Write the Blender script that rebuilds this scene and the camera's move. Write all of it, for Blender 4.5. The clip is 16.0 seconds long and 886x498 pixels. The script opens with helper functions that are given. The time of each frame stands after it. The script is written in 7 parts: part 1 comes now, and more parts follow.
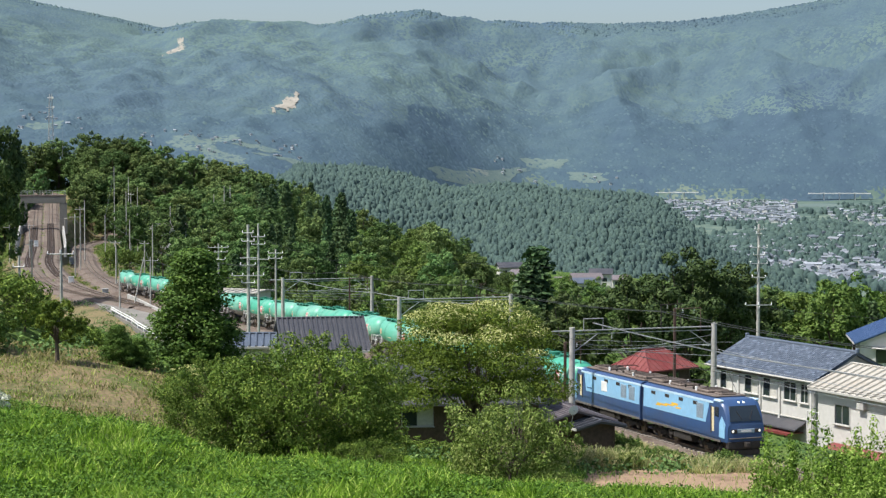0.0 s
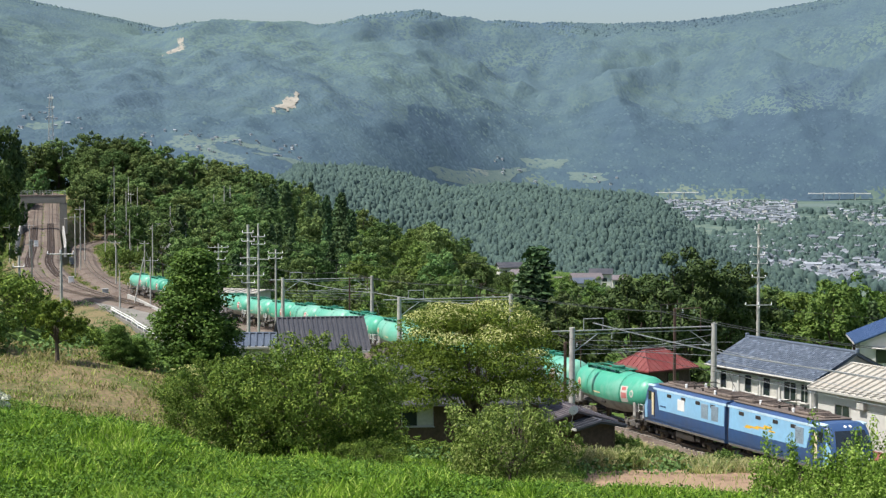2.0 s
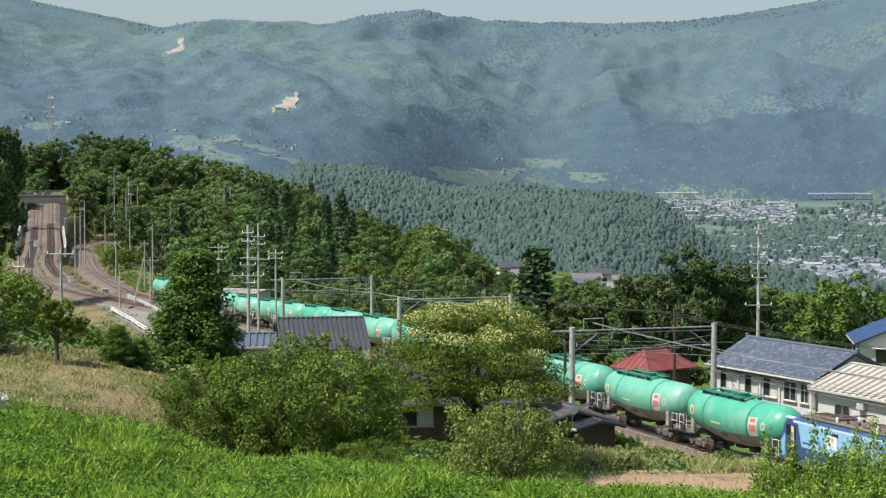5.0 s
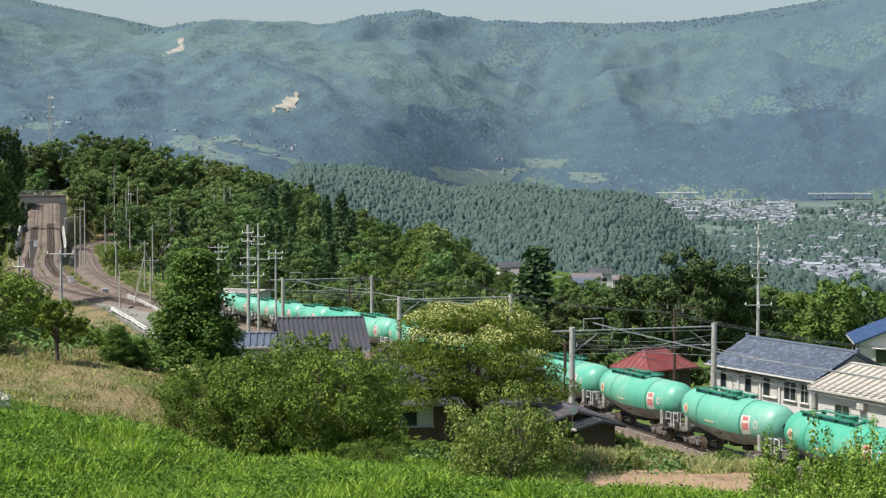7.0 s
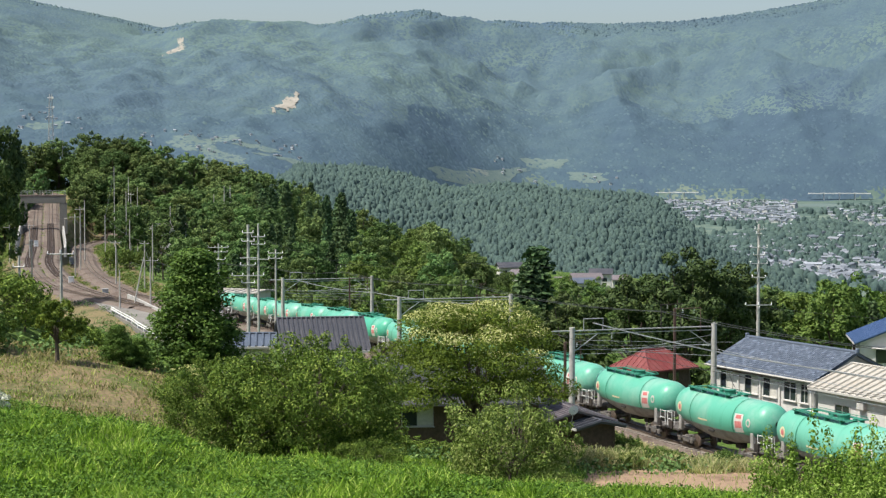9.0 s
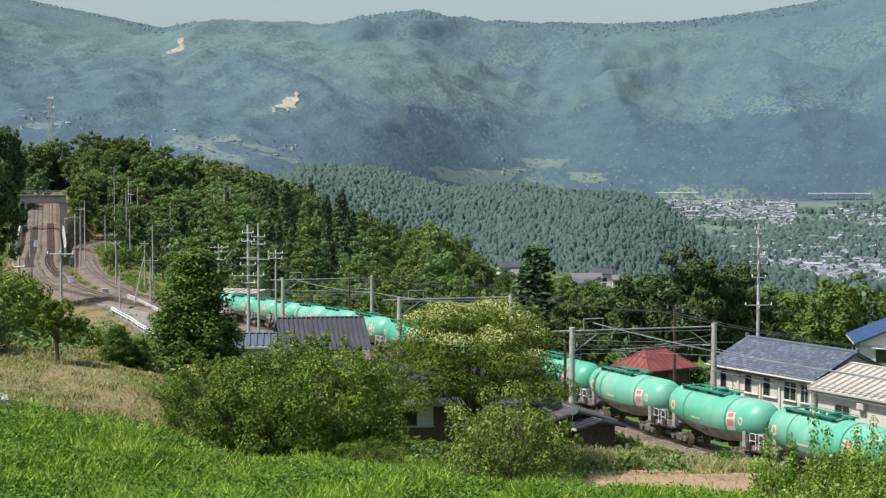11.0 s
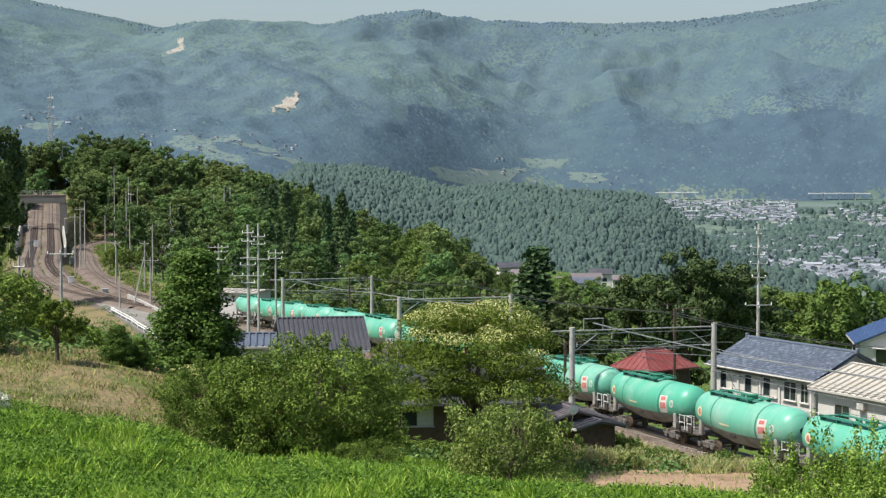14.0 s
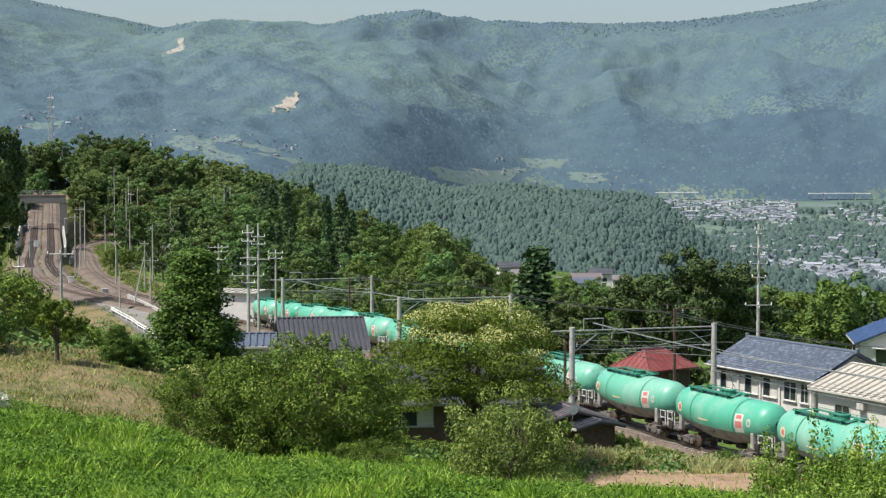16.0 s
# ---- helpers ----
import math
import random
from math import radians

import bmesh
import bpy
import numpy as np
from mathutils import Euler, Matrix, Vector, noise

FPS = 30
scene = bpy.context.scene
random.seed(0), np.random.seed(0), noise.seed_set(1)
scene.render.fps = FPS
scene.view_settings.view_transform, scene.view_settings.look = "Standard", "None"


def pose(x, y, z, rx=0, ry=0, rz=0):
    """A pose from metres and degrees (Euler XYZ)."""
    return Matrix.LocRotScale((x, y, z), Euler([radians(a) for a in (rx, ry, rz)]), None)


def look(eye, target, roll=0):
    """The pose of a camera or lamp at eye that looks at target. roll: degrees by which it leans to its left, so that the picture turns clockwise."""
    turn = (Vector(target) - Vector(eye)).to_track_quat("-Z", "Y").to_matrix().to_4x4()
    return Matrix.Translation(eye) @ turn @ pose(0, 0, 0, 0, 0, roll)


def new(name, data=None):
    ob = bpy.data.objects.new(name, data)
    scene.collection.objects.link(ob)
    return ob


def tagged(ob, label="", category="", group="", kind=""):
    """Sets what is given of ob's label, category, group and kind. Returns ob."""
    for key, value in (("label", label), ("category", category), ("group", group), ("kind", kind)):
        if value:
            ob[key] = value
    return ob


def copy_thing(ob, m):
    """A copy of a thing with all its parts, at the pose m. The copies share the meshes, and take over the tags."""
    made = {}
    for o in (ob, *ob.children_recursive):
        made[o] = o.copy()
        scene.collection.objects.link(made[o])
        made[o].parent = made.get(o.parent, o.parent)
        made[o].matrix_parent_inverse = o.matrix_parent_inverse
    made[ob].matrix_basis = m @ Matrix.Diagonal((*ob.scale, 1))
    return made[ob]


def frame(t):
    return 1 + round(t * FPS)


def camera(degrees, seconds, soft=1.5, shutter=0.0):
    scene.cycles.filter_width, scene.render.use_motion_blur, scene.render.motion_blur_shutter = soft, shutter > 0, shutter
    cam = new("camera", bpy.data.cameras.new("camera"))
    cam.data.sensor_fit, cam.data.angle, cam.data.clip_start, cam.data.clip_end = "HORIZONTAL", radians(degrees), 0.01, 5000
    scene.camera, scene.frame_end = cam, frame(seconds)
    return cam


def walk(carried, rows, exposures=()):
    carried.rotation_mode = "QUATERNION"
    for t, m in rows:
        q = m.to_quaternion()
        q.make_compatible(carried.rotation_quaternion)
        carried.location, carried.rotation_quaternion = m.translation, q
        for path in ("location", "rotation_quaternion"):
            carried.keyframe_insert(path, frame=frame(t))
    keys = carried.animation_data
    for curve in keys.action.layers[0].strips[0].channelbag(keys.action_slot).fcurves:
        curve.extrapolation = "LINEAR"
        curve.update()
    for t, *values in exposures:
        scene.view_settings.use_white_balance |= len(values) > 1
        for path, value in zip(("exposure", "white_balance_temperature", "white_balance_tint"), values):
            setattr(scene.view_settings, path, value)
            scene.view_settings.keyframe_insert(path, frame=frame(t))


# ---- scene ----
# camera on a tripod, on a hillside above the line
cam = camera(28.05, 16.0, soft=1.3)
EYE = (0.0, 0.0, 18.68)
walk(cam, [(0.0, pose(*EYE, 90 - 3.04, 0, 0)), (16.0, pose(*EYE, 90 - 3.04, 0, 0))], [(0.0, 0.36, 6280, 10), (1.5, 0.36, 6350, 10), (4.0, 0.36, 6480, 10), (16.0, 0.36, 6500, 10)])

# ---- light: high summer sun from the left, clear sky ----
SUN = Vector((-0.46, -0.20, 0.84)).normalized()
world = bpy.data.worlds.new("sky")
scene.world = world
world.use_nodes = True
wn = world.node_tree.nodes
sky = wn.new("ShaderNodeTexSky")
sky.sky_type, sky.sun_disc = "NISHITA", False
sky.sun_elevation = math.asin(SUN.z)
sky.sun_rotation = math.atan2(SUN.x, SUN.y)
sky.altitude, sky.air_density, sky.dust_density = 550, 1.0, 3.5
wn["Background"].inputs[1].default_value = 0.115
world.node_tree.links.new(sky.outputs[0], wn["Background"].inputs[0])
sun = new("sun", bpy.data.lights.new("sun", "SUN"))
sun.data.energy, sun.data.angle, sun.data.color = 5.0, radians(0.6), (1.0, 0.95, 0.86)
sun.matrix_world = look(SUN * 100, (0, 0, 0))


# ---- materials ----
def nodes_of(name, rough=0.7, metal=0.0, spec=0.4):
    m = bpy.data.materials.new(name)
    m.use_nodes = True
    b = m.node_tree.nodes["Principled BSDF"]
    b.inputs["Roughness"].default_value, b.inputs["Metallic"].default_value = rough, metal
    b.inputs["Specular IOR Level"].default_value = spec
    return m, m.node_tree.nodes, m.node_tree.links, b


def noise_node(n, k, coord, scale, detail=4.0, rough=0.55):
    t = n.new("ShaderNodeTexNoise")
    t.inputs["Scale"].default_value, t.inputs["Detail"].default_value = scale, detail
    t.inputs["Roughness"].default_value = rough
    k.new(coord, t.inputs["Vector"])
    return t


def ramp(n, k, fac, stops):
    r = n.new("ShaderNodeValToRGB")
    e = r.color_ramp.elements
    while len(e) < len(stops):
        e.new(0.5)
    for q, (p, c) in zip(e, stops):
        q.position, q.color = p, (*c, 1)
    k.new(fac, r.inputs[0])
    return r


def mixed(n, k, fac, a, b, mode="MIX"):
    x = n.new("ShaderNodeMix")
    x.data_type, x.blend_type = "RGBA", mode
    for s, v in ((x.inputs[0], fac), (x.inputs[6], a), (x.inputs[7], b)):
        if isinstance(v, (int, float)):
            s.default_value = v
        elif isinstance(v, tuple):
            s.default_value = (*v, 1)
        else:
            k.new(v, s)
    return x.outputs[2]


def bump(n, k, b, height, strength=0.3, dist=0.02):
    x = n.new("ShaderNodeBump")
    x.inputs["Strength"].default_value, x.inputs["Distance"].default_value = strength, dist
    k.new(height, x.inputs["Height"])
    k.new(x.outputs[0], b.inputs["Normal"])


def surface(name, colour, rough=0.6, metal=0.0, grain=8.0, vary=0.25, dirt=None, dirt_amount=0.4, big=0.5, relief=0.15, spec=0.4):
    """Paint, stone, wood: two scales of variation, dirt in patches, fine relief."""
    m, n, k, b = nodes_of(name, rough, metal, spec)
    co = n.new("ShaderNodeTexCoord").outputs["Object"]
    f = noise_node(n, k, co, grain, 5)
    lo = tuple(c * (1 - vary) for c in colour)
    hi = tuple(min(c * (1 + vary), 1) for c in colour)
    c = ramp(n, k, f.outputs[0], [(0.3, lo), (0.7, hi)]).outputs[0]
    g = noise_node(n, k, co, big, 6, 0.65)
    d = ramp(n, k, g.outputs[0], [(0.45, (0, 0, 0)), (0.7, (dirt_amount,) * 3)])
    c = mixed(n, k, d.outputs[0], c, dirt or tuple(x * 0.5 for x in colour))
    oi = n.new("ShaderNodeObjectInfo")
    v = n.new("ShaderNodeMapRange")
    v.inputs["To Min"].default_value, v.inputs["To Max"].default_value = 1 - vary * 0.35, 1 + vary * 0.35
    k.new(oi.outputs["Random"], v.inputs[0])
    h = n.new("ShaderNodeHueSaturation")
    k.new(v.outputs[0], h.inputs["Value"])
    k.new(c, h.inputs["Color"])
    k.new(h.outputs[0], b.inputs["Base Color"])
    if relief:
        bump(n, k, b, f.outputs[0], relief, 0.02)
    return m


def foliage_mat(name, dark, light, tip=None, tip_share=0.0, sheer=0.35, rough=0.5, spread=1.0):
    m, n, k, b = nodes_of(name, max(rough, 0.6), 0, 0.16)
    geo = n.new("ShaderNodeNewGeometry")
    co = n.new("ShaderNodeTexCoord").outputs["Object"]
    f = noise_node(n, k, co, 0.9, 4)
    a = n.new("ShaderNodeMath")
    a.operation = "MULTIPLY_ADD"
    a.inputs[1].default_value = 0.6
    k.new(geo.outputs["Random Per Island"], a.inputs[0])
    k.new(f.outputs[0], a.inputs[2])
    hm = n.new("ShaderNodeMath")
    hm.operation = "MULTIPLY"
    hm.inputs[1].default_value = 0.63
    k.new(a.outputs[0], hm.inputs[0])
    stops = [(0.3, dark), (0.72, light)]
    if tip:
        stops = [(0.25, dark), (0.6 - tip_share * 0.3, light), (0.68 - tip_share * 0.3, tip)]
    c = ramp(n, k, hm.outputs[0], stops).outputs[0]
    oi = n.new("ShaderNodeObjectInfo")
    hs = n.new("ShaderNodeHueSaturation")
    mr = n.new("ShaderNodeMapRange")
    mr.inputs["To Min"].default_value, mr.inputs["To Max"].default_value = 1 - 0.35 * spread, 1 + 0.3 * spread
    k.new(oi.outputs["Random"], mr.inputs[0])
    k.new(mr.outputs[0], hs.inputs["Value"])
    if spread > 0.35:
        sh = n.new("ShaderNodeMath")
        sh.operation = "MULTIPLY"
        sh.inputs[1].default_value = 7.31
        fr = n.new("ShaderNodeMath")
        fr.operation = "FRACT"
        hr = n.new("ShaderNodeMapRange")
        hr.inputs["To Min"].default_value, hr.inputs["To Max"].default_value = 0.5 - 0.035 * spread, 0.5 + 0.03 * spread
        k.new(oi.outputs["Random"], sh.inputs[0])
        k.new(sh.outputs[0], fr.inputs[0])
        k.new(fr.outputs[0], hr.inputs[0])
        k.new(hr.outputs[0], hs.inputs["Hue"])
    k.new(c, hs.inputs["Color"])
    k.new(hs.outputs[0], b.inputs["Base Color"])
    t = n.new("ShaderNodeBsdfTranslucent")
    k.new(hs.outputs[0], t.inputs[0])
    x = n.new("ShaderNodeMixShader")
    x.inputs[0].default_value = sheer
    k.new(b.outputs[0], x.inputs[1])
    k.new(t.outputs[0], x.inputs[2])
    k.new(x.outputs[0], n["Material Output"].inputs[0])
    return m


def land_mat(name, stops, scale, big, relief, dist, bumpscale):
    """Ground cover: colours mixed by noise at two scales, with relief."""
    m, n, k, b = nodes_of(name, 0.95, 0, 0.1)
    co = n.new("ShaderNodeTexCoord").outputs["Object"]
    f = noise_node(n, k, co, scale, 8, 0.65)
    g = noise_node(n, k, co, big, 4, 0.6)
    x = mixed(n, k, 0.5, f.outputs[0], g.outputs[0])
    c = ramp(n, k, x, stops)
    k.new(c.outputs[0], b.inputs["Base Color"])
    v = n.new("ShaderNodeTexVoronoi")
    v.inputs["Scale"].default_value = bumpscale
    k.new(co, v.inputs["Vector"])
    bm_ = n.new("ShaderNodeBump")
    bm_.invert = True
    bm_.inputs["Strength"].default_value, bm_.inputs["Distance"].default_value = relief, dist
    k.new(v.outputs["Distance"], bm_.inputs["Height"])
    k.new(bm_.outputs[0], b.inputs["Normal"])
    return m


M = {}
M["grass"] = land_mat("grass_ground", [(0.35, (0.045, 0.09, 0.015)), (0.5, (0.085, 0.14, 0.03)), (0.65, (0.13, 0.15, 0.06))], 2.5, 0.15, 0.5, 0.2, 3.0)
M["soil"] = land_mat("dry_soil", [(0.38, (0.075, 0.088, 0.032)), (0.47, (0.150, 0.135, 0.068)), (0.53, (0.225, 0.168, 0.098)), (0.60, (0.105, 0.125, 0.042))], 2.2, 0.16, 0.6, 0.14, 4.0)
M["field_soil"] = land_mat("bare_field_soil", [(0.36, (0.185, 0.125, 0.085)), (0.5, (0.32, 0.220, 0.150)), (0.60, (0.28, 0.215, 0.125)), (0.66, (0.15, 0.17, 0.06))], 2.2, 0.35, 0.7, 0.14, 4.0)
M["ballast"] = land_mat("ballast_stone", [(0.34, (0.054, 0.041, 0.034)), (0.46, (0.125, 0.097, 0.080)), (0.54, (0.200, 0.165, 0.143)), (0.62, (0.105, 0.098, 0.062)), (0.68, (0.28, 0.245, 0.215))], 5.0, 0.14, 0.8, 0.05, 14.0)
# valley floor greens are blued to paint in distance haze
M["valley"] = land_mat("hazed_valley_fields", [(0.40, (0.060, 0.098, 0.090)), (0.5, (0.095, 0.140, 0.118)), (0.60, (0.150, 0.190, 0.150))], 0.02, 0.004, 0.3, 4.0, 0.03)
# the blue haze of distance is put into the mountain's base colours
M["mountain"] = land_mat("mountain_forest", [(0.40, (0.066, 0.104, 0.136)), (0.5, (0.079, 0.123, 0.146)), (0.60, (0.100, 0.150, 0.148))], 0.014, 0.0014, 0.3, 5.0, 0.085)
# lower slopes: broad shade painted as a darker, hazed forest colour
M["low_slope_shade"] = land_mat("shaded_low_forest", [(0.40, (0.055, 0.089, 0.122)), (0.5, (0.063, 0.102, 0.132)), (0.60, (0.074, 0.117, 0.140))], 0.02, 0.002, 0.2, 4.0, 0.085)
# back range: thicker haze painted as a bluer base colour
M["far_range"] = land_mat("hazed_range_forest", [(0.40, (0.064, 0.104, 0.152)), (0.5, (0.072, 0.116, 0.160)), (0.60, (0.084, 0.132, 0.166))], 0.014, 0.0014, 0.2, 4.0, 0.085)
M["leaf"] = foliage_mat("green_leaves", (0.02, 0.05, 0.010), (0.085, 0.15, 0.03))
M["leaf_dark"] = foliage_mat("dark_leaves", (0.014, 0.036, 0.010), (0.05, 0.095, 0.026))
M["bark"] = surface("bark", (0.10, 0.08, 0.06), 0.9, grain=6, vary=0.4, relief=0.5)
M["steel"] = surface("rail_steel", (0.24, 0.19, 0.15), 0.45, 0.7, 6, 0.2)
M["concrete"] = surface("concrete", (0.42, 0.41, 0.38), 0.9, grain=5, vary=0.15, dirt=(0.16, 0.15, 0.13))
M["old_concrete"] = surface("dark_weathered_concrete", (0.20, 0.19, 0.17), 0.95, grain=4, vary=0.2, dirt=(0.10, 0.095, 0.08), big=0.15)
M["sleeper"] = surface("concrete_sleeper", (0.25, 0.22, 0.19), 0.9, grain=5, vary=0.2)
M["old_sleeper"] = surface("tarred_wooden_sleeper", (0.065, 0.048, 0.040), 0.9, grain=5, vary=0.35)
M["galvanised"] = surface("galvanised_steel", (0.42, 0.43, 0.43), 0.5, 0.5, 5, 0.15)
M["insulator"] = surface("white_porcelain", (0.8, 0.8, 0.78), 0.2, 0, 5, 0.05)
M["wire"] = surface("dark_copper_wire", (0.10, 0.10, 0.10), 0.5, 0.6, 5, 0.1, relief=0)


# ---- mesh helpers ----
class Shape:
    """Collects vertices and faces of one mesh."""

    def __init__(self):
        self.v, self.f = [], []

    def add(self, v, f):
        o = len(self.v)
        self.v += [tuple(p) for p in v]
        self.f += [tuple(i + o for i in q) for q in f]
        return self

    def box(self, c, s, bev=0.0, m=None):
        hx, hy, hz = s[0] / 2, s[1] / 2, s[2] / 2
        b = min(bev, hx * 0.9, hy * 0.9, hz * 0.9)
        pts, idx, faces = [], {}, []
        if b <= 0:
            pts = [Vector((x * hx, y * hy, z * hz)) for x in (-1, 1) for y in (-1, 1) for z in (-1, 1)]
            faces = [(0, 1, 3, 2), (4, 6, 7, 5), (0, 4, 5, 1), (2, 3, 7, 6), (0, 2, 6, 4), (1, 5, 7, 3)]
        else:
            for x in (-1, 1):
                for y in (-1, 1):
                    for z in (-1, 1):
                        for ax in range(3):
                            p = [x * (hx - b), y * (hy - b), z * (hz - b)]
                            p[ax] += (x, y, z)[ax] * b
                            idx[x, y, z, ax] = len(pts)
                            pts.append(Vector(p))
            I = lambda q, ax: idx[q[0], q[1], q[2], ax]
            ring = [(-1, -1), (1, -1), (1, 1), (-1, 1)]
            for ax in range(3):
                u, w = (ax + 1) % 3, (ax + 2) % 3
                for sg in (-1, 1):
                    face = []
                    for a, d in (ring if sg > 0 else ring[::-1]):
                        q = [0, 0, 0]
                        q[ax], q[u], q[w] = sg, a, d
                        face.append(I(q, ax))
                    faces.append(tuple(face))
                for a in (-1, 1):
                    for d in (-1, 1):
                        q0, q1 = [0, 0, 0], [0, 0, 0]
                        q0[ax], q1[ax] = -1, 1
                        q0[u] = q1[u] = a
                        q0[w] = q1[w] = d
                        e = (I(q0, u), I(q1, u), I(q1, w), I(q0, w))
                        faces.append(e if a * d > 0 else e[::-1])
            for x in (-1, 1):
                for y in (-1, 1):
                    for z in (-1, 1):
                        t = tuple(idx[x, y, z, ax] for ax in range(3))
                        faces.append(t if x * y * z > 0 else t[::-1])
        m = m or Matrix.Identity(4)
        c = Vector(c)
        return self.add([m @ (p + c) for p in pts], faces)

    def tube(self, a, b, r, r2=None, n=8, caps=True):
        a, b = Vector(a), Vector(b)
        r2 = r if r2 is None else r2
        d = (b - a).normalized()
        u = d.orthogonal().normalized()
        w = d.cross(u)
        pts = []
        for c, q in ((a, r), (b, r2)):
            pts += [c + (u * math.cos(2 * math.pi * i / n) + w * math.sin(2 * math.pi * i / n)) * q for i in range(n)]
        faces = [(i, (i + 1) % n, n + (i + 1) % n, n + i) for i in range(n)]
        if caps:
            faces += [tuple(range(n - 1, -1, -1)), tuple(range(n, 2 * n))]
        return self.add(pts, faces)

    def path(self, pts, r, n=5):
        pts = [Vector(p) for p in pts]
        rings = []
        u = None
        for i, p in enumerate(pts):
            d = (pts[min(i + 1, len(pts) - 1)] - pts[max(i - 1, 0)]).normalized()
            u = d.orthogonal().normalized() if u is None else (u - d * u.dot(d)).normalized()
            w = d.cross(u)
            rings.append([p + (u * math.cos(2 * math.pi * k / n) + w * math.sin(2 * math.pi * k / n)) * r for k in range(n)])
        return self.loft(rings)

    def loft(self, rings, closed=True, caps=True):
        k = len(rings[0])
        v = [p for r in rings for p in r]
        f = []
        for i in range(len(rings) - 1):
            for j in range(k if closed else k - 1):
                a, b = i * k + j, i * k + (j + 1) % k
                f.append((a, b, b + k, a + k))
        if caps:
            f += [tuple(range(k - 1, -1, -1)), tuple(range((len(rings) - 1) * k, len(rings) * k))]
        return self.add(v, f)

    def mesh(self, name, mat, smooth=None):
        me = bpy.data.meshes.new(name)
        me.from_pydata(self.v, [], self.f)
        me.materials.append(mat)
        if smooth:
            me.polygons.foreach_set("use_smooth", [True] * len(me.polygons))
            me.set_sharp_from_angle(angle=radians(smooth))
        me.update()
        return me


def np_mesh(name, v, f, mat, smooth=False):
    """A mesh from arrays of vertices and of quads or triangles."""
    v, f = np.asarray(v, np.float32), np.asarray(f, np.int32)
    me = bpy.data.meshes.new(name)
    me.vertices.add(len(v))
    me.vertices.foreach_set("co", v.ravel())
    me.loops.add(f.size)
    me.loops.foreach_set("vertex_index", f.ravel())
    me.polygons.add(len(f))
    me.polygons.foreach_set("loop_start", np.arange(0, f.size, f.shape[1], dtype=np.int32))
    if smooth:
        me.polygons.foreach_set("use_smooth", np.ones(len(f), bool))
    me.materials.append(mat)
    me.update()
    return me


def part(name, shape, material, parent, label="", smooth=None):
    """One mesh object under a thing or under a part."""
    me = shape.mesh(name, material, smooth) if isinstance(shape, Shape) else shape
    ob = new(name, me)
    ob.parent = parent
    return tagged(ob, label)


def thing(name, label, category, m=None, group="", kind="", data=None):
    ob = new(name, data)
    if m is not None:
        ob.matrix_basis = m
    return tagged(ob, label, category, group, kind)


# ---- the line: centre of the track from beyond the near edge into the distance ----
def spline(pts, step=1.0):
    pts = [Vector(p) for p in pts]
    out = []
    for i in range(1, len(pts) - 2):
        p0, p1, p2, p3 = pts[i - 1:i + 3]
        n = max(2, int((p2 - p1).length / 0.5))
        for j in range(n):
            t = j / n
            out.append(0.5 * (2 * p1 + (p2 - p0) * t + (2 * p0 - 5 * p1 + 4 * p2 - p3) * t * t + (3 * p1 - p0 - 3 * p2 + p3) * t ** 3))
    out = np.array(out)
    s = np.r_[0, np.cumsum(np.linalg.norm(np.diff(out, axis=0), axis=1))]
    q = np.arange(0, s[-1], step)
    return q, np.c_[[np.interp(q, s, out[:, i]) for i in range(3)]].T


DIR = Vector((0.309, -0.951, 0.0252))
FRONT = Vector((18.67, 108.27, 0.0))
MAIN = [FRONT + DIR * 150, FRONT + DIR * 110, FRONT + DIR * 50, FRONT, FRONT - DIR * 40, FRONT - DIR * 75, (-12.2, 203.3, -2.75), (-18.2, 222.4, -3.75), (-29.3, 256, -5.35),
        (-51.4, 312, -6.45), (-60.6, 336.5, -7.0), (-80, 405, -8.0), (-97, 480, -8.5), (-112, 560, -9.2), (-104, 660, -10), (-80, 760, -11)]
TS, TP = spline(MAIN)
S_FRONT = TS[np.argmin(np.linalg.norm(TP - np.array(FRONT), axis=1))]
SIDING = [(-24, 238, -4.8), (-36, 265, -5.6), (-51, 296, -6.1), (-72, 345, -6.5), (-88.8, 400, -6.0), (-99.6, 450, -4.8), (-115.2, 520, -3.0), (-124.0, 560, -1.0), (-132.8, 600, 1.8), (-141.4, 640, 5.5), (-150, 680, 9.0)]
SS, SP = spline(SIDING)


def on_track(s):
    """Place and heading of the track s metres behind FRONT (negative: ahead)."""
    q = S_FRONT + s
    p = Vector([np.interp(q, TS, TP[:, i]) for i in range(3)])
    a = Vector([np.interp(q - 1, TS, TP[:, i]) for i in range(3)])
    b = Vector([np.interp(q + 1, TS, TP[:, i]) for i in range(3)])
    return p, (a - b).normalized()


def step(a, b, x):
    t = np.clip((x - a) / (b - a), 0, 1)
    return t * t * (3 - 2 * t)


def to_line(x, y, P):
    """Distance to a line (positive on the camera's side) and its height there."""
    d, z = np.zeros_like(x), np.zeros_like(x)
    T = np.gradient(P, axis=0)
    for i in range(0, len(x), 4000):
        xs, ys = x[i:i + 4000, None], y[i:i + 4000, None]
        j = np.argmin((xs - P[None, :, 0]) ** 2 + (ys - P[None, :, 1]) ** 2, axis=1)
        t = T[j]
        nx, ny = -t[:, 1], t[:, 0]
        q = np.hypot(nx, ny)
        dx, dy = x[i:i + 4000] - P[j, 0], y[i:i + 4000] - P[j, 1]
        r = np.hypot(dx, dy)
        d[i:i + 4000] = r * np.sign((dx * nx + dy * ny) / q + 1e-9)
        z[i:i + 4000] = P[j, 2]
    return d, z


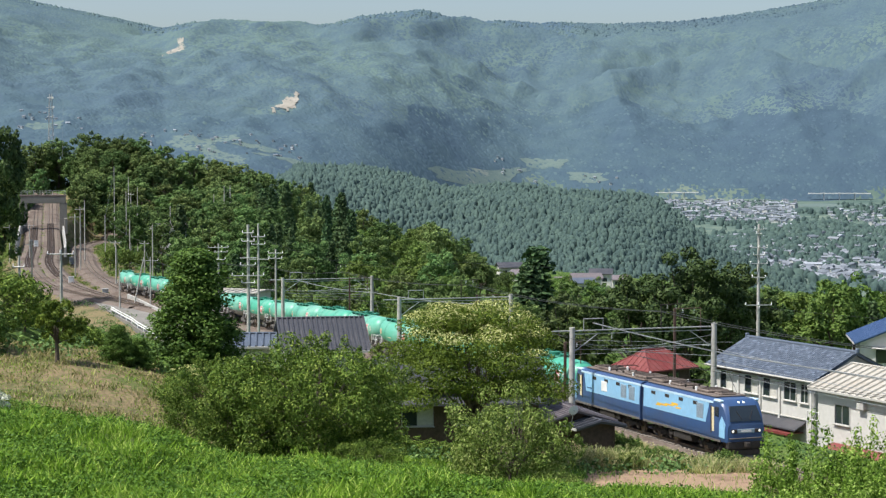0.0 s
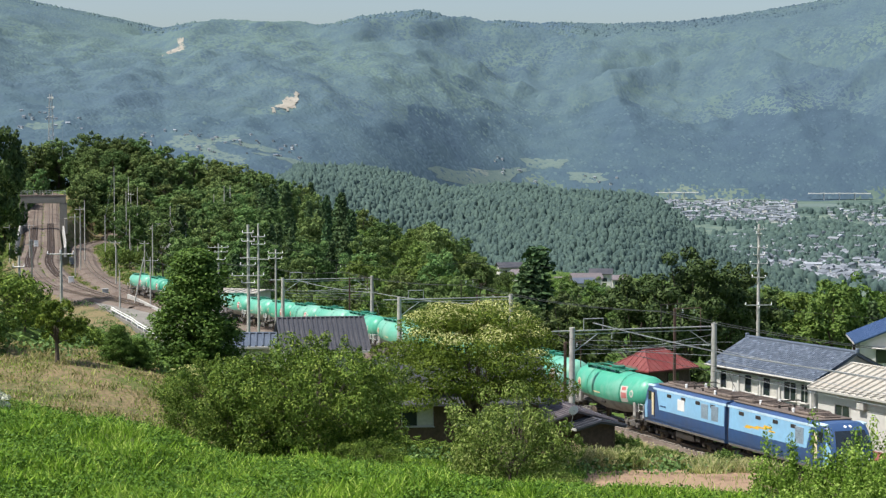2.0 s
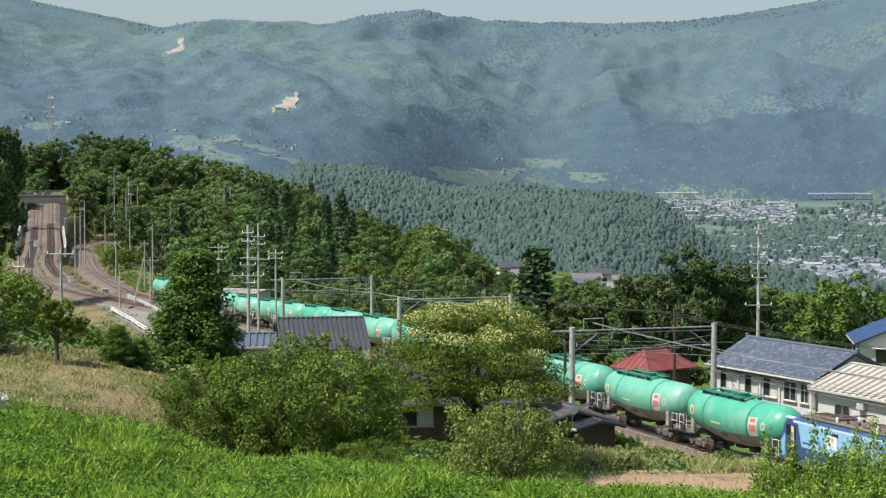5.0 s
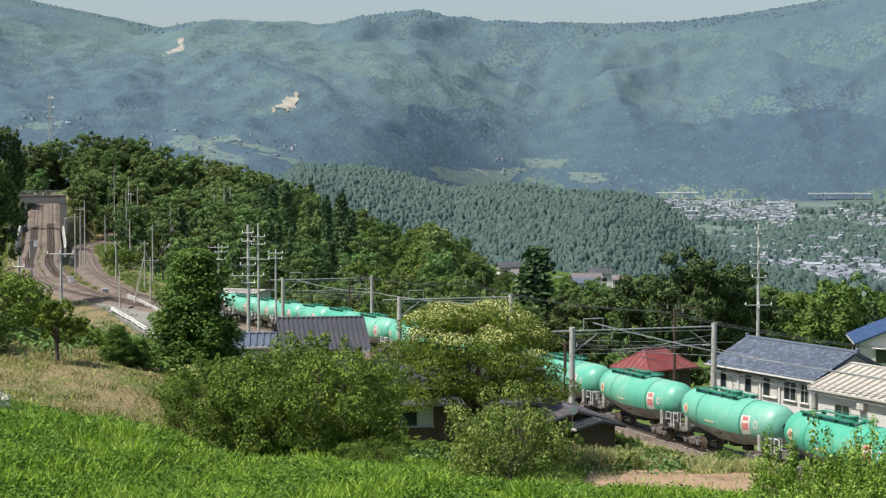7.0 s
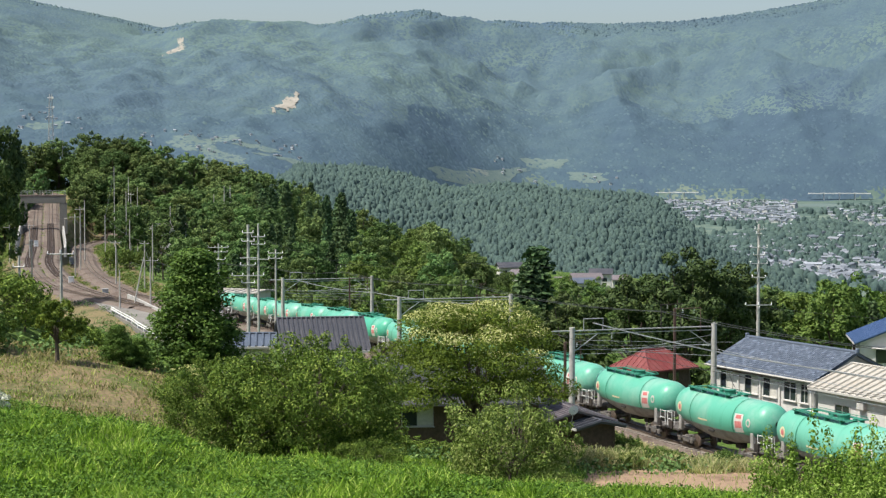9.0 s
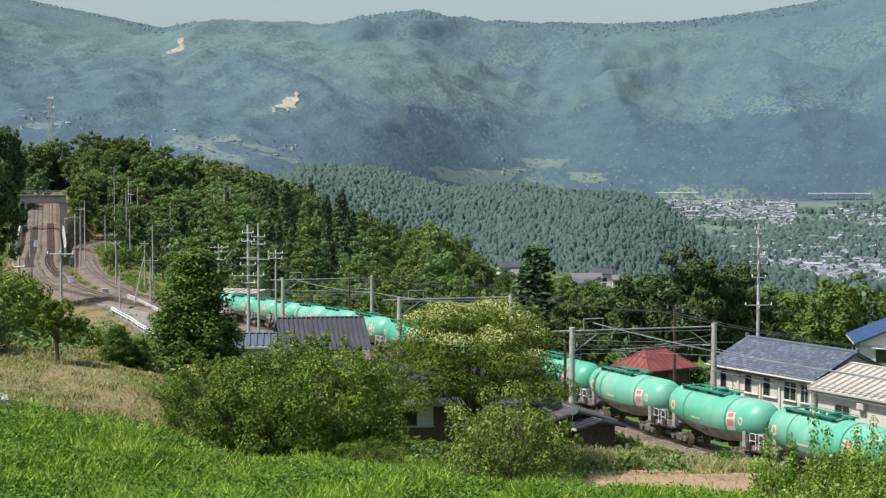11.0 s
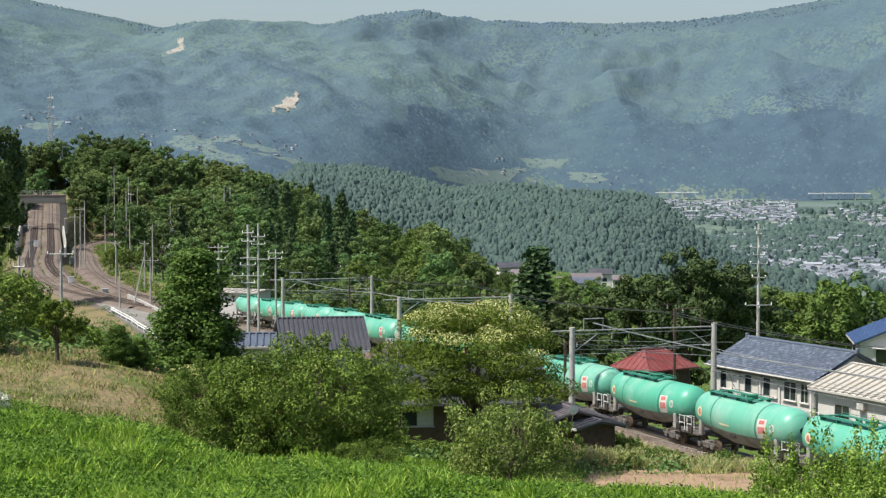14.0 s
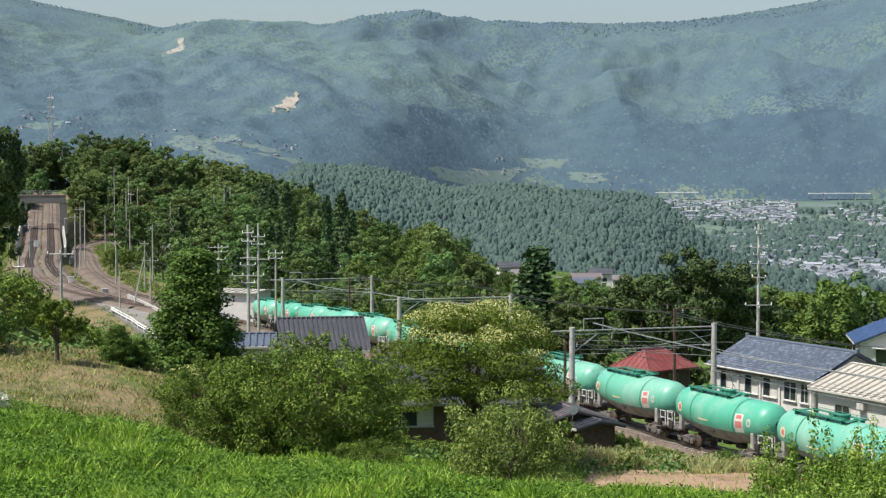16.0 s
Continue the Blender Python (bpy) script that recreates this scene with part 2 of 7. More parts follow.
def wave(x, y, scale, seed=0):
    """Smooth pseudo-noise, about -1 to 1."""
    r = np.random.RandomState(seed)
    out = 0
    for i in range(7):
        a, ph, fq = r.rand() * 6.283, r.rand() * 6.283, (0.6 + r.rand() * 1.2) / scale * 6.283
        out = out + np.sin((x * math.cos(a) + y * math.sin(a)) * fq + ph + 1.3 * np.sin((x * math.sin(a) - y * math.cos(a)) * fq * 0.7 + ph))
    return out / 4


SKYLINE = [(-0.6, 395), (-0.25, 445), (-0.22, 412), (-0.177, 372), (-0.157, 352), (-0.14, 368), (-0.10, 372), (-0.062, 364), (-0.046, 384), (-0.014, 402), (0.037, 374), (0.088, 364),
           (0.133, 370), (0.165, 388), (0.196, 412), (0.215, 428), (0.25, 492), (0.6, 560)]
MIDRIDGE = [(-0.6, -40), (-0.25, -40), (-0.12, -12), (-0.08, 17), (-0.05, 15), (-0.025, 7), (0.005, -2), (0.05, -3), (0.09, -6), (0.12, -15), (0.145, -38), (0.175, -62), (0.22, -85), (0.6, -85)]


def height(x, y):
    """Height of the land."""
    x, y = np.atleast_1d(np.asarray(x, float)), np.atleast_1d(np.asarray(y, float))
    sh = x.shape
    x, y = x.ravel(), y.ravel()
    a = x / np.maximum(y, 60)
    near = y < 760
    d, zt = np.full_like(x, 99.0), np.full_like(x, -9.0)
    d[near], zt[near] = to_line(x[near], y[near], TP)
    # hillside on which the camera stands
    yy = np.maximum(y, 0)
    zh = 17.1 - 0.165 * yy + 0.21 * 3 * np.log1p(np.exp(np.clip(-x / 3, -30, 30))) * step(25, 60, yy)
    zh = zh - step(25, 45, yy) * (0.8 - 0.1 * step(-9, -3, x) + 0.1 * step(-3, 2, x) + 1.1 * step(2, 9, x)) * (1 - step(80, 96, yy))
    zh = zh - 1.6 * step(54, 76, yy) * (1 - step(85, 99, yy)) * step(2, 8, x)
    # brow of the meadow
    zh = zh + (0.42 * step(-8, -4, x) + 0.14 * step(-4, 0, x) + 0.75 * step(3, 8, x)) * step(43, 53, yy) * (1 - step(57, 66, yy)) * (1 - step(10, 13.5, x))
    zh = zh + (0.5 * step(-12.2, -10.6, x) * (1 - step(-8.6, -6.6, x)) + 0.30 * step(1.6, 3.8, x) * (1 - step(9.5, 12.5, x))) * step(46, 55, yy) * (1 - step(57, 66, yy))
    ter = step(76, 92, yy) * (1 - step(99, 111, yy) * (1 - step(21, 28, -x))) * (1 - step(106, 150, yy)) * step(5, 20, -x)
    zh = zh + ter * np.maximum(7.3 + 0.02 * -x - zh, 0)
    zh = np.maximum(zh, zt - 1.5) + 0.25 * wave(x, y, 14, 1) * step(10, 30, yy)
    bench = zt - 0.62
    zn = bench + step(3.2, 13, d) * (zh - bench)
    # the bare field above the line, its slope set to fit the camera's view
    pad = step(6.4, 8.6, x) * (1 - step(17.0, 20.5, x)) * step(82, 88, y) * (1 - step(100, 104.5, y))
    zn = zn + pad * (2.01 - (y - 88) * 0.096 + 0.05 * wave(x, y, 3, 71) - zn)
    e = -d
    fall = np.maximum(e - 50, 0)
    hill = 22 * np.exp(-((x + 112) / 70) ** 2 - ((y - 490) / 90) ** 2) + 1 * np.exp(-((x + 30) / 60) ** 2 - ((y - 430) / 70) ** 2)
    zf = bench - 4.2 * step(9, 15, e) * step(-60, -10, x) - 0.09 * fall + hill * step(20, 70, e)
    z = np.where(d > 0, zn, zf)
    z = z + 22 * np.exp(-((x + 126) / 58) ** 2 - ((y - 655) / 60) ** 2) * step(585, 630, y)
    # siding on its own bench
    ds, zs = np.full_like(x, 99.0), np.zeros_like(x)
    nr = (y > 215) & (y < 660) & (x < 0)
    if nr.any():
        ds[nr], zs[nr] = to_line(x[nr], y[nr], SP)
    z = np.where(nr & (d > 0), z + (zs - 0.62 - z) * (1 - step(5, 16, np.abs(ds))) * step(4, 8, d), z)
    # valley, middle ridge and mountains
    plain = -135 + (y - 1300) * 0.0262 + 34 * np.exp(-((x - 490) / 130) ** 2 - ((y - 2300) / 110) ** 2)
    ridge = np.interp(a, [q[0] for q in MIDRIDGE], [q[1] for q in MIDRIDGE]) - 9 + 5 * wave(x, y, 160, 3)
    bell = np.exp(-np.abs((y - 1300 - 120 * wave(x, y * 0, 500, 5)) / 330) ** 2.2)
    zv = plain + (ridge - plain) * bell
    y0 = 3650 - 1100 * (1 - step(-0.12, 0.06, a))
    u = np.clip((y - y0) / (4700 - y0), 0, 1.1)
    top = np.interp(a, [q[0] for q in SKYLINE], [q[1] for q in SKYLINE])
    spur = np.abs(wave(x + 0.25 * y, y * 0.45, 900, 7)) * 38 + np.abs(wave(x, y, 300, 8)) * 12 + 5 * wave(x, y, 110, 9)
    rise = plain + (top - plain) * np.clip(u, 0, 1) ** 0.85 - (np.maximum(u - 1, 0) * 900)
    zm = rise - (spur - 34) * np.sin(np.clip(u, 0, 1) * math.pi) ** 1.5
    c1 = 0.80 + 0.035 * np.sin(a * 55 + 0.6) + 0.02 * np.sin(a * 140)
    w1 = step(-0.185, -0.15, a) * (1 - step(0.05, 0.11, a))
    zm = zm + w1 * (34 * np.exp(-((u - c1) / 0.055) ** 2) - 46 * np.exp(-((u - c1 - 0.10) / 0.06) ** 2))
    c2 = 0.52 + 0.10 * np.sin(a * 38 + 2.2)
    zm = zm + 20 * np.exp(-((u - c2) / 0.05) ** 2) * step(-0.05, 0.02, a) - 22 * np.exp(-((u - c2 - 0.10) / 0.06) ** 2) * step(-0.05, 0.02, a)
    zv = np.where(u > 0, zm, zv)
    w = step(640, 860, y)
    return (z * (1 - w) + zv * w).reshape(sh)


def ground_at(x, y):
    return float(height(x, y)[0])


def build_land():
    ys = np.r_[np.linspace(-60, 40, 14), np.linspace(42, 150, 110), np.linspace(152, 420, 90), np.linspace(425, 900, 50), np.linspace(915, 3000, 80), np.linspace(3020, 4790, 130)]
    cols = 330
    g = np.linspace(-1, 1, cols)
    g = 0.75 * g + 0.25 * g ** 3
    Y = np.repeat(ys[:, None], cols, 1)
    X = g[None, :] * (70 + 0.36 * np.maximum(ys, 0))[:, None]
    Z = height(X.ravel(), Y.ravel()).reshape(X.shape)
    v = np.c_[X.ravel(), Y.ravel(), Z.ravel()]
    i = np.arange(len(ys) - 1)[:, None] * cols + np.arange(cols - 1)[None, :]
    f = np.stack([i, i + 1, i + cols + 1, i + cols], -1).reshape(-1, 4)
    me = np_mesh("ground", v, f, M["grass"], True)
    for k in ("soil", "valley", "mountain", "ballast", "field_soil", "low_slope_shade"):
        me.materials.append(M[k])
    c = v[f].mean(1)
    a = c[:, 0] / np.maximum(c[:, 1], 60)
    idx = np.zeros(len(f), np.int32)
    nz = wave(c[:, 0], c[:, 1], 9, 21)
    bank = (c[:, 1] > 76) & (c[:, 1] < 106) & (c[:, 0] < -11.5 + 2 * nz)
    patch = np.maximum(np.abs(c[:, 0] - 12.4) / 5.0, np.abs(c[:, 1] - 93.0) / 7.6) + 0.16 * nz < 1
    idx[bank] = 1
    idx[patch] = 5
    yd = (c[:, 1] > 240) & (c[:, 1] < 640) & (c[:, 0] < -30)
    dy, _ = to_line(c[yd, 0], c[yd, 1], SP)
    dm, _ = to_line(c[yd, 0], c[yd, 1], TP)
    idx[np.flatnonzero(yd)[((dy > -14) & (dy < 15) & (dm > 0)) | ((np.abs(dm) < 11) & (c[yd, 1] > 330))]] = 1
    idx[np.flatnonzero(yd)[((dy > -2.8) & (dy < 6.8) & (dm > 0)) | (np.abs(dm) < 3.5)]] = 4
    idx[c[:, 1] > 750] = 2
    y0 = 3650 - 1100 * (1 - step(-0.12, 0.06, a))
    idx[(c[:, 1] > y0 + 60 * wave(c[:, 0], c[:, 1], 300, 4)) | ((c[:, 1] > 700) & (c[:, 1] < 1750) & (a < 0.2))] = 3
    # faces low on the mountain get the painted shade colour
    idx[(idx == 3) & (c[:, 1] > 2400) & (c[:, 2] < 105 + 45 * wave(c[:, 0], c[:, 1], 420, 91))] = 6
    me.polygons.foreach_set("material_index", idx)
    thing("ground", "green hillside falling to a valley under forested mountains", "ground", kind="structure", data=me)


build_land()


# ---- the goods train ----
M["deep_blue"] = surface("deep_blue_paint", (0.04, 0.085, 0.20), 0.35, 0, 3, 0.08, dirt=(0.08, 0.08, 0.11), dirt_amount=0.3)
M["light_blue"] = surface("light_blue_paint", (0.24, 0.46, 0.66), 0.35, 0, 3, 0.06, dirt=(0.25, 0.33, 0.42), dirt_amount=0.3)
M["pale_blue"] = surface("pale_blue_paint", (0.52, 0.68, 0.80), 0.4, 0, 3, 0.06)
M["roof_dust"] = surface("dusty_roof_paint", (0.13, 0.105, 0.09), 0.9, 0, 4, 0.25, dirt=(0.28, 0.22, 0.18))
M["underframe"] = surface("grimy_black_steel", (0.035, 0.032, 0.03), 0.75, 0.2, 6, 0.3, dirt=(0.10, 0.075, 0.055))
M["bogie_grey"] = surface("grimy_grey_steel", (0.15, 0.14, 0.13), 0.7, 0.2, 6, 0.3, dirt=(0.08, 0.06, 0.045))
M["cream"] = surface("cream_paint", (0.72, 0.62, 0.40), 0.5, 0, 4, 0.06)
M["white_paint"] = surface("white_paint", (0.78, 0.78, 0.76), 0.45, 0, 4, 0.06, dirt=(0.5, 0.47, 0.42))
M["orange"] = surface("orange_yellow_paint", (0.75, 0.45, 0.05), 0.45, 0, 4, 0.06)
M["faded_white"] = surface("faded_white_paint", (0.58, 0.55, 0.50), 0.6, 0, 4, 0.1)
M["red_paint"] = surface("red_paint", (0.52, 0.08, 0.08), 0.5, 0, 4, 0.1)
M["faded_red"] = surface("faded_red_label_paint", (0.50, 0.15, 0.14), 0.6, 0, 4, 0.15, dirt=(0.5, 0.35, 0.32))
M["louvre"] = surface("grey_louvre", (0.30, 0.38, 0.45), 0.55, 0.3, 9, 0.15)
M["tank_grey"] = surface("grimy_grey_tank_paint", (0.34, 0.33, 0.31), 0.55, 0, 2, 0.18, dirt=(0.10, 0.08, 0.065), dirt_amount=0.7, big=0.8)
M["walk_green"] = surface("green_walkway_paint", (0.03, 0.20, 0.13), 0.6, 0, 5, 0.2, dirt=(0.04, 0.08, 0.06))
M["tyre_steel"] = surface("worn_wheel_steel", (0.20, 0.16, 0.13), 0.5, 0.6, 6, 0.2)
M["glass"] = nodes_of("dark_tinted_glass", 0.06, 0, 0.9)[0]
M["glass"].node_tree.nodes["Principled BSDF"].inputs["Base Color"].default_value = (0.02, 0.028, 0.035, 1)
M["headlight"] = nodes_of("lit_headlight", 0.3)[0]
hb = M["headlight"].node_tree.nodes["Principled BSDF"]
hb.inputs["Base Color"].default_value = (0.9, 0.9, 0.85, 1)
hb.inputs["Emission Color"].default_value = (1.0, 0.96, 0.85, 1)
hb.inputs["Emission Strength"].default_value = 0.5



def faded_paint(name, base, pale, chalk_sheen):
    """Tank paint: each wagon bleached to its own degree, with thin run-down stains; the chalky patches also paint in
    sky sheen.
    """
    m, n, k, b = nodes_of(name, 0.4, 0, 0.4)
    co = n.new("ShaderNodeTexCoord").outputs["Object"]
    oi = n.new("ShaderNodeObjectInfo")
    sh = n.new("ShaderNodeVectorMath")
    sh.operation = "MULTIPLY_ADD"
    k.new(oi.outputs["Random"], sh.inputs[0])
    sh.inputs[1].default_value = (40, 70, 20)
    k.new(co, sh.inputs[2])
    mr = n.new("ShaderNodeMapRange")
    mr.inputs["To Min"].default_value, mr.inputs["To Max"].default_value = 0.0, 0.6
    k.new(oi.outputs["Random"], mr.inputs[0])
    c = mixed(n, k, mr.outputs[0], base, pale)
    g = noise_node(n, k, sh.outputs[0], 0.45, 6, 0.65)
    d = ramp(n, k, g.outputs[0], [(0.46, (0, 0, 0)), (0.68, (0.65,) * 3)])
    c = mixed(n, k, d.outputs[0], c, chalk_sheen)
    st = n.new("ShaderNodeMapping")
    st.inputs["Scale"].default_value = (0.6, 5.0, 0.35)
    k.new(sh.outputs[0], st.inputs["Vector"])
    h = noise_node(n, k, st.outputs[0], 1.0, 5, 0.7)
    d = ramp(n, k, h.outputs[0], [(0.55, (0, 0, 0)), (0.72, (0.4,) * 3)])
    c = mixed(n, k, d.outputs[0], c, tuple(x * 0.45 for x in base))
    k.new(c, b.inputs["Base Color"])
    bump(n, k, b, g.outputs[0], 0.05, 0.02)
    return m


M["tank_green"] = faded_paint("weathered_green_tank_paint", (0.060, 0.350, 0.230), (0.17, 0.43, 0.33), (0.29, 0.45, 0.37))



def wheelset(parent, y, r=0.43):
    s = Shape()
    s.tube((-0.75, 0, 0), (0.75, 0, 0), 0.08, n=8)
    for sg in (-1, 1):
        s.tube((sg * 0.52, 0, 0), (sg * 0.55, 0, 0), r + 0.03, n=20)
        s.tube((sg * 0.55, 0, 0), (sg * 0.65, 0, 0), r, r - 0.01, n=20)
        s.box((sg * 0.655, 0, r * 0.55), (0.02, 0.12, 0.2))
    ob = part("wheelset", s, M["tyre_steel"], parent, smooth=40)
    ob.location = (0, y, 0.43)
    return ob


def bogie(parent, y, base, mat, long=2.6):
    s = Shape()
    for sg in (-1, 1):
        s.box((sg * 0.95, 0, 0.56), (0.14, long, 0.20), 0.03)
        s.box((sg * 0.95, 0, 0.42), (0.12, 0.8, 0.26), 0.03)
        for q in (-base / 2, base / 2):
            s.box((sg * 0.97, q, 0.43), (0.2, 0.34, 0.32), 0.04)
            s.tube((sg * 0.97, q - 0.25, 0.5), (sg * 0.97, q - 0.25, 0.8), 0.09)
            s.tube((sg * 0.97, q + 0.25, 0.5), (sg * 0.97, q + 0.25, 0.8), 0.09)
    s.box((0, 0, 0.62), (1.9, 0.5, 0.24), 0.03)
    ob = part("bogie", s, mat, parent, smooth=30)
    ob.location = (0, y, 0)
    for q in (-base / 2, base / 2):
        wheelset(ob, q)
    return ob


def section(half, low, eave, top, y, lean=0.06, shrink=0.0):
    """One cross-section of a box body, rounded at the eaves."""
    h = half - shrink
    pts = [(h - 0.02, low), (h, low + 0.05), (h, low + 0.9), (h - lean, eave), (h - lean - 0.10, eave + 0.13), (h - lean - 0.35, top - 0.03), (h * 0.4, top)]
    return [Vector((x, y, z)) for x, z in pts] + [Vector((-x, y, z)) for x, z in reversed(pts)]


def loco_unit(loco, R):
    """One of the two back-to-back halves; its cab end looks along +y before R turns it."""
    def P(name, s, mat, label="", smooth=None, parent=loco):
        if R:
            s.v = [(-x, -y, z) for x, y, z in s.v]
        return part(name, s, mat, parent, label, smooth)
    b = Shape()
    rings = [section(1.4, 1.0, 3.40, 3.62, y) for y in (0.22, 6, 11.2)]
    rings += [section(1.38, 1.0, 3.36, 3.60, 11.5), section(1.32, 1.0, 3.12, 3.34, 11.85), section(1.28, 1.0, 2.5, 2.72, 12.22), section(1.24, 1.0, 2.05, 2.2, 12.42)]
    b.loft(rings)
    body = P("body", b, M["deep_blue"], "deep blue steel body of one half", 28)
    for sg in (-1, 1):
        # light blue side panel with a slanted end towards the cab
        w = 1.406
        s = Shape()
        z0, z1 = 2.02, 3.28
        def X(z):
            return sg * (w - max(0, z - 1.9) / 1.5 * 0.06)
        poly = [(0.35, z0), (9.7, z0), (10.15, z1), (0.35, z1)]
        s.loft([[Vector((X(z) - sg * 0.02, y, z)) for y, z in poly], [Vector((X(z) + sg * 0.004, y, z)) for y, z in poly]])
        P("side_panel", s, M["light_blue"], "light blue side panel")
        s = Shape().box((sg * 1.352, 5.4, 3.36), (0.03, 10.6, 0.14), 0.005)
        P("eave_stripe", s, M["pale_blue"], "pale blue stripe under the roof")
        for y in (1.3, 3.4, 5.5, 7.6):
            P("air_vent", Shape().box((sg * 1.372, y + 0.6, 3.08), (0.03, 0.62, 0.22), 0.01), M["underframe"], "small black air vent")
        for y in (8.6,) if not R else (1.3, 2.7):
            s = Shape().box((sg * 1.388, y + 0.3, 2.66), (0.03, 0.95, 0.95), 0.01)
            for i in range(7):
                s.box((sg * 1.404, y + 0.3, 2.28 + i * 0.125), (0.02, 0.88, 0.05))
            P("louvre", s, M["louvre"], "grey louvred grille")
        P("hand_rail_door", Shape().box((sg * 1.395, 10.72, 2.32), (0.025, 0.30, 1.5), 0.008), M["cream"], "cream recessed cab door")
        P("door_edge", Shape().box((sg * 1.392, 10.47, 2.3), (0.025, 0.16, 1.7), 0.008), M["underframe"])
        P("cab_side_window", Shape().box((sg * 1.372, 11.2, 2.84), (0.03, 0.5, 0.62), 0.02), M["glass"], "dark cab side window")
        s = Shape()
        cheek = [(11.55, 1.3), (12.1, 1.25), (12.2, 2.1), (11.75, 2.6), (11.6, 2.2)]
        s.loft([[Vector((sg * (1.30 if y < 11.8 else 1.27), y, z)) for y, z in cheek], [Vector((sg * (1.41 if y < 11.7 else 1.315), y, z)) for y, z in cheek]])
        P("cab_cheek_panel", s, M["light_blue"], "light blue panel on the cab corner")
        s = Shape().box((sg * 1.20, 11.15, 3.5), (0.30, 0.9, 0.16), 0.05)
        P("cab_roof_corner", s, M["pale_blue"], "pale blue corner of the cab roof")
        s = Shape().box((sg * 1.385, 6.0, 1.06), (0.06, 11.4, 0.14), 0.01)
        P("solebar", s, M["bogie_grey"], "dusty grey solebar")
    if not R:
        for sg in (-1, 1):
            s = Shape()
            for y, z, a, c in ((3.3, 2.42, 1.6, 0.16), (4.4, 2.52, 1.4, 0.13), (5.2, 2.62, 1.0, 0.22), (5.7, 2.45, 0.8, 0.12), (2.7, 2.34, 0.8, 0.1)):
                s.box((sg * (1.397 - (z - 1.9) * 0.04), y, z), (0.03, a, c), 0.012)
            P("side_emblem", s, M["orange"], "orange and yellow sweep-shaped emblem")
    else:
        for sg in (-1, 1):
            P("side_emblem", Shape().box((sg * 1.392, 6.4, 2.66), (0.03, 1.0, 0.72), 0.03), M["white_paint"], "plain white emblem square")
            P("maker_bars", Shape().box((sg * 1.405, 9.1, 2.3), (0.02, 0.9, 0.08)), M["deep_blue"])
    # roof with equipment boxes, pantograph and insulators
    s = Shape().box((0, 5.4, 3.66), (2.1, 10.2, 0.1), 0.03)
    for y, l, w, h in ((1.4, 1.9, 1.7, 0.20), (3.7, 1.7, 1.3, 0.14), (8.0, 1.6, 1.5, 0.18), (9.7, 1.0, 1.1, 0.12)):
        s.box((0, y, 3.7 + h / 2), (w, l, h), 0.05)
        for i in range(5):
            s.box((0, y - l * 0.4 + i * l * 0.2, 3.71 + h), (w * 0.9, 0.05, 0.04))
    P("roof_deck", s, M["roof_dust"], "dusty brown roof deck with equipment covers")
    s = Shape()
    for sg in (-1, 1):
        s.path([(sg * 0.5, 5.2, 3.85), (sg * 0.55, 6.6, 4.05), (sg * 0.6, 5.4, 4.18)], 0.025)
        s.tube((sg * 0.5, 5.0, 3.68), (sg * 0.5, 5.0, 3.9), 0.07)
        s.tube((sg * 0.5, 6.2, 3.68), (sg * 0.5, 6.2, 3.9), 0.07)
    for y in (5.3, 5.6):
        s.path([(-0.85, y, 4.08), (-0.6, y, 4.2), (0.6, y, 4.2), (0.85, y, 4.08)], 0.02)
    P("pantograph", s, M["underframe"], "folded pantograph")
    for x, y in ((-0.7, 2.9), (0.6, 2.9), (-0.7, 7.0), (0.7, 7.0)):
        s = Shape()
        for i in range(4):
            s.tube((x, y, 3.69 + i * 0.07), (x, y, 3.76 + i * 0.07), 0.09, 0.06, n=10)
        P("roof_insulator", s, M["insulator"], "white ribbed insulator")
    # cab front
    s = Shape()
    def nose(z):
        return float(np.interp(z, [2.2, 2.72, 3.34, 3.6], [12.42, 12.22, 11.85, 11.5]))
    poly = [(-1.06, 2.3), (1.06, 2.3), (1.0, 2.72), (0.92, 3.2), (-0.92, 3.2), (-1.0, 2.72)]
    s.loft([[Vector((x, nose(z) - 0.03, z)) for x, z in poly], [Vector((x, nose(z) + 0.05, z + 0.03)) for x, z in poly]])
    ws = P("windscreen", s, M["glass"], "dark raked windscreen")
    for sg in (-1, 1):
        s = Shape().path([(sg * 0.25, nose(2.4) + 0.1, 2.4), (sg * 0.55, nose(2.95) + 0.1, 2.95)], 0.015)
        P("wiper", s, M["underframe"], "", parent=ws)
        s = Shape().box((sg * 0.82, 12.42, 1.72), (0.42, 0.08, 0.24), 0.03)
        h = P("headlight", s, M["underframe"], "rectangular headlight housing")
        P("lens", Shape().tube((sg * 0.9, 12.45, 1.72), (sg * 0.9, 12.475, 1.72), 0.08, n=12), M["headlight"] if not R else M["glass"], parent=h)
        P("roof_headlight", Shape().tube((sg * 0.16, 11.6, 3.42), (sg * 0.16, 11.84, 3.42), 0.06, n=12), M["headlight"] if not R else M["glass"], "small headlight over the windscreen")
    P("front_band", Shape().box((0, 12.42, 1.72), (1.15, 0.06, 0.26), 0.02), M["louvre"], "pale grey band with plain plate")
    P("front_plate", Shape().box((0, 12.452, 1.72), (0.7, 0.02, 0.14), 0.005), M["white_paint"])
    s = Shape().box((0, 12.3, 0.86), (2.5, 0.3, 0.5), 0.06)
    s.box((0, 12.25, 0.4), (2.0, 0.25, 0.36), 0.05)
    P("front_skirt", s, M["underframe"], "black front skirt and snow plough")
    s = Shape().box((0, 12.55, 0.88), (0.34, 0.4, 0.32), 0.05)
    P("coupler", s, M["underframe"])
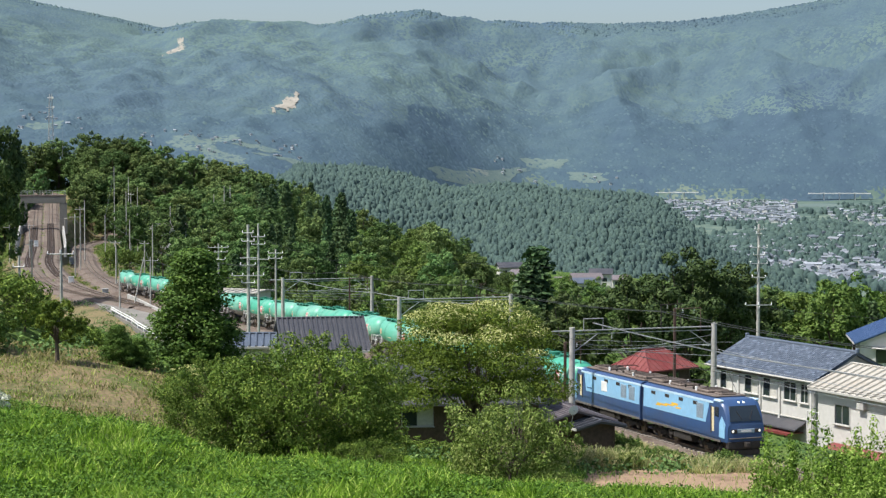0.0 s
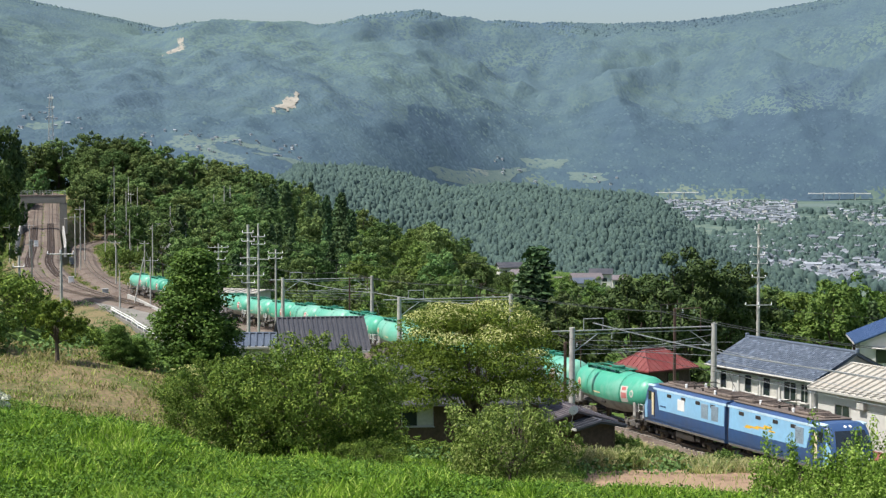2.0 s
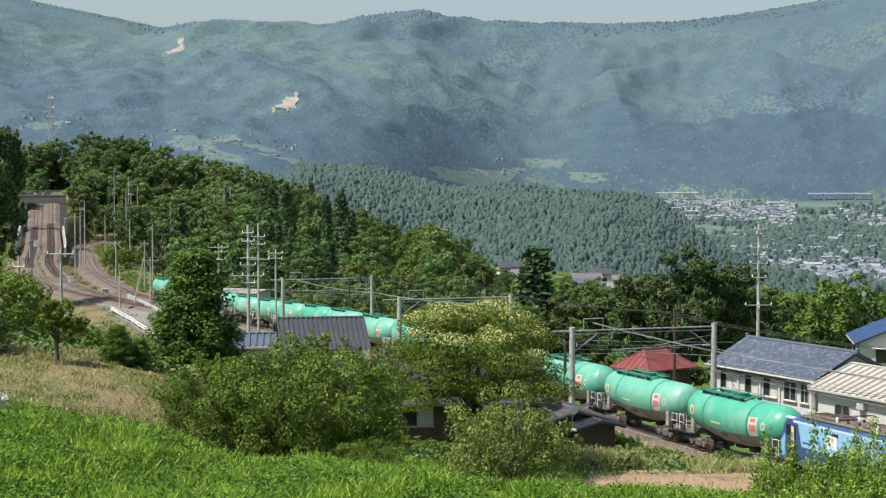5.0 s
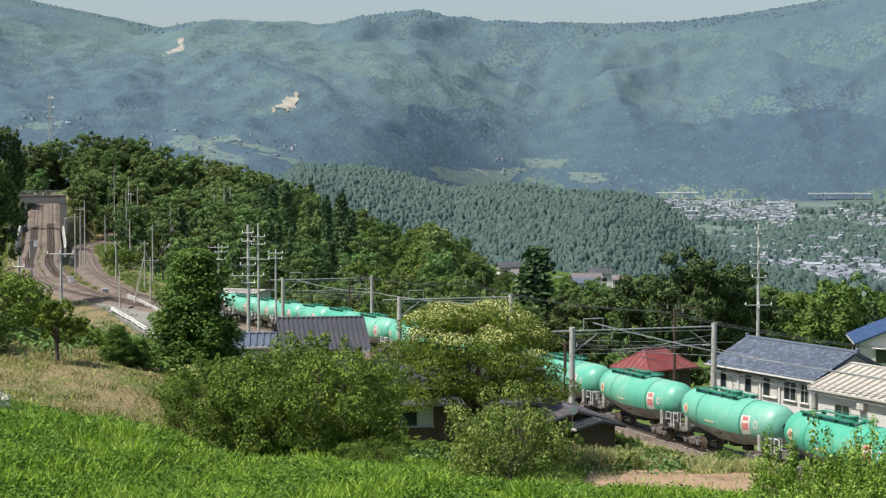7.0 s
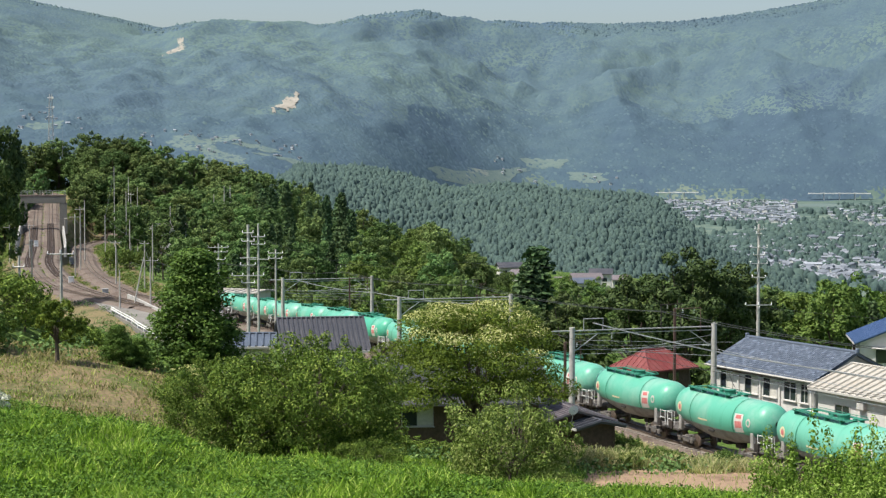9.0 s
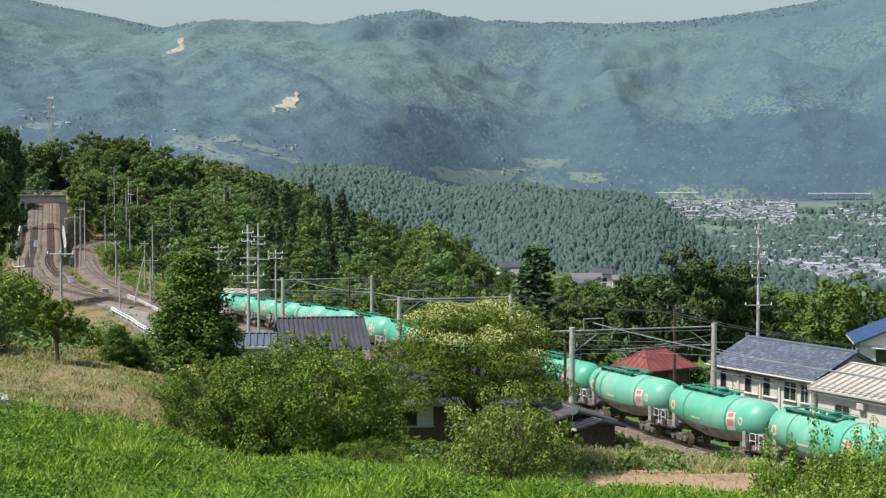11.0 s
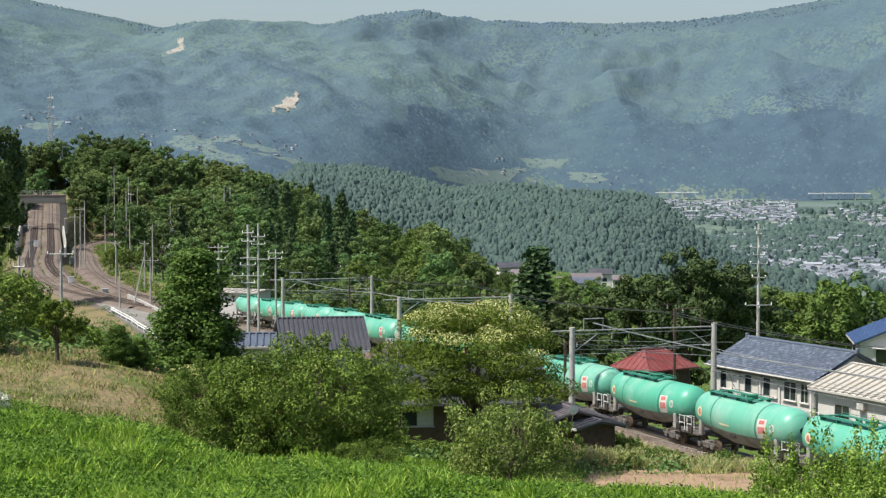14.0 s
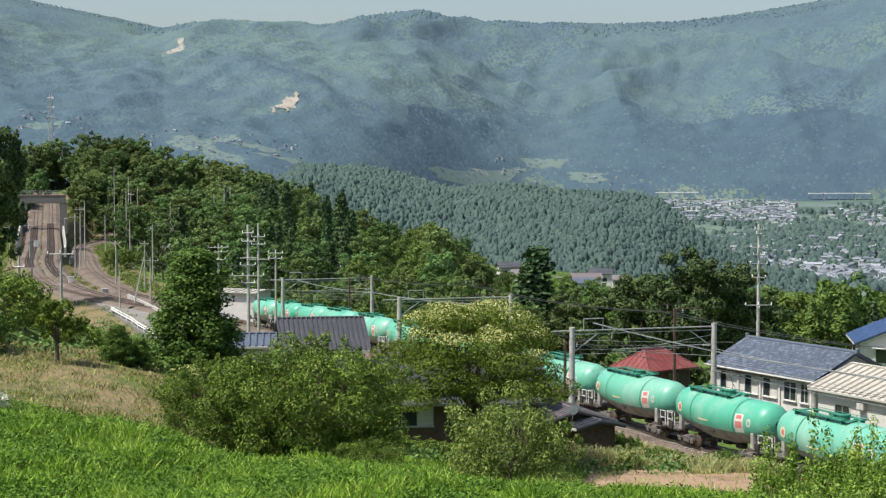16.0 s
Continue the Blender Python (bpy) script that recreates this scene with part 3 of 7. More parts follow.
    P("foot_step", Shape().box((0, 12.42, 1.28), (2.3, 0.22, 0.06), 0.01), M["bogie_grey"])
    for y in (2.6, 9.6):
        bg = bogie(loco, -y if R else y, 2.5, M["underframe"], 3.4)
    for sg in (-1, 1):
        s = Shape().box((sg * 0.95, 6.1, 0.72), (0.7, 2.6, 0.5), 0.05)
        s.box((sg * 1.0, 4.3, 0.75), (0.5, 0.6, 0.4), 0.04)
        P("equipment_box", s, M["underframe"])


def build_loco():
    loco = thing("locomotive", "two-section blue electric freight locomotive with dusty roof", "locomotive")
    loco_unit(loco, False)
    loco_unit(loco, True)
    s = Shape()
    for i in range(5):
        s.loft([section(1.25 if i % 2 else 1.15, 1.15, 3.2, 3.4, -0.24 + i * 0.096), section(1.15 if i % 2 else 1.25, 1.15, 3.2, 3.4, -0.24 + (i + 1) * 0.096)])
    part("gangway_bellows", s, M["underframe"], loco, "black bellows between the two sections")
    return loco


def build_tank():
    """A tank wagon 13.57 m over couplers; +y is the way it goes."""
    t = thing("tank_wagon", "weathered green bogie tank wagon with grimy grey belly", "tank wagon", group="tank wagons of the goods train")
    n = 40
    ys = [-6.15, -6.12, -6.02, -5.82, -5.5, -5.1, -4.3, -2.8, -1.3, 0, 1.3, 2.8, 4.3, 5.1, 5.5, 5.82, 6.02, 6.12, 6.15]

    def rad(y):
        r = float(np.interp(abs(y), [0, 1.4, 5.0, 6.15], [1.45, 1.45, 1.24, 1.20]))
        return r * math.sqrt(max(0.0, 1 - max(0, (abs(y) - 5.0) / 1.16) ** 2.6))

    def centre(y):
        return 3.78 - float(np.interp(abs(y), [0, 1.4, 5.0, 6.15], [1.45, 1.45, 1.24, 1.20]))
    ring = lambda y, a0, a1, k, off=0: [Vector((math.sin(a) * (rad(y) + off), y, centre(y) + math.cos(a) * (rad(y) + off))) for a in np.linspace(a0, a1, k)]
    cut = radians(118)
    def split(y):
        return math.acos(min(1.0, max(-0.999, (1.78 - centre(y)) / max(0.01, rad(y)))))
    up = Shape().loft([ring(y, -split(y), split(y), 30) for y in ys], closed=False, caps=False)
    tank = part("tank", up, M["tank_green"], t, "green upper shell of the tank", 50)
    part("belly", Shape().loft([ring(y, split(y), 2 * math.pi - split(y), 16) for y in ys], closed=False, caps=False), M["tank_grey"], t, "grimy grey underside", 50)
    for y in (-2.9, 2.9):
        s = Shape().loft([ring(q, -cut, cut, 30, 0.02) for q in (y - 0.05, y + 0.05)], closed=False, caps=False)
        part("tank_band", s, M["walk_green"], t, "", 50)
    # walkway, manhole and hand rails on top
    s = Shape()
    for x in (-0.62, 0.62):
        s.box((x, -1.5, 3.86), (0.34, 5.6, 0.05), 0.01)
        for y in (-4.1, -2.4, -0.7, 0.9):
            s.box((x, y, 3.75), (0.3, 0.06, 0.2))
    for y in (-4.2, 1.2):
        s.box((0, y, 3.86), (1.58, 0.34, 0.05), 0.01)
    walkway = part("walkway", s, M["walk_green"], t, "dark green steel walkway")
    s = Shape()
    s.tube((0, 0, 3.7), (0, 0, 4.0), 0.34, n=18).tube((0, 0, 4.0), (0, 0, 4.05), 0.38, n=18)
    part("manhole", s, M["walk_green"], t, "round manhole lid", 40)
    for y in (-1.2, 1.2):
        part("valve", Shape().tube((0, y, 3.7), (0, y, 3.95), 0.13, n=10), M["walk_green"], t, "", 40)
    s = Shape()
    for x in (-0.8, 0.8):
        s.path([(x, -4.2, 3.86), (x, -4.2, 3.97), (x, 1.2, 3.97), (x, 1.2, 3.86)], 0.02)
        s.tube((x, 0, 3.86), (x, 0, 3.98), 0.02)
    part("walkway_rail", s, M["walk_green"], t)
    for sg in (-1, 1):
        # ladder at the middle, red and white label and round badge near the leading end
        def shell(y, a, off):
            return Vector((sg * math.sin(a) * (rad(y) + off), y, centre(y) + math.cos(a) * (rad(y) + off)))
        def plate(y0, y1, a0, a1, off):
            return Shape().loft([[shell(y, a, off) for y in np.linspace(y0, y1, 4)] for a in np.linspace(a0, a1, 6)], closed=False, caps=False)
        lab = part("label_board", plate(3.1, 4.1, radians(66), radians(116), 0.014), M["faded_white"], t, "white board with red block", 60)
        part("label_block", plate(3.3, 3.9, radians(69), radians(79), 0.02), M["faded_red"], lab, "", 60)
        part("label_block", plate(3.22, 3.98, radians(86), radians(103), 0.02), M["faded_red"], lab, "", 60)
        for y0, rr, mat in ((4.75, 0.26, "faded_white"), (-4.6, 0.32, "cream")):
            c = Shape()
            pts = [shell(y0 + math.cos(q) * rr, radians(88) + math.sin(q) * rr / 1.25, 0.016) for q in np.linspace(0, 2 * math.pi, 20, endpoint=False)]
            c.add(pts, [tuple(range(20))])
            bd = part("round_badge", c, M[mat], t, "plain round badge")
            c = Shape()
            pts = [shell(y0 + math.cos(q) * rr * 0.55, radians(88) + math.sin(q) * rr * 0.55 / 1.25, 0.022) for q in np.linspace(0, 2 * math.pi, 16, endpoint=False)]
            c.add(pts, [tuple(range(16))])
            part("badge_centre", c, M["faded_red"] if y0 < 0 else M["tank_green"], bd)
        part("stencil_bars", plate(-1.6, -0.3, radians(95), radians(99), 0.014), M["cream"], t)
        part("catch_plate", Shape().box((sg * 1.3, 0.0, 1.55), (0.1, 0.7, 0.12), 0.01), M["underframe"], t)
        for y in (-5.9, 5.9):
            part("step_iron", Shape().box((sg * 1.28, y, 1.22), (0.12, 0.5, 0.5), 0.02), M["underframe"], t)
    for sg in (-1, 1):
        s = Shape().box((0, sg * 5.75, 1.02), (2.5, 1.9, 0.16), 0.02).box((0, sg * 5.2, 1.05), (1.0, 2.6, 0.24), 0.03)
        part("end_platform", s, M["bogie_grey"], t, "grimy grey end platform")
        for x in (-1.0, 1.0):
            part("saddle", Shape().box((x, sg * 4.9, 1.5), (0.26, 0.35, 1.0), 0.04), M["tank_grey"], t, "pale grey tank saddle")
        for e in (-1, 1):
            s = Shape().path([(e * 0.7, sg * 6.6, 1.1), (e * 0.7, sg * 6.6, 2.0), (e * 1.2, sg * 6.6, 2.0), (e * 1.22, sg * 5.9, 2.0), (e * 1.22, sg * 5.9, 1.1)], 0.022)
            s.path([(e * 1.2, sg * 6.6, 2.0), (e * 1.2, sg * 6.6, 1.1)], 0.028).path([(e * 1.2, sg * 6.6, 1.55), (e * 1.22, sg * 5.9, 1.55)], 0.022)
            part("end_rail", s, M["white_paint"], t, "pale grey tubular hand rail")
        part("coupler", Shape().box((0, sg * 6.55, 0.88), (0.26, 0.5, 0.26), 0.05), M["underframe"], t)
        bogie(t, sg * 4.3, 1.75, M["bogie_grey"])
    part("drain_box", Shape().box((0, 0, 0.82), (0.7, 0.9, 0.3), 0.05).box((0, 1.5, 0.75), (0.5, 0.7, 0.35), 0.05), M["underframe"], t)
    return t


# distance gone since the start, by time
GONE = [(0, 0), (2, 12.55), (4, 25.1), (6.5, 40.9), (9, 56.75), (11.5, 72.35), (12.5, 78.2), (14, 86.8), (15, 92.3), (16, 97.5)]


def gone(t):
    """Smooth distance along the line at t seconds."""
    k = [q[0] for q in GONE]
    s = [q[1] for q in GONE]
    g = np.gradient(s, k)
    i = min(max(int(np.searchsorted(k, t)) - 1, 0), len(k) - 2)
    h = k[i + 1] - k[i]
    u = (t - k[i]) / h
    return (2 * u ** 3 - 3 * u * u + 1) * s[i] + (u ** 3 - 2 * u * u + u) * h * g[i] + (-2 * u ** 3 + 3 * u * u) * s[i + 1] + (u ** 3 - u * u) * h * g[i + 1]


LOCO = build_loco()
TANKS = [build_tank()]
TANKS += [copy_thing(TANKS[0], Matrix.Identity(4)) for _ in range(15)]


def ride(back, half):
    """Pose of a vehicle whose middle is back metres behind FRONT."""
    a, _ = on_track(back - half)
    b, _ = on_track(back + half)
    c, d = (a + b) / 2, (a - b).normalized()
    return pose(c.x, c.y, c.z, math.degrees(math.asin(d.z)), 0, math.degrees(math.atan2(-d.x, d.y)))


def motions():
    times = [i * 0.5 for i in range(33)]
    walk(LOCO, [(t, ride(12.5 - gone(t), 8.0)) for t in times])
    for k, w in enumerate(TANKS):
        walk(w, [(t, ride(25 + 13.57 * (k + 0.5) - gone(t), 4.3)) for t in times])
    fine = [i * 0.1 for i in range(161)]
    turn = [-math.degrees(gone(t) / 0.43) for t in fine]
    for v in [LOCO] + TANKS:
        for w in v.children_recursive:
            if w.name.startswith("wheelset"):
                x, y, z = w.location
                walk(w, [(t, pose(x, y, z, a)) for t, a in zip(fine, turn)])


# ---- track, ballast and overhead line ----
def track(P, name, label, rails_from=0, rails_to=None, sleeper_span=(0, 0), wood="sleeper"):
    P = P[rails_from:rails_to]
    T = np.gradient(P, axis=0)
    T /= np.linalg.norm(T, axis=1)[:, None]
    N = np.c_[-T[:, 1], T[:, 0], 0 * T[:, 0]]
    N /= np.linalg.norm(N, axis=1)[:, None]
    root = thing(name, label, "railway track", kind="structure")
    prof = [(-2.7, -0.62), (-1.75, -0.2), (1.75, -0.2), (2.7, -0.62)]
    s = Shape().loft([[Vector(p + n * a + np.array((0, 0, b))) for a, b in prof] for p, n in zip(P, N)], closed=False, caps=False)
    me = s.mesh("ballast", M["ballast"])
    part("ballast", me, None, root, "grey-brown crushed stone ballast")
    for sg in (-1, 1):
        q = [(-0.035, 0), (0.035, 0), (0.035, -0.04), (0.012, -0.05), (0.012, -0.13), (0.07, -0.15), (-0.07, -0.15), (-0.012, -0.13), (-0.012, -0.05), (-0.035, -0.04)]
        s = Shape().loft([[Vector(p + n * (sg * 0.5335 + a) + np.array((0, 0, b))) for a, b in q] for p, n in zip(P, N)])
        part("rail", s, M["steel"], root, "worn steel rail")
    me = Shape().box((0, 0, 0), (2.0, 0.24, 0.14), 0.02).mesh("sleeper", M[wood])
    a = sleeper_span[0]
    while a < sleeper_span[1]:
        p, h = Vector(P[int(a)]) * (1 - a % 1) + Vector(P[int(a) + 1]) * (a % 1), Vector(T[int(a)])
        o = new("sleeper", me)
        o.parent = root
        o.matrix_basis = pose(p.x, p.y, p.z - 0.19, 0, 0, math.degrees(math.atan2(-h.x, h.y)))
        a += 0.62
    return root


track(TP, "main_track", "single railway track on brown ballast curving along the hill", 60, 640, (30, 100))
track(SP, "siding_track", "rusty siding track leading to the concrete shed", 0, len(SP) - 1, (110, 290), "old_sleeper")
track(SP + np.array((-4.4, -1.0, 0.0)) * step(10, 90, np.arange(len(SP)))[:, None] + np.array((0, 0, -0.005)), "loop_track", "rusty loop track beside the siding", 30, len(SP) - 1, (110, 250), "old_sleeper")


def across(s, off, z=0.0):
    """A point beside the line: s metres behind FRONT, off metres towards the camera's side, z over the rail."""
    p, h = on_track(s)
    n = Vector((-h.y, h.x, 0)).normalized() * -1
    return p + n * off + Vector((0, 0, z))


def insulator(s, a, b, r=0.06, n=4):
    a, b = Vector(a), Vector(b)
    for i in range(n):
        c = a.lerp(b, (i + 0.2) / n)
        d = a.lerp(b, (i + 0.75) / n)
        s.tube(c, d, r, r * 0.5, n=8)
    return s


def gantry(s, near, far, top, extra):
    """Concrete masts on both sides and a light steel beam over the line."""
    g = thing("overhead_line_gantry", "concrete masts with a galvanised beam over the railway", "gantry", group="overhead line gantries")
    a, b = across(s, near), across(s, -far)
    for q in (a, b):
        z = ground_at(q.x, q.y) - 0.3
        part("mast", Shape().tube((q.x, q.y, z), (q.x, q.y, a.z + top + 0.25), 0.25, 0.20, n=14), M["concrete"], g, "weathered round concrete mast", 40)
    za = a.z + top
    u = (b - a).normalized()
    u.z = 0
    A, B = Vector((a.x, a.y, za)), Vector((b.x, b.y, za))
    bm = Shape().path([A - u * 1.6, B], 0.055, 6)
    bm.path([A + Vector((0, 0, -0.25)), B + Vector((0, 0, -0.25))], 0.035, 6)
    part("beam", bm, M["galvanised"], g, "galvanised tubular beam")
    for k, sg in ((A, 1), (B, -1)):
        part("brace", Shape().path([k + Vector((0, 0, -1.6)), k + u * sg * 2.0 + Vector((0, 0, -0.25))], 0.04), M["galvanised"], g)
    s2 = Shape()
    c = A + u * 0.9
    s2.path([c, c + Vector((0, 0, 0.85)), c + u * 1.5 + Vector((0, 0, 0.85)), c + u * 1.5], 0.04)
    part("wire_frame", s2, M["galvanised"], g, "square steel frame on the beam")
    s3 = Shape()
    for k in extra:
        c = A.lerp(B, k)
        s3.path([c, c + Vector((0, 0, 1.7))], 0.045)
        s3.path([c + u * -0.1 + Vector((0, 0, 1.7)), c + u * 1.7 + Vector((0, 0, 1.75))], 0.03)
        s3.path([c + u * 1.6, c + u * 1.6 + Vector((0, 0, 1.75))], 0.03)
    part("feeder_post", s3, M["underframe"], g, "dark steel feeder post")
    s4 = Shape()
    for k in extra:
        c = A.lerp(B, k)
        insulator(s4, c + u * 0.5 + Vector((0, 0, 1.68)), c + u * 0.5 + Vector((0, 0, 1.38)))
        insulator(s4, c + u * 1.2 + Vector((0, 0, 1.68)), c + u * 1.2 + Vector((0, 0, 1.38)))
    t, _ = on_track(s)
    k = (Vector((t.x, t.y, 0)) - Vector((A.x, A.y, 0))).length
    h = A + u * k
    insulator(s4, h + Vector((0, 0, -0.25)), h + Vector((0, 0, -0.7)))
    insulator(s4, B + u * -0.4 + Vector((0, 0, -1.4)), B + u * -1.0 + Vector((0, 0, -1.35)))
    part("insulators", s4, M["insulator"], g, "white porcelain insulators")
    s5 = Shape()
    s5.path([B + Vector((0, 0, -1.3)), h + Vector((0, 0, -1.45))], 0.03)
    s5.path([B + Vector((0, 0, -0.6)), h.lerp(B, 0.3) + Vector((0, 0, -1.4))], 0.02)
    s5.path([B + Vector((0, 0, -2.2)), h + Vector((0, 0, -1.5))], 0.025)
    part("cantilever", s5, M["galvanised"], g)
    return g


G1, G2, G3 = 20.85, 64.4, 115.0
GANTRIES = [(G1, 3.1, 8.2, 6.55, (0.62,)), (G2, 3.1, 8.2, 6.5, (0.55,)), (G3, 3.1, 8.2, 6.9, (0.6,))]
for q in GANTRIES:
    gantry(*q)


def cable(name, label, pts, r, sag=0.0, parts=10, mat="wire"):
    s = Shape()
    q = []
    for a, b in zip(pts, pts[1:]):
        a, b = Vector(a), Vector(b)
        q += [a.lerp(b, i / parts) - Vector((0, 0, sag * 4 * (i / parts) * (1 - i / parts))) for i in range(parts)]
    s.path(q + [Vector(pts[-1])], r, 4)
    return thing(name, label, "cable", group="overhead cables", data=s.mesh(name, M[mat]))


SPANS = [-60, -22, G1, G2, G3, 156, 195, 232]
cable("contact_wire", "thin copper contact wire over the track", [across(s, 0.15 * (-1) ** i, 5.0) for i, s in enumerate(SPANS)], 0.012, 0.0, 2)
cable("messenger_wire", "sagging messenger wire over the track", [across(s, 0, 5.75) for s in SPANS], 0.014, 0.45)
cable("feeder_cable", "black feeder cable along the railway", [across(s, -3.9, 7.75) for s in SPANS], 0.025, 0.5)
cable("feeder_cable", "black feeder cable along the railway", [across(s, -4.6, 7.75) for s in SPANS], 0.02, 0.5)
cable("feeder_cable", "black feeder cable along the railway", [across(s, 4.2, 6.3) for s in SPANS], 0.016, 0.4)
cable("pull_off_cable", "taut pale cable slanting down from the beam", [across(G1, 1.5, 7.1), across(G1 - 5, -8.0, 4.7), across(-30, -9, 5.2)], 0.05, 0.1, 10, "galvanised")
cable("pull_off_cable", "taut pale cable slanting down from the beam", [across(G3, 1.5, 6.9), across(G3 - 6, -7.0, 5.2), across(G2 + 2, -8, 5.6)], 0.05, 0.3, 10, "galvanised")
for i in range(3):
    cable("low_cable", "thin service cable in front of the house", [across(G1, -8.2, 4.9 - i * 0.8), across(-25, -8.6, 5.2 - i * 0.8)], 0.02, 0.35, 10, "galvanised")
cable("stay_wire", "steel stay wire of a mast", [across(G1, -8.2, 5.6), across(G1 - 4.5, -8.6, 0.4)], 0.02)
cable("stay_wire", "steel stay wire of a mast", [across(G3, -8.2, 5.6), across(G3 - 4, -8.6, 0.4)], 0.02)


def utility_pole(x, y, top, arms, label, r=0.17, lean=0.0):
    """A concrete pole with steel crossarms: (height under the top, length, turn, insulators)."""
    z = ground_at(x, y) - 0.3
    g = thing("utility_pole", label, "utility pole", pose(x, y, z, 0, lean, 0), group="poles along the railway")
    h = top - z
    part("pole", Shape().tube((0, 0, 0), (0, 0, h), r, r * 0.62, n=12), M["concrete"], g, "grey concrete pole", 40)
    for d, l, turn, k in arms:
        c, s = math.cos(radians(turn)), math.sin(radians(turn))
        e = Vector((c, s, 0)) * l / 2
        o = Vector((0, -r, h - d))
        part("crossarm", Shape().path([o - e, o + e], 0.05, 6), M["galvanised"], g)
        if k:
            for i in range(k):
                p = o - e + e * 2 * (i / max(1, k - 1))
                part("insulator", insulator(Shape(), p + Vector((0, 0, 0.03)), p + Vector((0, 0, 0.28)), 0.065, 3), M["insulator"], g, "white porcelain insulator")
    return g


POLE = "tall grey concrete utility pole with several crossarms"
utility_pole(29.6, 166, 12.2, [(0.5, 0.8, 0, 2), (0.9, 0.5, 0, 1), (2.2, 1.6, 10, 3), (2.9, 1.0, 0, 2), (3.7, 1.6, 10, 3), (5.0, 1.2, 0, 2), (7.6, 2.5, 8, 3), (7.9, 0.8, 90, 1)], POLE, 0.2)
utility_pole(-18.7, 170, 12.0, [(0.8, 1.0, 0, 2), (1.6, 1.2, 0, 3), (3.2, 1.6, 10, 0), (3.9, 1.4, 10, 3), (4.9, 3.0, 12, 4), (5.6, 1.2, 0, 2)], POLE, 0.2)
utility_pole(-19.6, 188, 11.4, [(1.4, 1.4, 10, 3), (2.2, 1.4, 10, 3), (3.8, 2.2, 5, 2)], POLE, 0.16)
utility_pole(-18.9, 200, 8.0, [(0.4, 1.6, 5, 3), (1.0, 1.4, 5, 3)], POLE, 0.15)
utility_pole(-29.8, 235, 6.9, [(0.5, 2.6, 5, 4), (1.1, 2.4, 5, 4), (2.1, 1.8, 5, 3)], POLE, 0.16)
MAST = "slim concrete mast of the railway yard"
for x, y, top, arms in ((-30.0, 139, 11.3, [(0.4, 2.0, 4, 3)]), (-34.0, 142, 10.6, [(0.9, 0.9, 0, 2)]), (-72, 310, 3.6, [(0.6, 2.0, 20, 0)]), (-104, 425, 1.8, [(0.5, 3, 10, 0)]), (-98, 420, 2.4, [(0.5, 3, 10, 0)]),
                        (-53, 290, -0.2, []), (-66.5, 360, 1.2, [(0.4, 2.2, 0, 2)]), (-61, 372, 4.0, []), (-59, 350, 1.7, [(0.5, 2, 5, 0)]), (-49.6, 300, 1.4, [(0.6, 2.6, 10, 2)])):
    utility_pole(x, y, top, arms, MAST, 0.15)
for x, y, top, arms in ((-81, 390, 5.6, [(0.6, 2.4, 10, 0)]), (-86, 420, 6.4, [(0.6, 2.4, 10, 0)]), (-90, 440, 4.0, []), (-92, 455, 7.0, []), (-82, 430, 4.0, []), (-84, 470, 9.0, []), (-87, 505, 9.5, []),
                        (-88, 500, 8.0, [(0.5, 1.5, 0, 2)]), (-94, 530, 12, []), (-101, 545, 15, []), (-76, 430, 3.0, []), (-70, 455, 5.5, []), (-62, 480, 8.0, []), (-58, 470, 10.5, []), (-57, 475, 10.5, [])):
    utility_pole(x, y, top, arms, MAST, 0.15)
utility_pole(-52.5, 300, 1.5, [], "leaning concrete strut of a railway mast", 0.15, 12)
cable("yard_cable", "thin cable over the railway yard", [(-101, 545, 14.5), (-82, 430, 3.8), (-59, 350, 1.5), (-49.6, 300, 0.9), across(142, -2, 6.4)], 0.03, 1.0)
cable("yard_cable", "thin cable over the railway yard", [(-104, 425, 1.5), (-81, 390, 4.4), (-66.5, 360, 1.0), (-53, 290, -0.4)], 0.03, 0.8)
cable("power_line", "thin power line between poles", [(29.6, 166, 11.6), (2, 168, 8.5), (-18.7, 170, 11.2)], 0.012, 1.6)
cable("power_line", "thin power line between poles", [(29.6, 166, 4.4), (70, 150, 3.4)], 0.012, 0.6)
cable("power_line", "thin power line between poles", [(29.6, 166, 8.4), (70, 158, 6.4)], 0.012, 0.8)


def lattice_tower(x, y, top, w):
    z = ground_at(x, y) - 0.5
    g = thing("lattice_tower", "slender red and white lattice radio tower on the hill", "tower", pose(x, y, z))
    h = top - z
    leg = Shape()
    n = 14
    for a, b in ((-1, -1), (1, -1), (1, 1), (-1, 1)):
        leg.tube((a * w, b * w, 0), (a * w * 0.25, b * w * 0.25, h), 0.10, 0.06, n=5)
    part("legs", leg, M["galvanised"], g)
    br = Shape()
    for i in range(n):
        k0, k1 = w * (1 - 0.75 * i / n), w * (1 - 0.75 * (i + 1) / n)
        z0, z1 = h * i / n, h * (i + 1) / n
        for a, b, c, d in ((-1, -1, 1, -1), (1, -1, 1, 1), (1, 1, -1, 1), (-1, 1, -1, -1)):
            br.tube((a * k0, b * k0, z0), (c * k1, d * k1, z1), 0.05, n=4).tube((c * k0, d * k0, z0), (a * k1, b * k1, z1), 0.05, n=4)
    part("bracing", br, M["galvanised"], g)
    ar = Shape()
    for f, l in ((0.97, 2.4), (0.9, 3.2), (0.83, 2.6)):
        ar.box((0, 0, h * f), (l, 0.3, 0.2)).tube((l * 0.3, -0.5, h * f), (l * 0.3, -0.2, h * f), 0.5, n=12)
    part("antenna", ar, M["white_paint"], g)


lattice_tower(-150, 680, 42, 1.8)
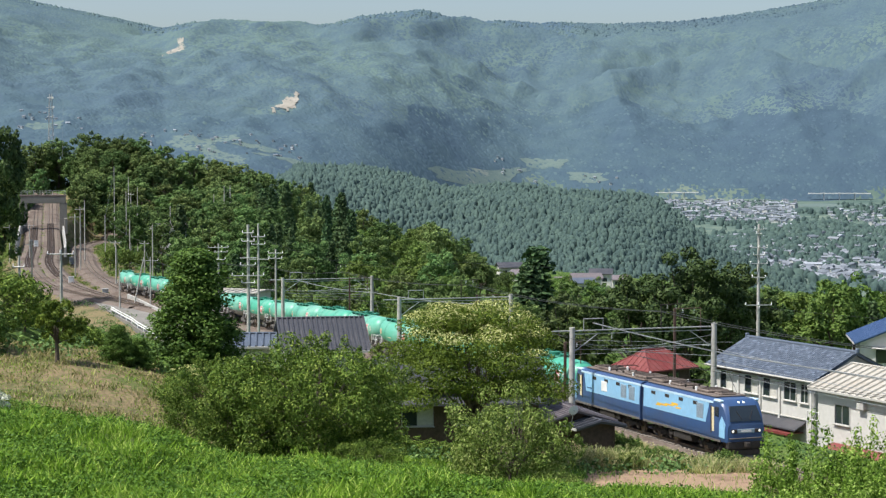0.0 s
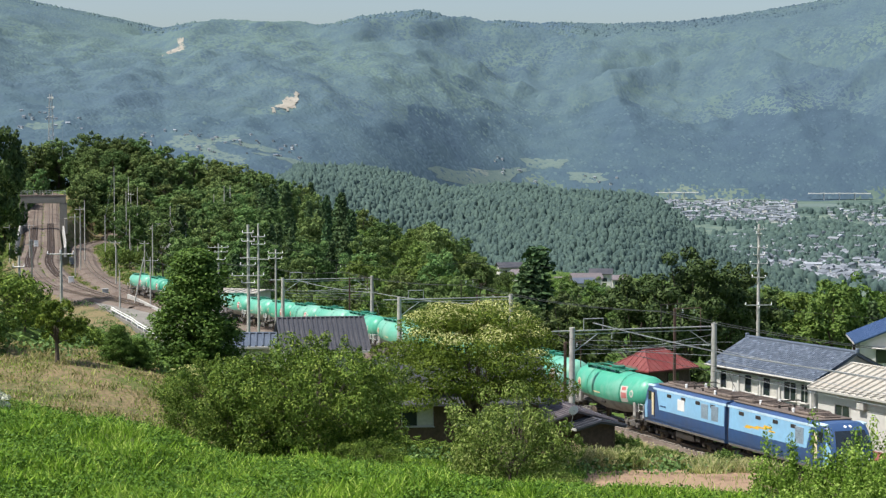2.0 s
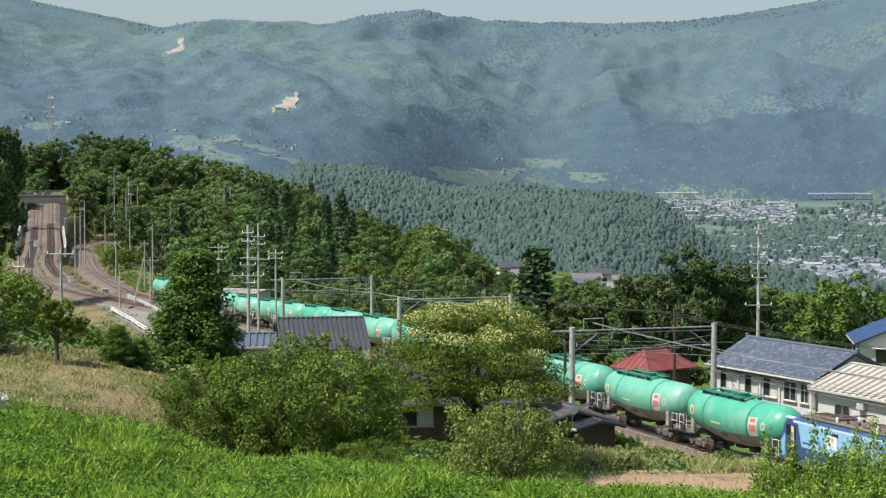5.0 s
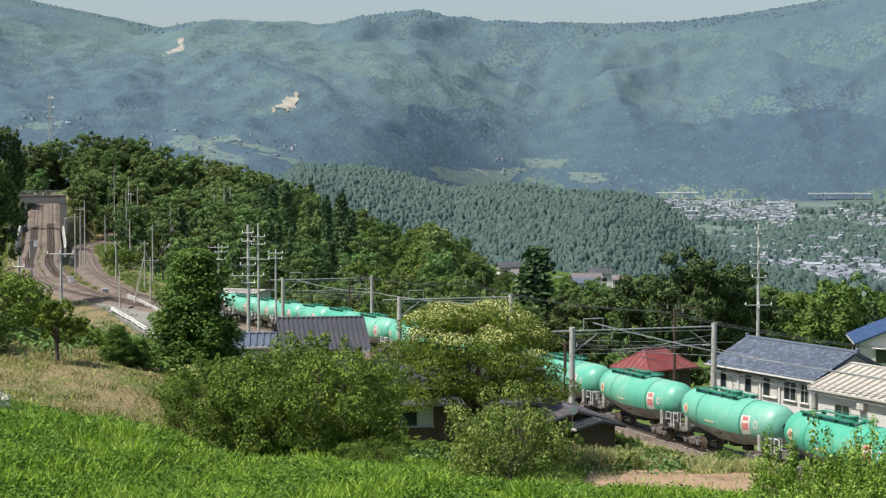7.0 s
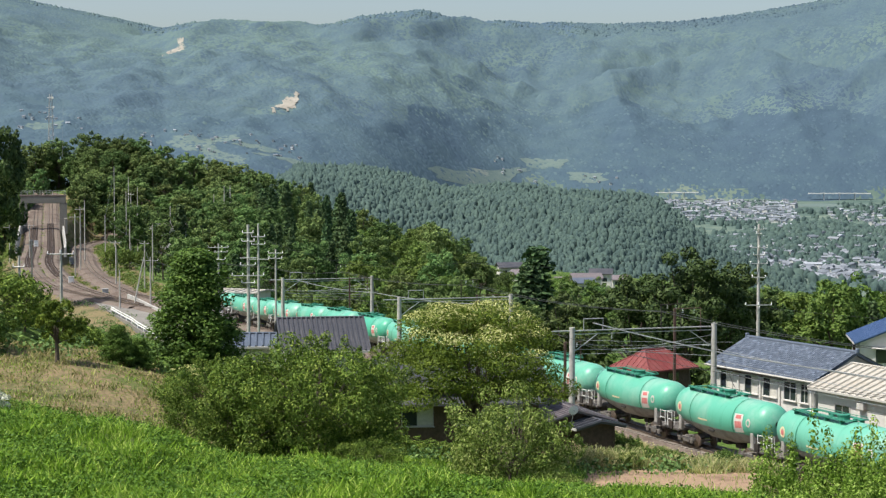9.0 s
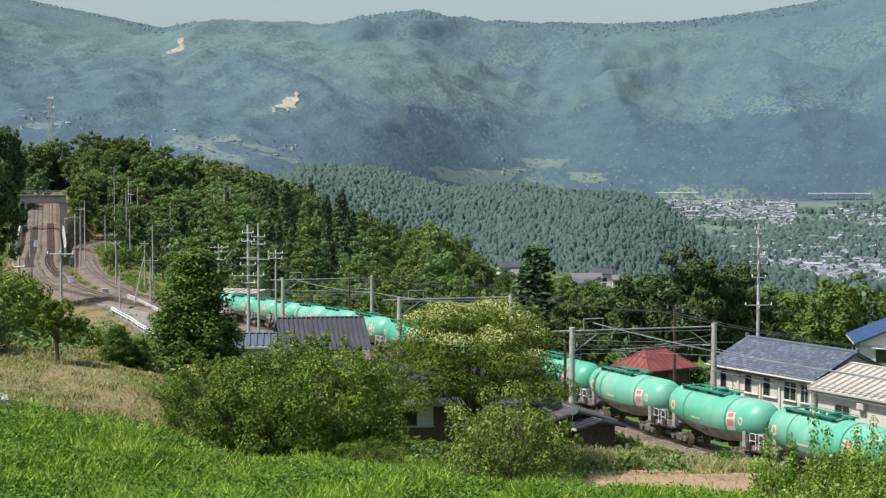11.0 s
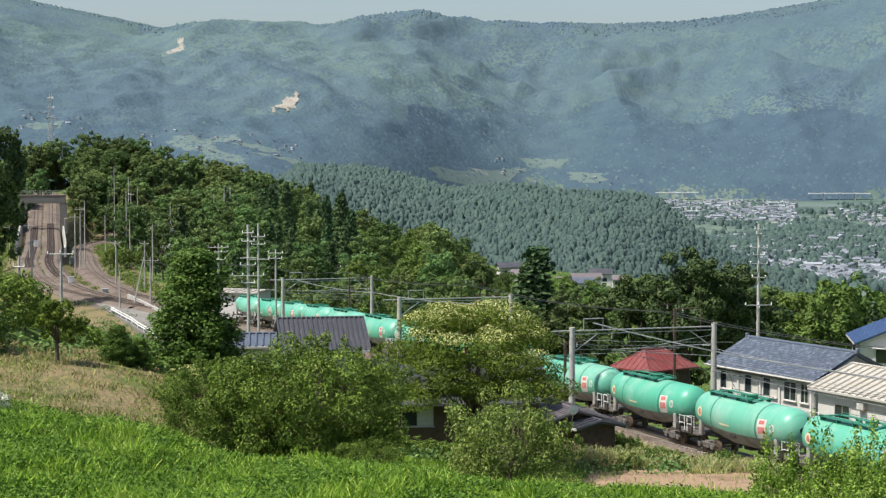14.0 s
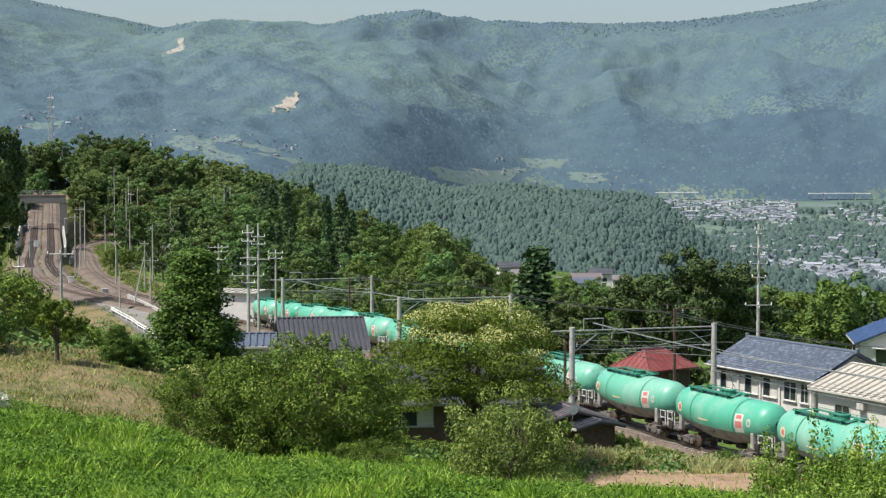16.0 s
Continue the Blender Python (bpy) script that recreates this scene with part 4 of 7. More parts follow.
cable("power_line", "thin power line beside the tower", [(-141, 660, 38), (-120, 560, 18)], 0.05, 1.0)


def shed_portal():
    """Concrete frame over the siding where it goes into the cutting."""
    i = int(np.argmin(np.abs(SP[:, 1] - 520)))
    c = SP[i] + np.array((-2.0, 0, -0.2))
    t = SP[i + 4] - SP[i - 4]
    g = thing("shed_portal", "weathered concrete overbridge with rust-brown deck across the siding", "portal", pose(c[0], c[1], c[2] - 0.3, 0, 0, math.degrees(math.atan2(-t[0], t[1]))))
    part("deck", Shape().box((0, 1.6, 10.2), (13.4, 4.2, 0.5), 0.05), M["roof_dust"], g, "rust-brown bridge deck")
    part("lintel", Shape().box((0, 0, 9.0), (12.9, 0.9, 2.0), 0.08), M["old_concrete"], g, "stained concrete girder")
    part("lintel", Shape().box((0, 3.2, 9.0), (12.9, 0.9, 2.0), 0.08), M["old_concrete"], g, "stained concrete girder")
    for sg in (-1, 1):
        part("abutment", Shape().box((sg * 5.7, 1.6, 3.6), (2.2, 4.0, 9.0), 0.1), M["old_concrete"], g, "weathered concrete abutment")
        part("wing_wall", Shape().box((sg * 6.4, -4.0, 1.4), (0.9, 7.0, 4.6), 0.1), M["old_concrete"], g, "stained concrete wing wall")
    for k in range(8):
        part("post", Shape().tube((-6.3 + k * 1.8, -0.2, 10.4), (-6.3 + k * 1.8, -0.2, 11.7), 0.06, n=5), M["galvanised"], g)
    part("hand_rail", Shape().path([(-6.5, -0.2, 11.65), (6.5, -0.2, 11.65)], 0.05).path([(-6.5, -0.2, 11.1), (6.5, -0.2, 11.1)], 0.04), M["galvanised"], g)


shed_portal()


def cutting_wall(off, y0, y1, top, label):
    """Concrete retaining wall in panels beside the siding."""
    w = thing("cutting_wall", label, "wall", kind="structure")
    i0, i1 = (int(np.argmin(np.abs(SP[:, 1] - q))) for q in (y0, y1))
    T = np.gradient(SP, axis=0)
    N = np.c_[-T[:, 1], T[:, 0]] / np.hypot(T[:, 0], T[:, 1])[:, None]
    k = i0
    while k + 6 <= i1:
        rows = []
        for j in (k, k + 5.9):
            p, q = SP[int(j)], N[int(j)]
            c = Vector((p[0] + q[0] * off, p[1] + q[1] * off, p[2] - 0.9))
            n = Vector((q[0], q[1], 0)) * 0.2
            rows.append([c - n * 1.6, c + n * 1.6, c + n + Vector((0, 0, top + 0.9)), c - n + Vector((0, 0, top + 0.9))])
        part("panel", Shape().loft(rows), M["concrete"], w)
        k += 6
    return w


cutting_wall(-3.6, 430, 515, 1.5, "pale stained concrete wall beside the siding")
cutting_wall(8.4, 440, 515, 2.2, "weathered concrete retaining wall under the trees")

def lane():
    """Concrete lane and low wall between the yard and the bushes, with a white guard rail."""
    mid = [Vector((-33.5 - 26 * u, 232 + 82 * u, 0)) for u in np.linspace(0, 1, 15)]
    rows = []
    for i, q in enumerate(mid):
        d = (mid[min(i + 1, 14)] - mid[max(i - 1, 0)]).normalized()
        n = Vector((-d.y, d.x, 0))
        z = max(ground_at(q.x, q.y), ground_at(q.x + n.x * 3, q.y + n.y * 3), ground_at(q.x - n.x * 3, q.y - n.y * 3)) + 0.12
        rows.append((q, n, z))
    g = thing("lane", "pale grey concrete lane beside the railway yard", "lane", kind="structure")
    for a, b in zip(rows, rows[1:]):
        s = Shape().loft([[q + n * o + Vector((0, 0, z + k)) for o, k in ((-3.4, 0), (3.4, 0), (3.4, -1.2), (-3.4, -1.2))] for q, n, z in (a, (b[0].lerp(a[0], 0.006), b[1], b[2]))])
        part("slab", s, M["old_concrete"], g)
    w = thing("retaining_wall", "low stained concrete wall above the lane", "wall", kind="structure")
    for a, b in zip(rows[3:], rows[4:]):
        s = Shape().loft([[q - n * o + Vector((0, 0, z + k)) for o, k in ((3.4, -0.6), (3.4, 0.75), (3.75, 0.75), (3.9, -0.6))] for q, n, z in (a, (b[0].lerp(a[0], 0.01), b[1], b[2]))])
        part("panel", s, M["concrete"], w)
    r = thing("guard_rail", "white steel guard rail along the concrete lane", "guard rail")
    for h in (0.45, 0.8):
        part("rail", Shape().path([q + n * 3.2 + Vector((0, 0, z + h)) for q, n, z in rows[:10]], 0.08, 6), M["white_paint"], r)
    for q, n, z in rows[:10]:
        part("post", Shape().tube(q + n * 3.2 + Vector((0, 0, z - 0.1)), q + n * 3.2 + Vector((0, 0, z + 0.9)), 0.06, n=8), M["white_paint"], r)


lane()


def relay_box(x, y, h, mat, label):
    z = ground_at(x, y)
    g = thing("relay_cabinet", label, "cabinet", pose(x, y, z - 0.1, 0, 0, 15))
    part("body", Shape().box((0, 0, h / 2), (1.1, 0.8, h), 0.04), M[mat], g)
    part("lid", Shape().box((0, 0, h + 0.04), (1.25, 0.95, 0.1), 0.03), M["galvanised"], g)
    part("door", Shape().box((0, -0.41, h / 2), (0.9, 0.04, h * 0.8), 0.01), M[mat], g)


relay_box(-78.5, 338, 2.2, "walk_green", "green steel relay cabinet in the yard")
relay_box(-104.5, 455, 2.0, "white_paint", "white steel relay cabinet beside the siding")
relay_box(-107.5, 462, 1.6, "old_concrete", "dark concrete cabinet beside the siding")
relay_box(-94.0, 448, 1.8, "galvanised", "grey steel relay cabinet beside the wall")
relay_box(-74.0, 352, 1.6, "white_paint", "white steel relay cabinet in the yard")
relay_box(-63.0, 330, 1.3, "galvanised", "grey steel relay cabinet beside the track")


def steel_post(x, y, top, w, label):
    """A rusty steel post with a square frame and two hanging insulators."""
    z = ground_at(x, y) - 0.3
    g = thing("steel_post", label, "post", pose(x, y, z, 0, 0, 8), group="rusty posts behind the line")
    h = top - z
    part("post", Shape().box((0, 0, h / 2), (0.2, 0.2, h), 0.02), M["rust"], g, "rust-brown steel post")
    part("frame", Shape().path([(0, 0, h - 0.05), (w, 0, h), (w, 0, h - 1.9)], 0.04), M["rust"], g)
    for k in (0.3, 0.75):
        part("insulator", insulator(Shape(), (w * k, 0, h - 0.05), (w * k, 0, h - 0.4), 0.08, 3), M["insulator"], g, "white porcelain insulator")


M["rust"] = surface("rusty_brown_steel", (0.095, 0.06, 0.048), 0.85, 0.2, 6, 0.3)
steel_post(18.3, 139.5, 6.6, 2.1, "rust-brown steel post with a wire frame")
steel_post(9.2, 133.0, 4.6, 1.2, "short grey-brown steel post beside the line")
steel_post(3.4, 178.0, 4.6, 2.2, "steel post with a wire frame beyond the line")
steel_post(-11.3, 214.0, 3.8, 2.2, "steel post with a wire frame beyond the line")
for i in range(4):
    cable("span_wire", "thin span wire over the track", [across(G1, 3.0, 5.9 - i * 0.35), across(G1 - 3 + 3 * i, -8.2, 5.6 - i * 0.4)], 0.018, 0.05, 4, "galvanised")
    cable("span_wire", "thin span wire over the track", [across(G3, 3.0, 5.6 - i * 0.35), across(G3 - 3 + 3 * i, -8.2, 5.3 - i * 0.4)], 0.022, 0.05, 4, "galvanised")


# ---- houses ----
def tile_mat(name, base, dark, rough=0.45):
    m, n, k, b = nodes_of(name, rough, 0, 0.5)
    geo = n.new("ShaderNodeNewGeometry")
    co = n.new("ShaderNodeTexCoord").outputs["Object"]
    f = noise_node(n, k, co, 0.8, 5)
    c = ramp(n, k, geo.outputs["Random Per Island"], [(0.0, dark), (0.8, base), (1.0, tuple(min(1, x * 1.5) for x in base))]).outputs[0]
    d = ramp(n, k, f.outputs[0], [(0.5, (0, 0, 0)), (0.75, (0.3,) * 3)])
    k.new(mixed(n, k, d.outputs[0], c, tuple(x * 0.6 for x in dark)), b.inputs["Base Color"])
    return m


M["blue_tile"] = tile_mat("glazed_blue_grey_tiles", (0.110, 0.134, 0.172), (0.066, 0.082, 0.112), 0.33)
M["brown_roof"] = surface("dark_brown_metal_roof", (0.062, 0.064, 0.074), 0.42, 0.1, 3, 0.15, dirt=(0.15, 0.14, 0.14))
M["bright_blue_roof"] = surface("bright_blue_metal_roof", (0.06, 0.11, 0.23), 0.4, 0.1, 3, 0.1)
M["cream_roof"] = surface("faded_cream_metal_roof", (0.43, 0.41, 0.36), 0.55, 0.1, 3, 0.12, dirt=(0.36, 0.29, 0.21))
M["red_roof"] = surface("faded_red_metal_roof", (0.19, 0.045, 0.042), 0.5, 0.1, 3, 0.15, dirt=(0.27, 0.12, 0.105), dirt_amount=0.5)
M["grey_roof"] = surface("grey_corrugated_roof", (0.17, 0.15, 0.16), 0.6, 0.2, 3, 0.2, dirt=(0.14, 0.11, 0.10))
M["white_wall"] = surface("off_white_render", (0.56, 0.55, 0.52), 0.85, 0, 3, 0.06, dirt=(0.46, 0.44, 0.39), dirt_amount=0.5, big=0.6)
M["grey_wall"] = surface("pale_grey_cladding", (0.44, 0.43, 0.40), 0.85, 0, 3, 0.08, dirt=(0.28, 0.25, 0.22))
M["brown_wood"] = surface("dark_weathered_wood", (0.10, 0.065, 0.045), 0.8, 0, 5, 0.3)
M["curtain"] = surface("pale_curtain", (0.55, 0.53, 0.48), 0.9, 0, 6, 0.1)


def slope_frame(L, w, zr, g, side):
    """Point on a roof slope: a along the ridge, b down the slope's plan, up out of it."""
    def P(a, b, up=0.0):
        q = math.hypot(1, g)
        return Vector((side * (b + up * g / q), a, zr - g * b + up / q))
    return P


def gable(name, label, x, y, turn, L, w, zr, g, base, roof, wall, roof_kind, over=0.5, wall_in=0.55, ribs=0.4):
    """A gabled building; the ridge runs along local -y from (x, y), so that with no turn it points at the viewer. Local -x is its face."""
    h = thing(name, label, "house" if "house" in name else "shed", pose(x, y, 0, 0, 0, turn))
    ww = w - wall_in
    ze = zr - g * ww - 0.12
    y0, y1 = -over, -(L - over)
    for sx in (-1, 1):
        part("wall", Shape().box((sx * (ww - 0.09), (y0 + y1) / 2, (base + ze) / 2), (0.18, abs(y1 - y0), ze - base), 0.01), M[wall], h)
    for yy in (y0 - 0.09, y1 + 0.09):
        s = Shape()
        poly = [(-ww + 0.18, base), (ww - 0.18, base), (ww - 0.18, ze), (0, zr - 0.15), (-ww + 0.18, ze)]
        s.loft([[Vector((a, yy - 0.09, b)) for a, b in poly], [Vector((a, yy + 0.09, b)) for a, b in poly]])
        part("gable_wall", s, M[wall], h)
    for side in (-1, 1):
        P = slope_frame(L, w, zr, g, side)
        s = Shape().loft([[P(-a, 0.0, u) for a, u in ((0, 0), (L, 0), (L, -0.14), (0, -0.14))], [P(-a, w, u) for a, u in ((0, 0), (L, 0), (L, -0.14), (0, -0.14))]])
        r = part("roof_slope", s, M[roof], h)
        if roof_kind == "tile":
            t = Shape()
            nw, nb = int(L / 0.27), int(w * math.hypot(1, g) / 0.24)
            for i in range(nw):
                for j in range(nb):
                    a0, b0 = i * L / nw, j * w / nb
                    da, db = L / nw, w / nb
                    jig = random.uniform(-0.006, 0.006)
                    rows = []
                    for b, lift in ((b0 - 0.02, 0.012), (b0 + db, 0.05 + jig)):
                        rows.append([P(-(a0 + da * q), b, lift + e) for q, e in ((0, 0.035), (0.25, 0.0), (0.6, -0.012), (0.85, 0.01), (1.0, 0.035))])
                    t.loft(rows + [[p - Vector((0, 0, 0.04)) for p in rows[1]]], closed=False, caps=False)
            tagged(part("tiles", t, M[roof], r, "overlapping glazed roof tiles"), kind="stuff")
        else:
            me = None
            n = int(L / ribs)
            rw = min(0.085, ribs * 0.22)
            for i in range(n + 1):
                a = i * L / n
                if me is None:
                    q = Shape().loft([[P(0, 0, u) + Vector((0, e, 0)) for e, u in ((-rw, 0), (rw, 0), (rw * 0.6, rw * 1.5), (-rw * 0.6, rw * 1.5))], [P(0, w, u) + Vector((0, e, 0)) for e, u in ((-rw, 0), (rw, 0), (rw * 0.6, rw * 1.5), (-rw * 0.6, rw * 1.5))]])
                    me = q.mesh("roof_rib", M[roof])
                o = new("roof_rib", me)
                o.parent = r
                o.location = (0, -a, 0)
        part("fascia", Shape().box((side * (w + 0.02), -L / 2, zr - g * w - 0.06), (0.05, L, 0.16), 0.01), M["grey_wall"], h)
    rc = Shape().tube((0, 0.05, zr + 0.06), (0, -L - 0.05, zr + 0.06), 0.13 if roof_kind == "tile" else 0.08, n=10)
    if roof_kind == "tile":
        for yy in (0.0, -L):
            rc.box((0, yy, zr + 0.14), (0.34, 0.22, 0.42), 0.06)
    part("ridge_cap", rc, M[roof], h)
    return h


def window(h, yc, zc, w, hh, xf, frame_mat="white_wall", curtain=True, name="window"):
    """A sliding window on the -x face at x = xf."""
    r = part(name, Shape().box((xf - 0.02, yc, zc + hh / 2), (0.10, w + 0.12, 0.07), 0.01).box((xf - 0.02, yc, zc - hh / 2), (0.10, w + 0.12, 0.07), 0.01)
             .box((xf - 0.02, yc - w / 2, zc), (0.10, 0.07, hh), 0.01).box((xf - 0.02, yc + w / 2, zc), (0.10, 0.07, hh), 0.01).box((xf - 0.01, yc, zc), (0.08, 0.05, hh), 0.01), M[frame_mat], h, "framed sliding window")
    for i, sg in enumerate((-1, 1)):
        part("pane", Shape().box((xf + 0.01, yc + sg * w / 4, zc), (0.03, w / 2 - 0.06, hh - 0.06)), M["curtain"] if curtain and i == 0 else M["glass"], r)
    part("sill", Shape().box((xf - 0.08, yc, zc - hh / 2 - 0.05), (0.2, w + 0.2, 0.05), 0.01), M["grey_wall"], r)
    return r


# white house with the blue tiled roof, beyond the line
HOUSE = gable("house", "white two-storey house with blue-grey tiled roof beside railway", 24.8, 144.0, 28, 13.3, 4.1, 3.85, 0.47, -5.2, "blue_tile", "white_wall", "tile")
xf = -(4.1 - 0.55)
for yc, w in ((-2.0, 1.4), (-5.2, 1.5), (-7.5, 1.5), (-9.9, 1.3), (-11.6, 0.8)):
    window(HOUSE, yc, 0.8, w * 1.12, 1.4, xf, "white_wall", w > 1.3)
for yc in (-3.6, -6.35, -8.7, -12.4):
    part("pilaster", Shape().box((xf - 0.06, yc, -0.6), (0.16, 0.22, 3.9), 0.02), M["white_wall"], HOUSE, "white wall post")
part("wall_band", Shape().box((xf - 0.04, -6.6, -1.15), (0.10, 11.6, 0.10), 0.02), M["grey_wall"], HOUSE)
# brown strip added where the eaves' shade falls on the wall
part("dark_band", Shape().box((xf - 0.03, -5.0, 1.62), (0.06, 9.0, 0.25), 0.01), M["brown_wood"], HOUSE, "dark strip standing in for shade under the eaves")
can = part("canopy", Shape().box((xf - 0.75, -7.4, -2.15), (1.5, 8.2, 0.08), 0.02, ), M["red_roof"], HOUSE, "faded red metal canopy")
part("canopy_edge", Shape().box((xf - 1.52, -7.4, -2.2), (0.05, 8.2, 0.2), 0.01), M["red_roof"], can)
for yc in (-3.8, -6.2, -8.6, -11.0):
    part("canopy_post", Shape().box((xf - 1.4, yc, -3.7), (0.1, 0.1, 3.0), 0.01), M["brown_wood"], can)
part("lower_roof", Shape().loft([[Vector((xf - 0.0, a, -1.3)), Vector((xf - 1.1, a, -1.85)), Vector((xf - 1.1, a, -1.95)), Vector((xf, a, -1.4))] for a in (-11.8, -2.6)]), M["brown_roof"], HOUSE, "narrow dark lower roof")
part("gutter", Shape().tube((-4.18, 0.1, 1.86), (-4.18, -13.35, 1.86), 0.06, n=8), M["grey_wall"], HOUSE, "pale grey eaves gutter")
part("downpipe", Shape().tube((xf - 0.12, -12.7, 1.7), (xf - 0.12, -12.7, -5), 0.05, n=8), M["white_wall"], HOUSE)

ANNEX = gable("annex_house", "white annex with faded cream ribbed metal roof", 30.3, 130.6, 28, 15.0, 4.2, 3.25, 0.36, -5.2, "cream_roof", "white_wall", "rib", ribs=0.75)
xf = -(4.2 - 0.55)
for yc, w in ((-3.2, 1.6), (-9.5, 1.6)):
    window(ANNEX, yc, 0.1, w, 1.4, xf, "grey_wall", False)
part("air_conditioner", Shape().box((xf - 0.2, -5.4, 1.0), (0.35, 0.75, 0.5), 0.04), M["grey_wall"], ANNEX)
part("balcony_rail", Shape().path([(xf - 0.8, -0.3, -1.2), (xf - 0.8, -0.3, 0.1), (xf - 0.8, -1.6, 0.1), (xf - 0.8, -1.6, -1.2)], 0.04).path([(xf - 0.8, -0.3, -0.5), (xf - 0.8, -1.6, -0.5)], 0.03), M["white_paint"], ANNEX)
part("porch_roof", Shape().loft([[Vector((xf, a, -2.0)), Vector((xf - 1.6, a, -2.5)), Vector((xf - 1.6, a, -2.6)), Vector((xf, a, -2.1))] for a in (-14.0, -2.2)]), M["red_roof"], ANNEX, "faded red porch roof")



def hipped_shed(x, y, turn, hx, hy, eave, ridge, base):
    """A small building under a four-sided metal roof with raised seams."""
    h = thing("red_roof_shed", "low wooden shed with faded red hipped metal roof", "shed", pose(x, y, 0, 0, 0, turn))
    rl = hx - hy * 0.75
    for sx, sy, a, b in ((0, -1, hx, 0.08), (0, 1, hx, 0.08), (-1, 0, 0.08, hy), (1, 0, 0.08, hy)):
        part("wall", Shape().box((sx * (hx - 0.6), sy * (hy - 0.6), (base + eave) / 2), (2 * a - (1.2 if sy else 0), 2 * b - (1.36 if sx else 0), eave - base), 0.01), M["brown_wood"], h)
    A = [Vector((-hx, -hy, eave)), Vector((hx, -hy, eave)), Vector((hx, hy, eave)), Vector((-hx, hy, eave))]
    L, Q = Vector((-rl, 0, ridge)), Vector((rl, 0, ridge))
    dn = Vector((0, 0, -0.12))
    for f in ((A[0], A[1], Q, L), (A[2], A[3], L, Q), (A[1], A[2], Q), (A[3], A[0], L)):
        sl = part("roof_slope", Shape().loft([list(f), [p + dn for p in f]]), M["red_roof"], h)
        n = max(3, int((f[1] - f[0]).length / 0.55))
        for k in range(1, n):
            a = f[0].lerp(f[1], k / n)
            u = (f[1] - f[0]).normalized()
            mid = (f[0] + f[1]) / 2
            up = (f[2] if len(f) == 3 else (f[2] + f[3]) / 2) - mid
            half, reach = (f[1] - f[0]).length / 2, (0 if len(f) == 3 else rl)
            off = abs((a - mid).dot(u))
            g = 1.0 if off <= reach else max(0.0, (half - off) / (half - reach))
            if g > 0.05:
                part("seam", Shape().path([a + Vector((0, 0, 0.03)), a + up * g + Vector((0, 0, 0.03))], 0.035, 4), M["red_roof"], sl)
    rc = Shape().path([L, Q], 0.09, 6)
    for c, e in ((A[0], L), (A[3], L), (A[1], Q), (A[2], Q)):
        rc.path([c, e], 0.07, 6)
    part("ridge_cap", rc, M["red_roof"], h)
    part("window", Shape().box((0.4, -(hy - 0.5), eave - 0.75), (1.3, 0.1, 0.8), 0.02), M["glass"], h)


hipped_shed(17.7, 148.0, 38, 2.9, 2.35, 0.95, 2.42, -5.2)
GREY = gable("grey_roof_shed", "low shed with rusty grey ribbed metal roof", 5.9, 121.5, 18, 9.0, 2.7, 2.3, 0.30, -1.0, "grey_roof", "brown_wood", "rib", ribs=0.45)
LEAN = gable("lean_to_shed", "small lean-to shed with dark brown metal roof", 7.9, 117.0, 24, 5.4, 1.8, 1.75, 0.22, -1.2, "brown_roof", "brown_wood", "rib", ribs=0.5)
dish = thing("satellite_dish", "small white satellite dish on a shed roof", "satellite dish", pose(8.3, 112.6, 1.95, 20, 0, 20))
part("reflector", Shape().loft([[Vector((math.cos(a) * r, 0.18 * r * r * 3, math.sin(a) * r + 0.45)) for a in np.linspace(0, 6.283, 18, endpoint=False)] for r in (0.03, 0.15, 0.25, 0.33)], caps=False), M["white_paint"], dish, smooth=50)
part("stand", Shape().path([(0, 0.05, -0.35), (0, 0.05, 0.45)], 0.025), M["galvanised"], dish)

BROWN = gable("brown_roof_house", "house with dark brown ribbed tile roof among bushes", -12.6, 134.2, 100, 6.6, 4.2, 6.25, 0.5, -2.2, "brown_roof", "grey_wall", "rib", ribs=0.36)
BROWN2 = gable("blue_roof_shed", "small outbuilding with bluish grey metal roof", -17.4, 135.5, 95, 4.6, 2.2, 4.95, 0.35, -2.0, "blue_tile", "grey_wall", "rib", ribs=0.5)
GARDEN = gable("garden_house", "low grey-roofed house half hidden behind chestnut tree", -4.6, 116.5, 96, 11.0, 4.0, 5.3, 0.36, -2.0, "brown_roof", "brown_wood", "rib", ribs=0.45)
for yc in (-2.6, -6.2, -8.4):
    window(GARDEN, yc, 2.0, 2.0, 1.5, -(4.0 - 0.55), "grey_wall", True)
part("lower_roof", Shape().loft([[Vector((-3.4, a, 3.3)), Vector((-4.9, a, 2.85)), Vector((-4.9, a, 2.72)), Vector((-3.4, a, 3.15))] for a in (-10.6, -0.4)]), M["brown_roof"], GARDEN, "low dark eaves roof")
FARB = gable("blue_roof_house", "white house with bright blue roof among trees", 45.6, 180.0, -8, 9.0, 4.4, 2.2, 0.42, -9.0, "bright_blue_roof", "white_wall", "rib", ribs=0.6)
window(FARB, -3.0, -0.6, 2.4, 1.2, -(4.4 - 0.55), "brown_wood", False)
part("gable_window", Shape().box((-0.6, -8.55, -0.9), (3.4, 0.12, 1.3), 0.02), M["glass"], FARB, "wide dark window")
part("gable_roof", Shape().box((-0.4, -8.9, -0.1), (4.6, 0.9, 0.12), 0.02), M["white_wall"], FARB)
PLAT = gable("platform_shed", "pale flat-roofed railway shed behind the train", -37.5, 268, 68, 12.0, 3.0, -1.5, 0.05, -8.0, "cream_roof", "white_wall", "rib", ribs=1.2)
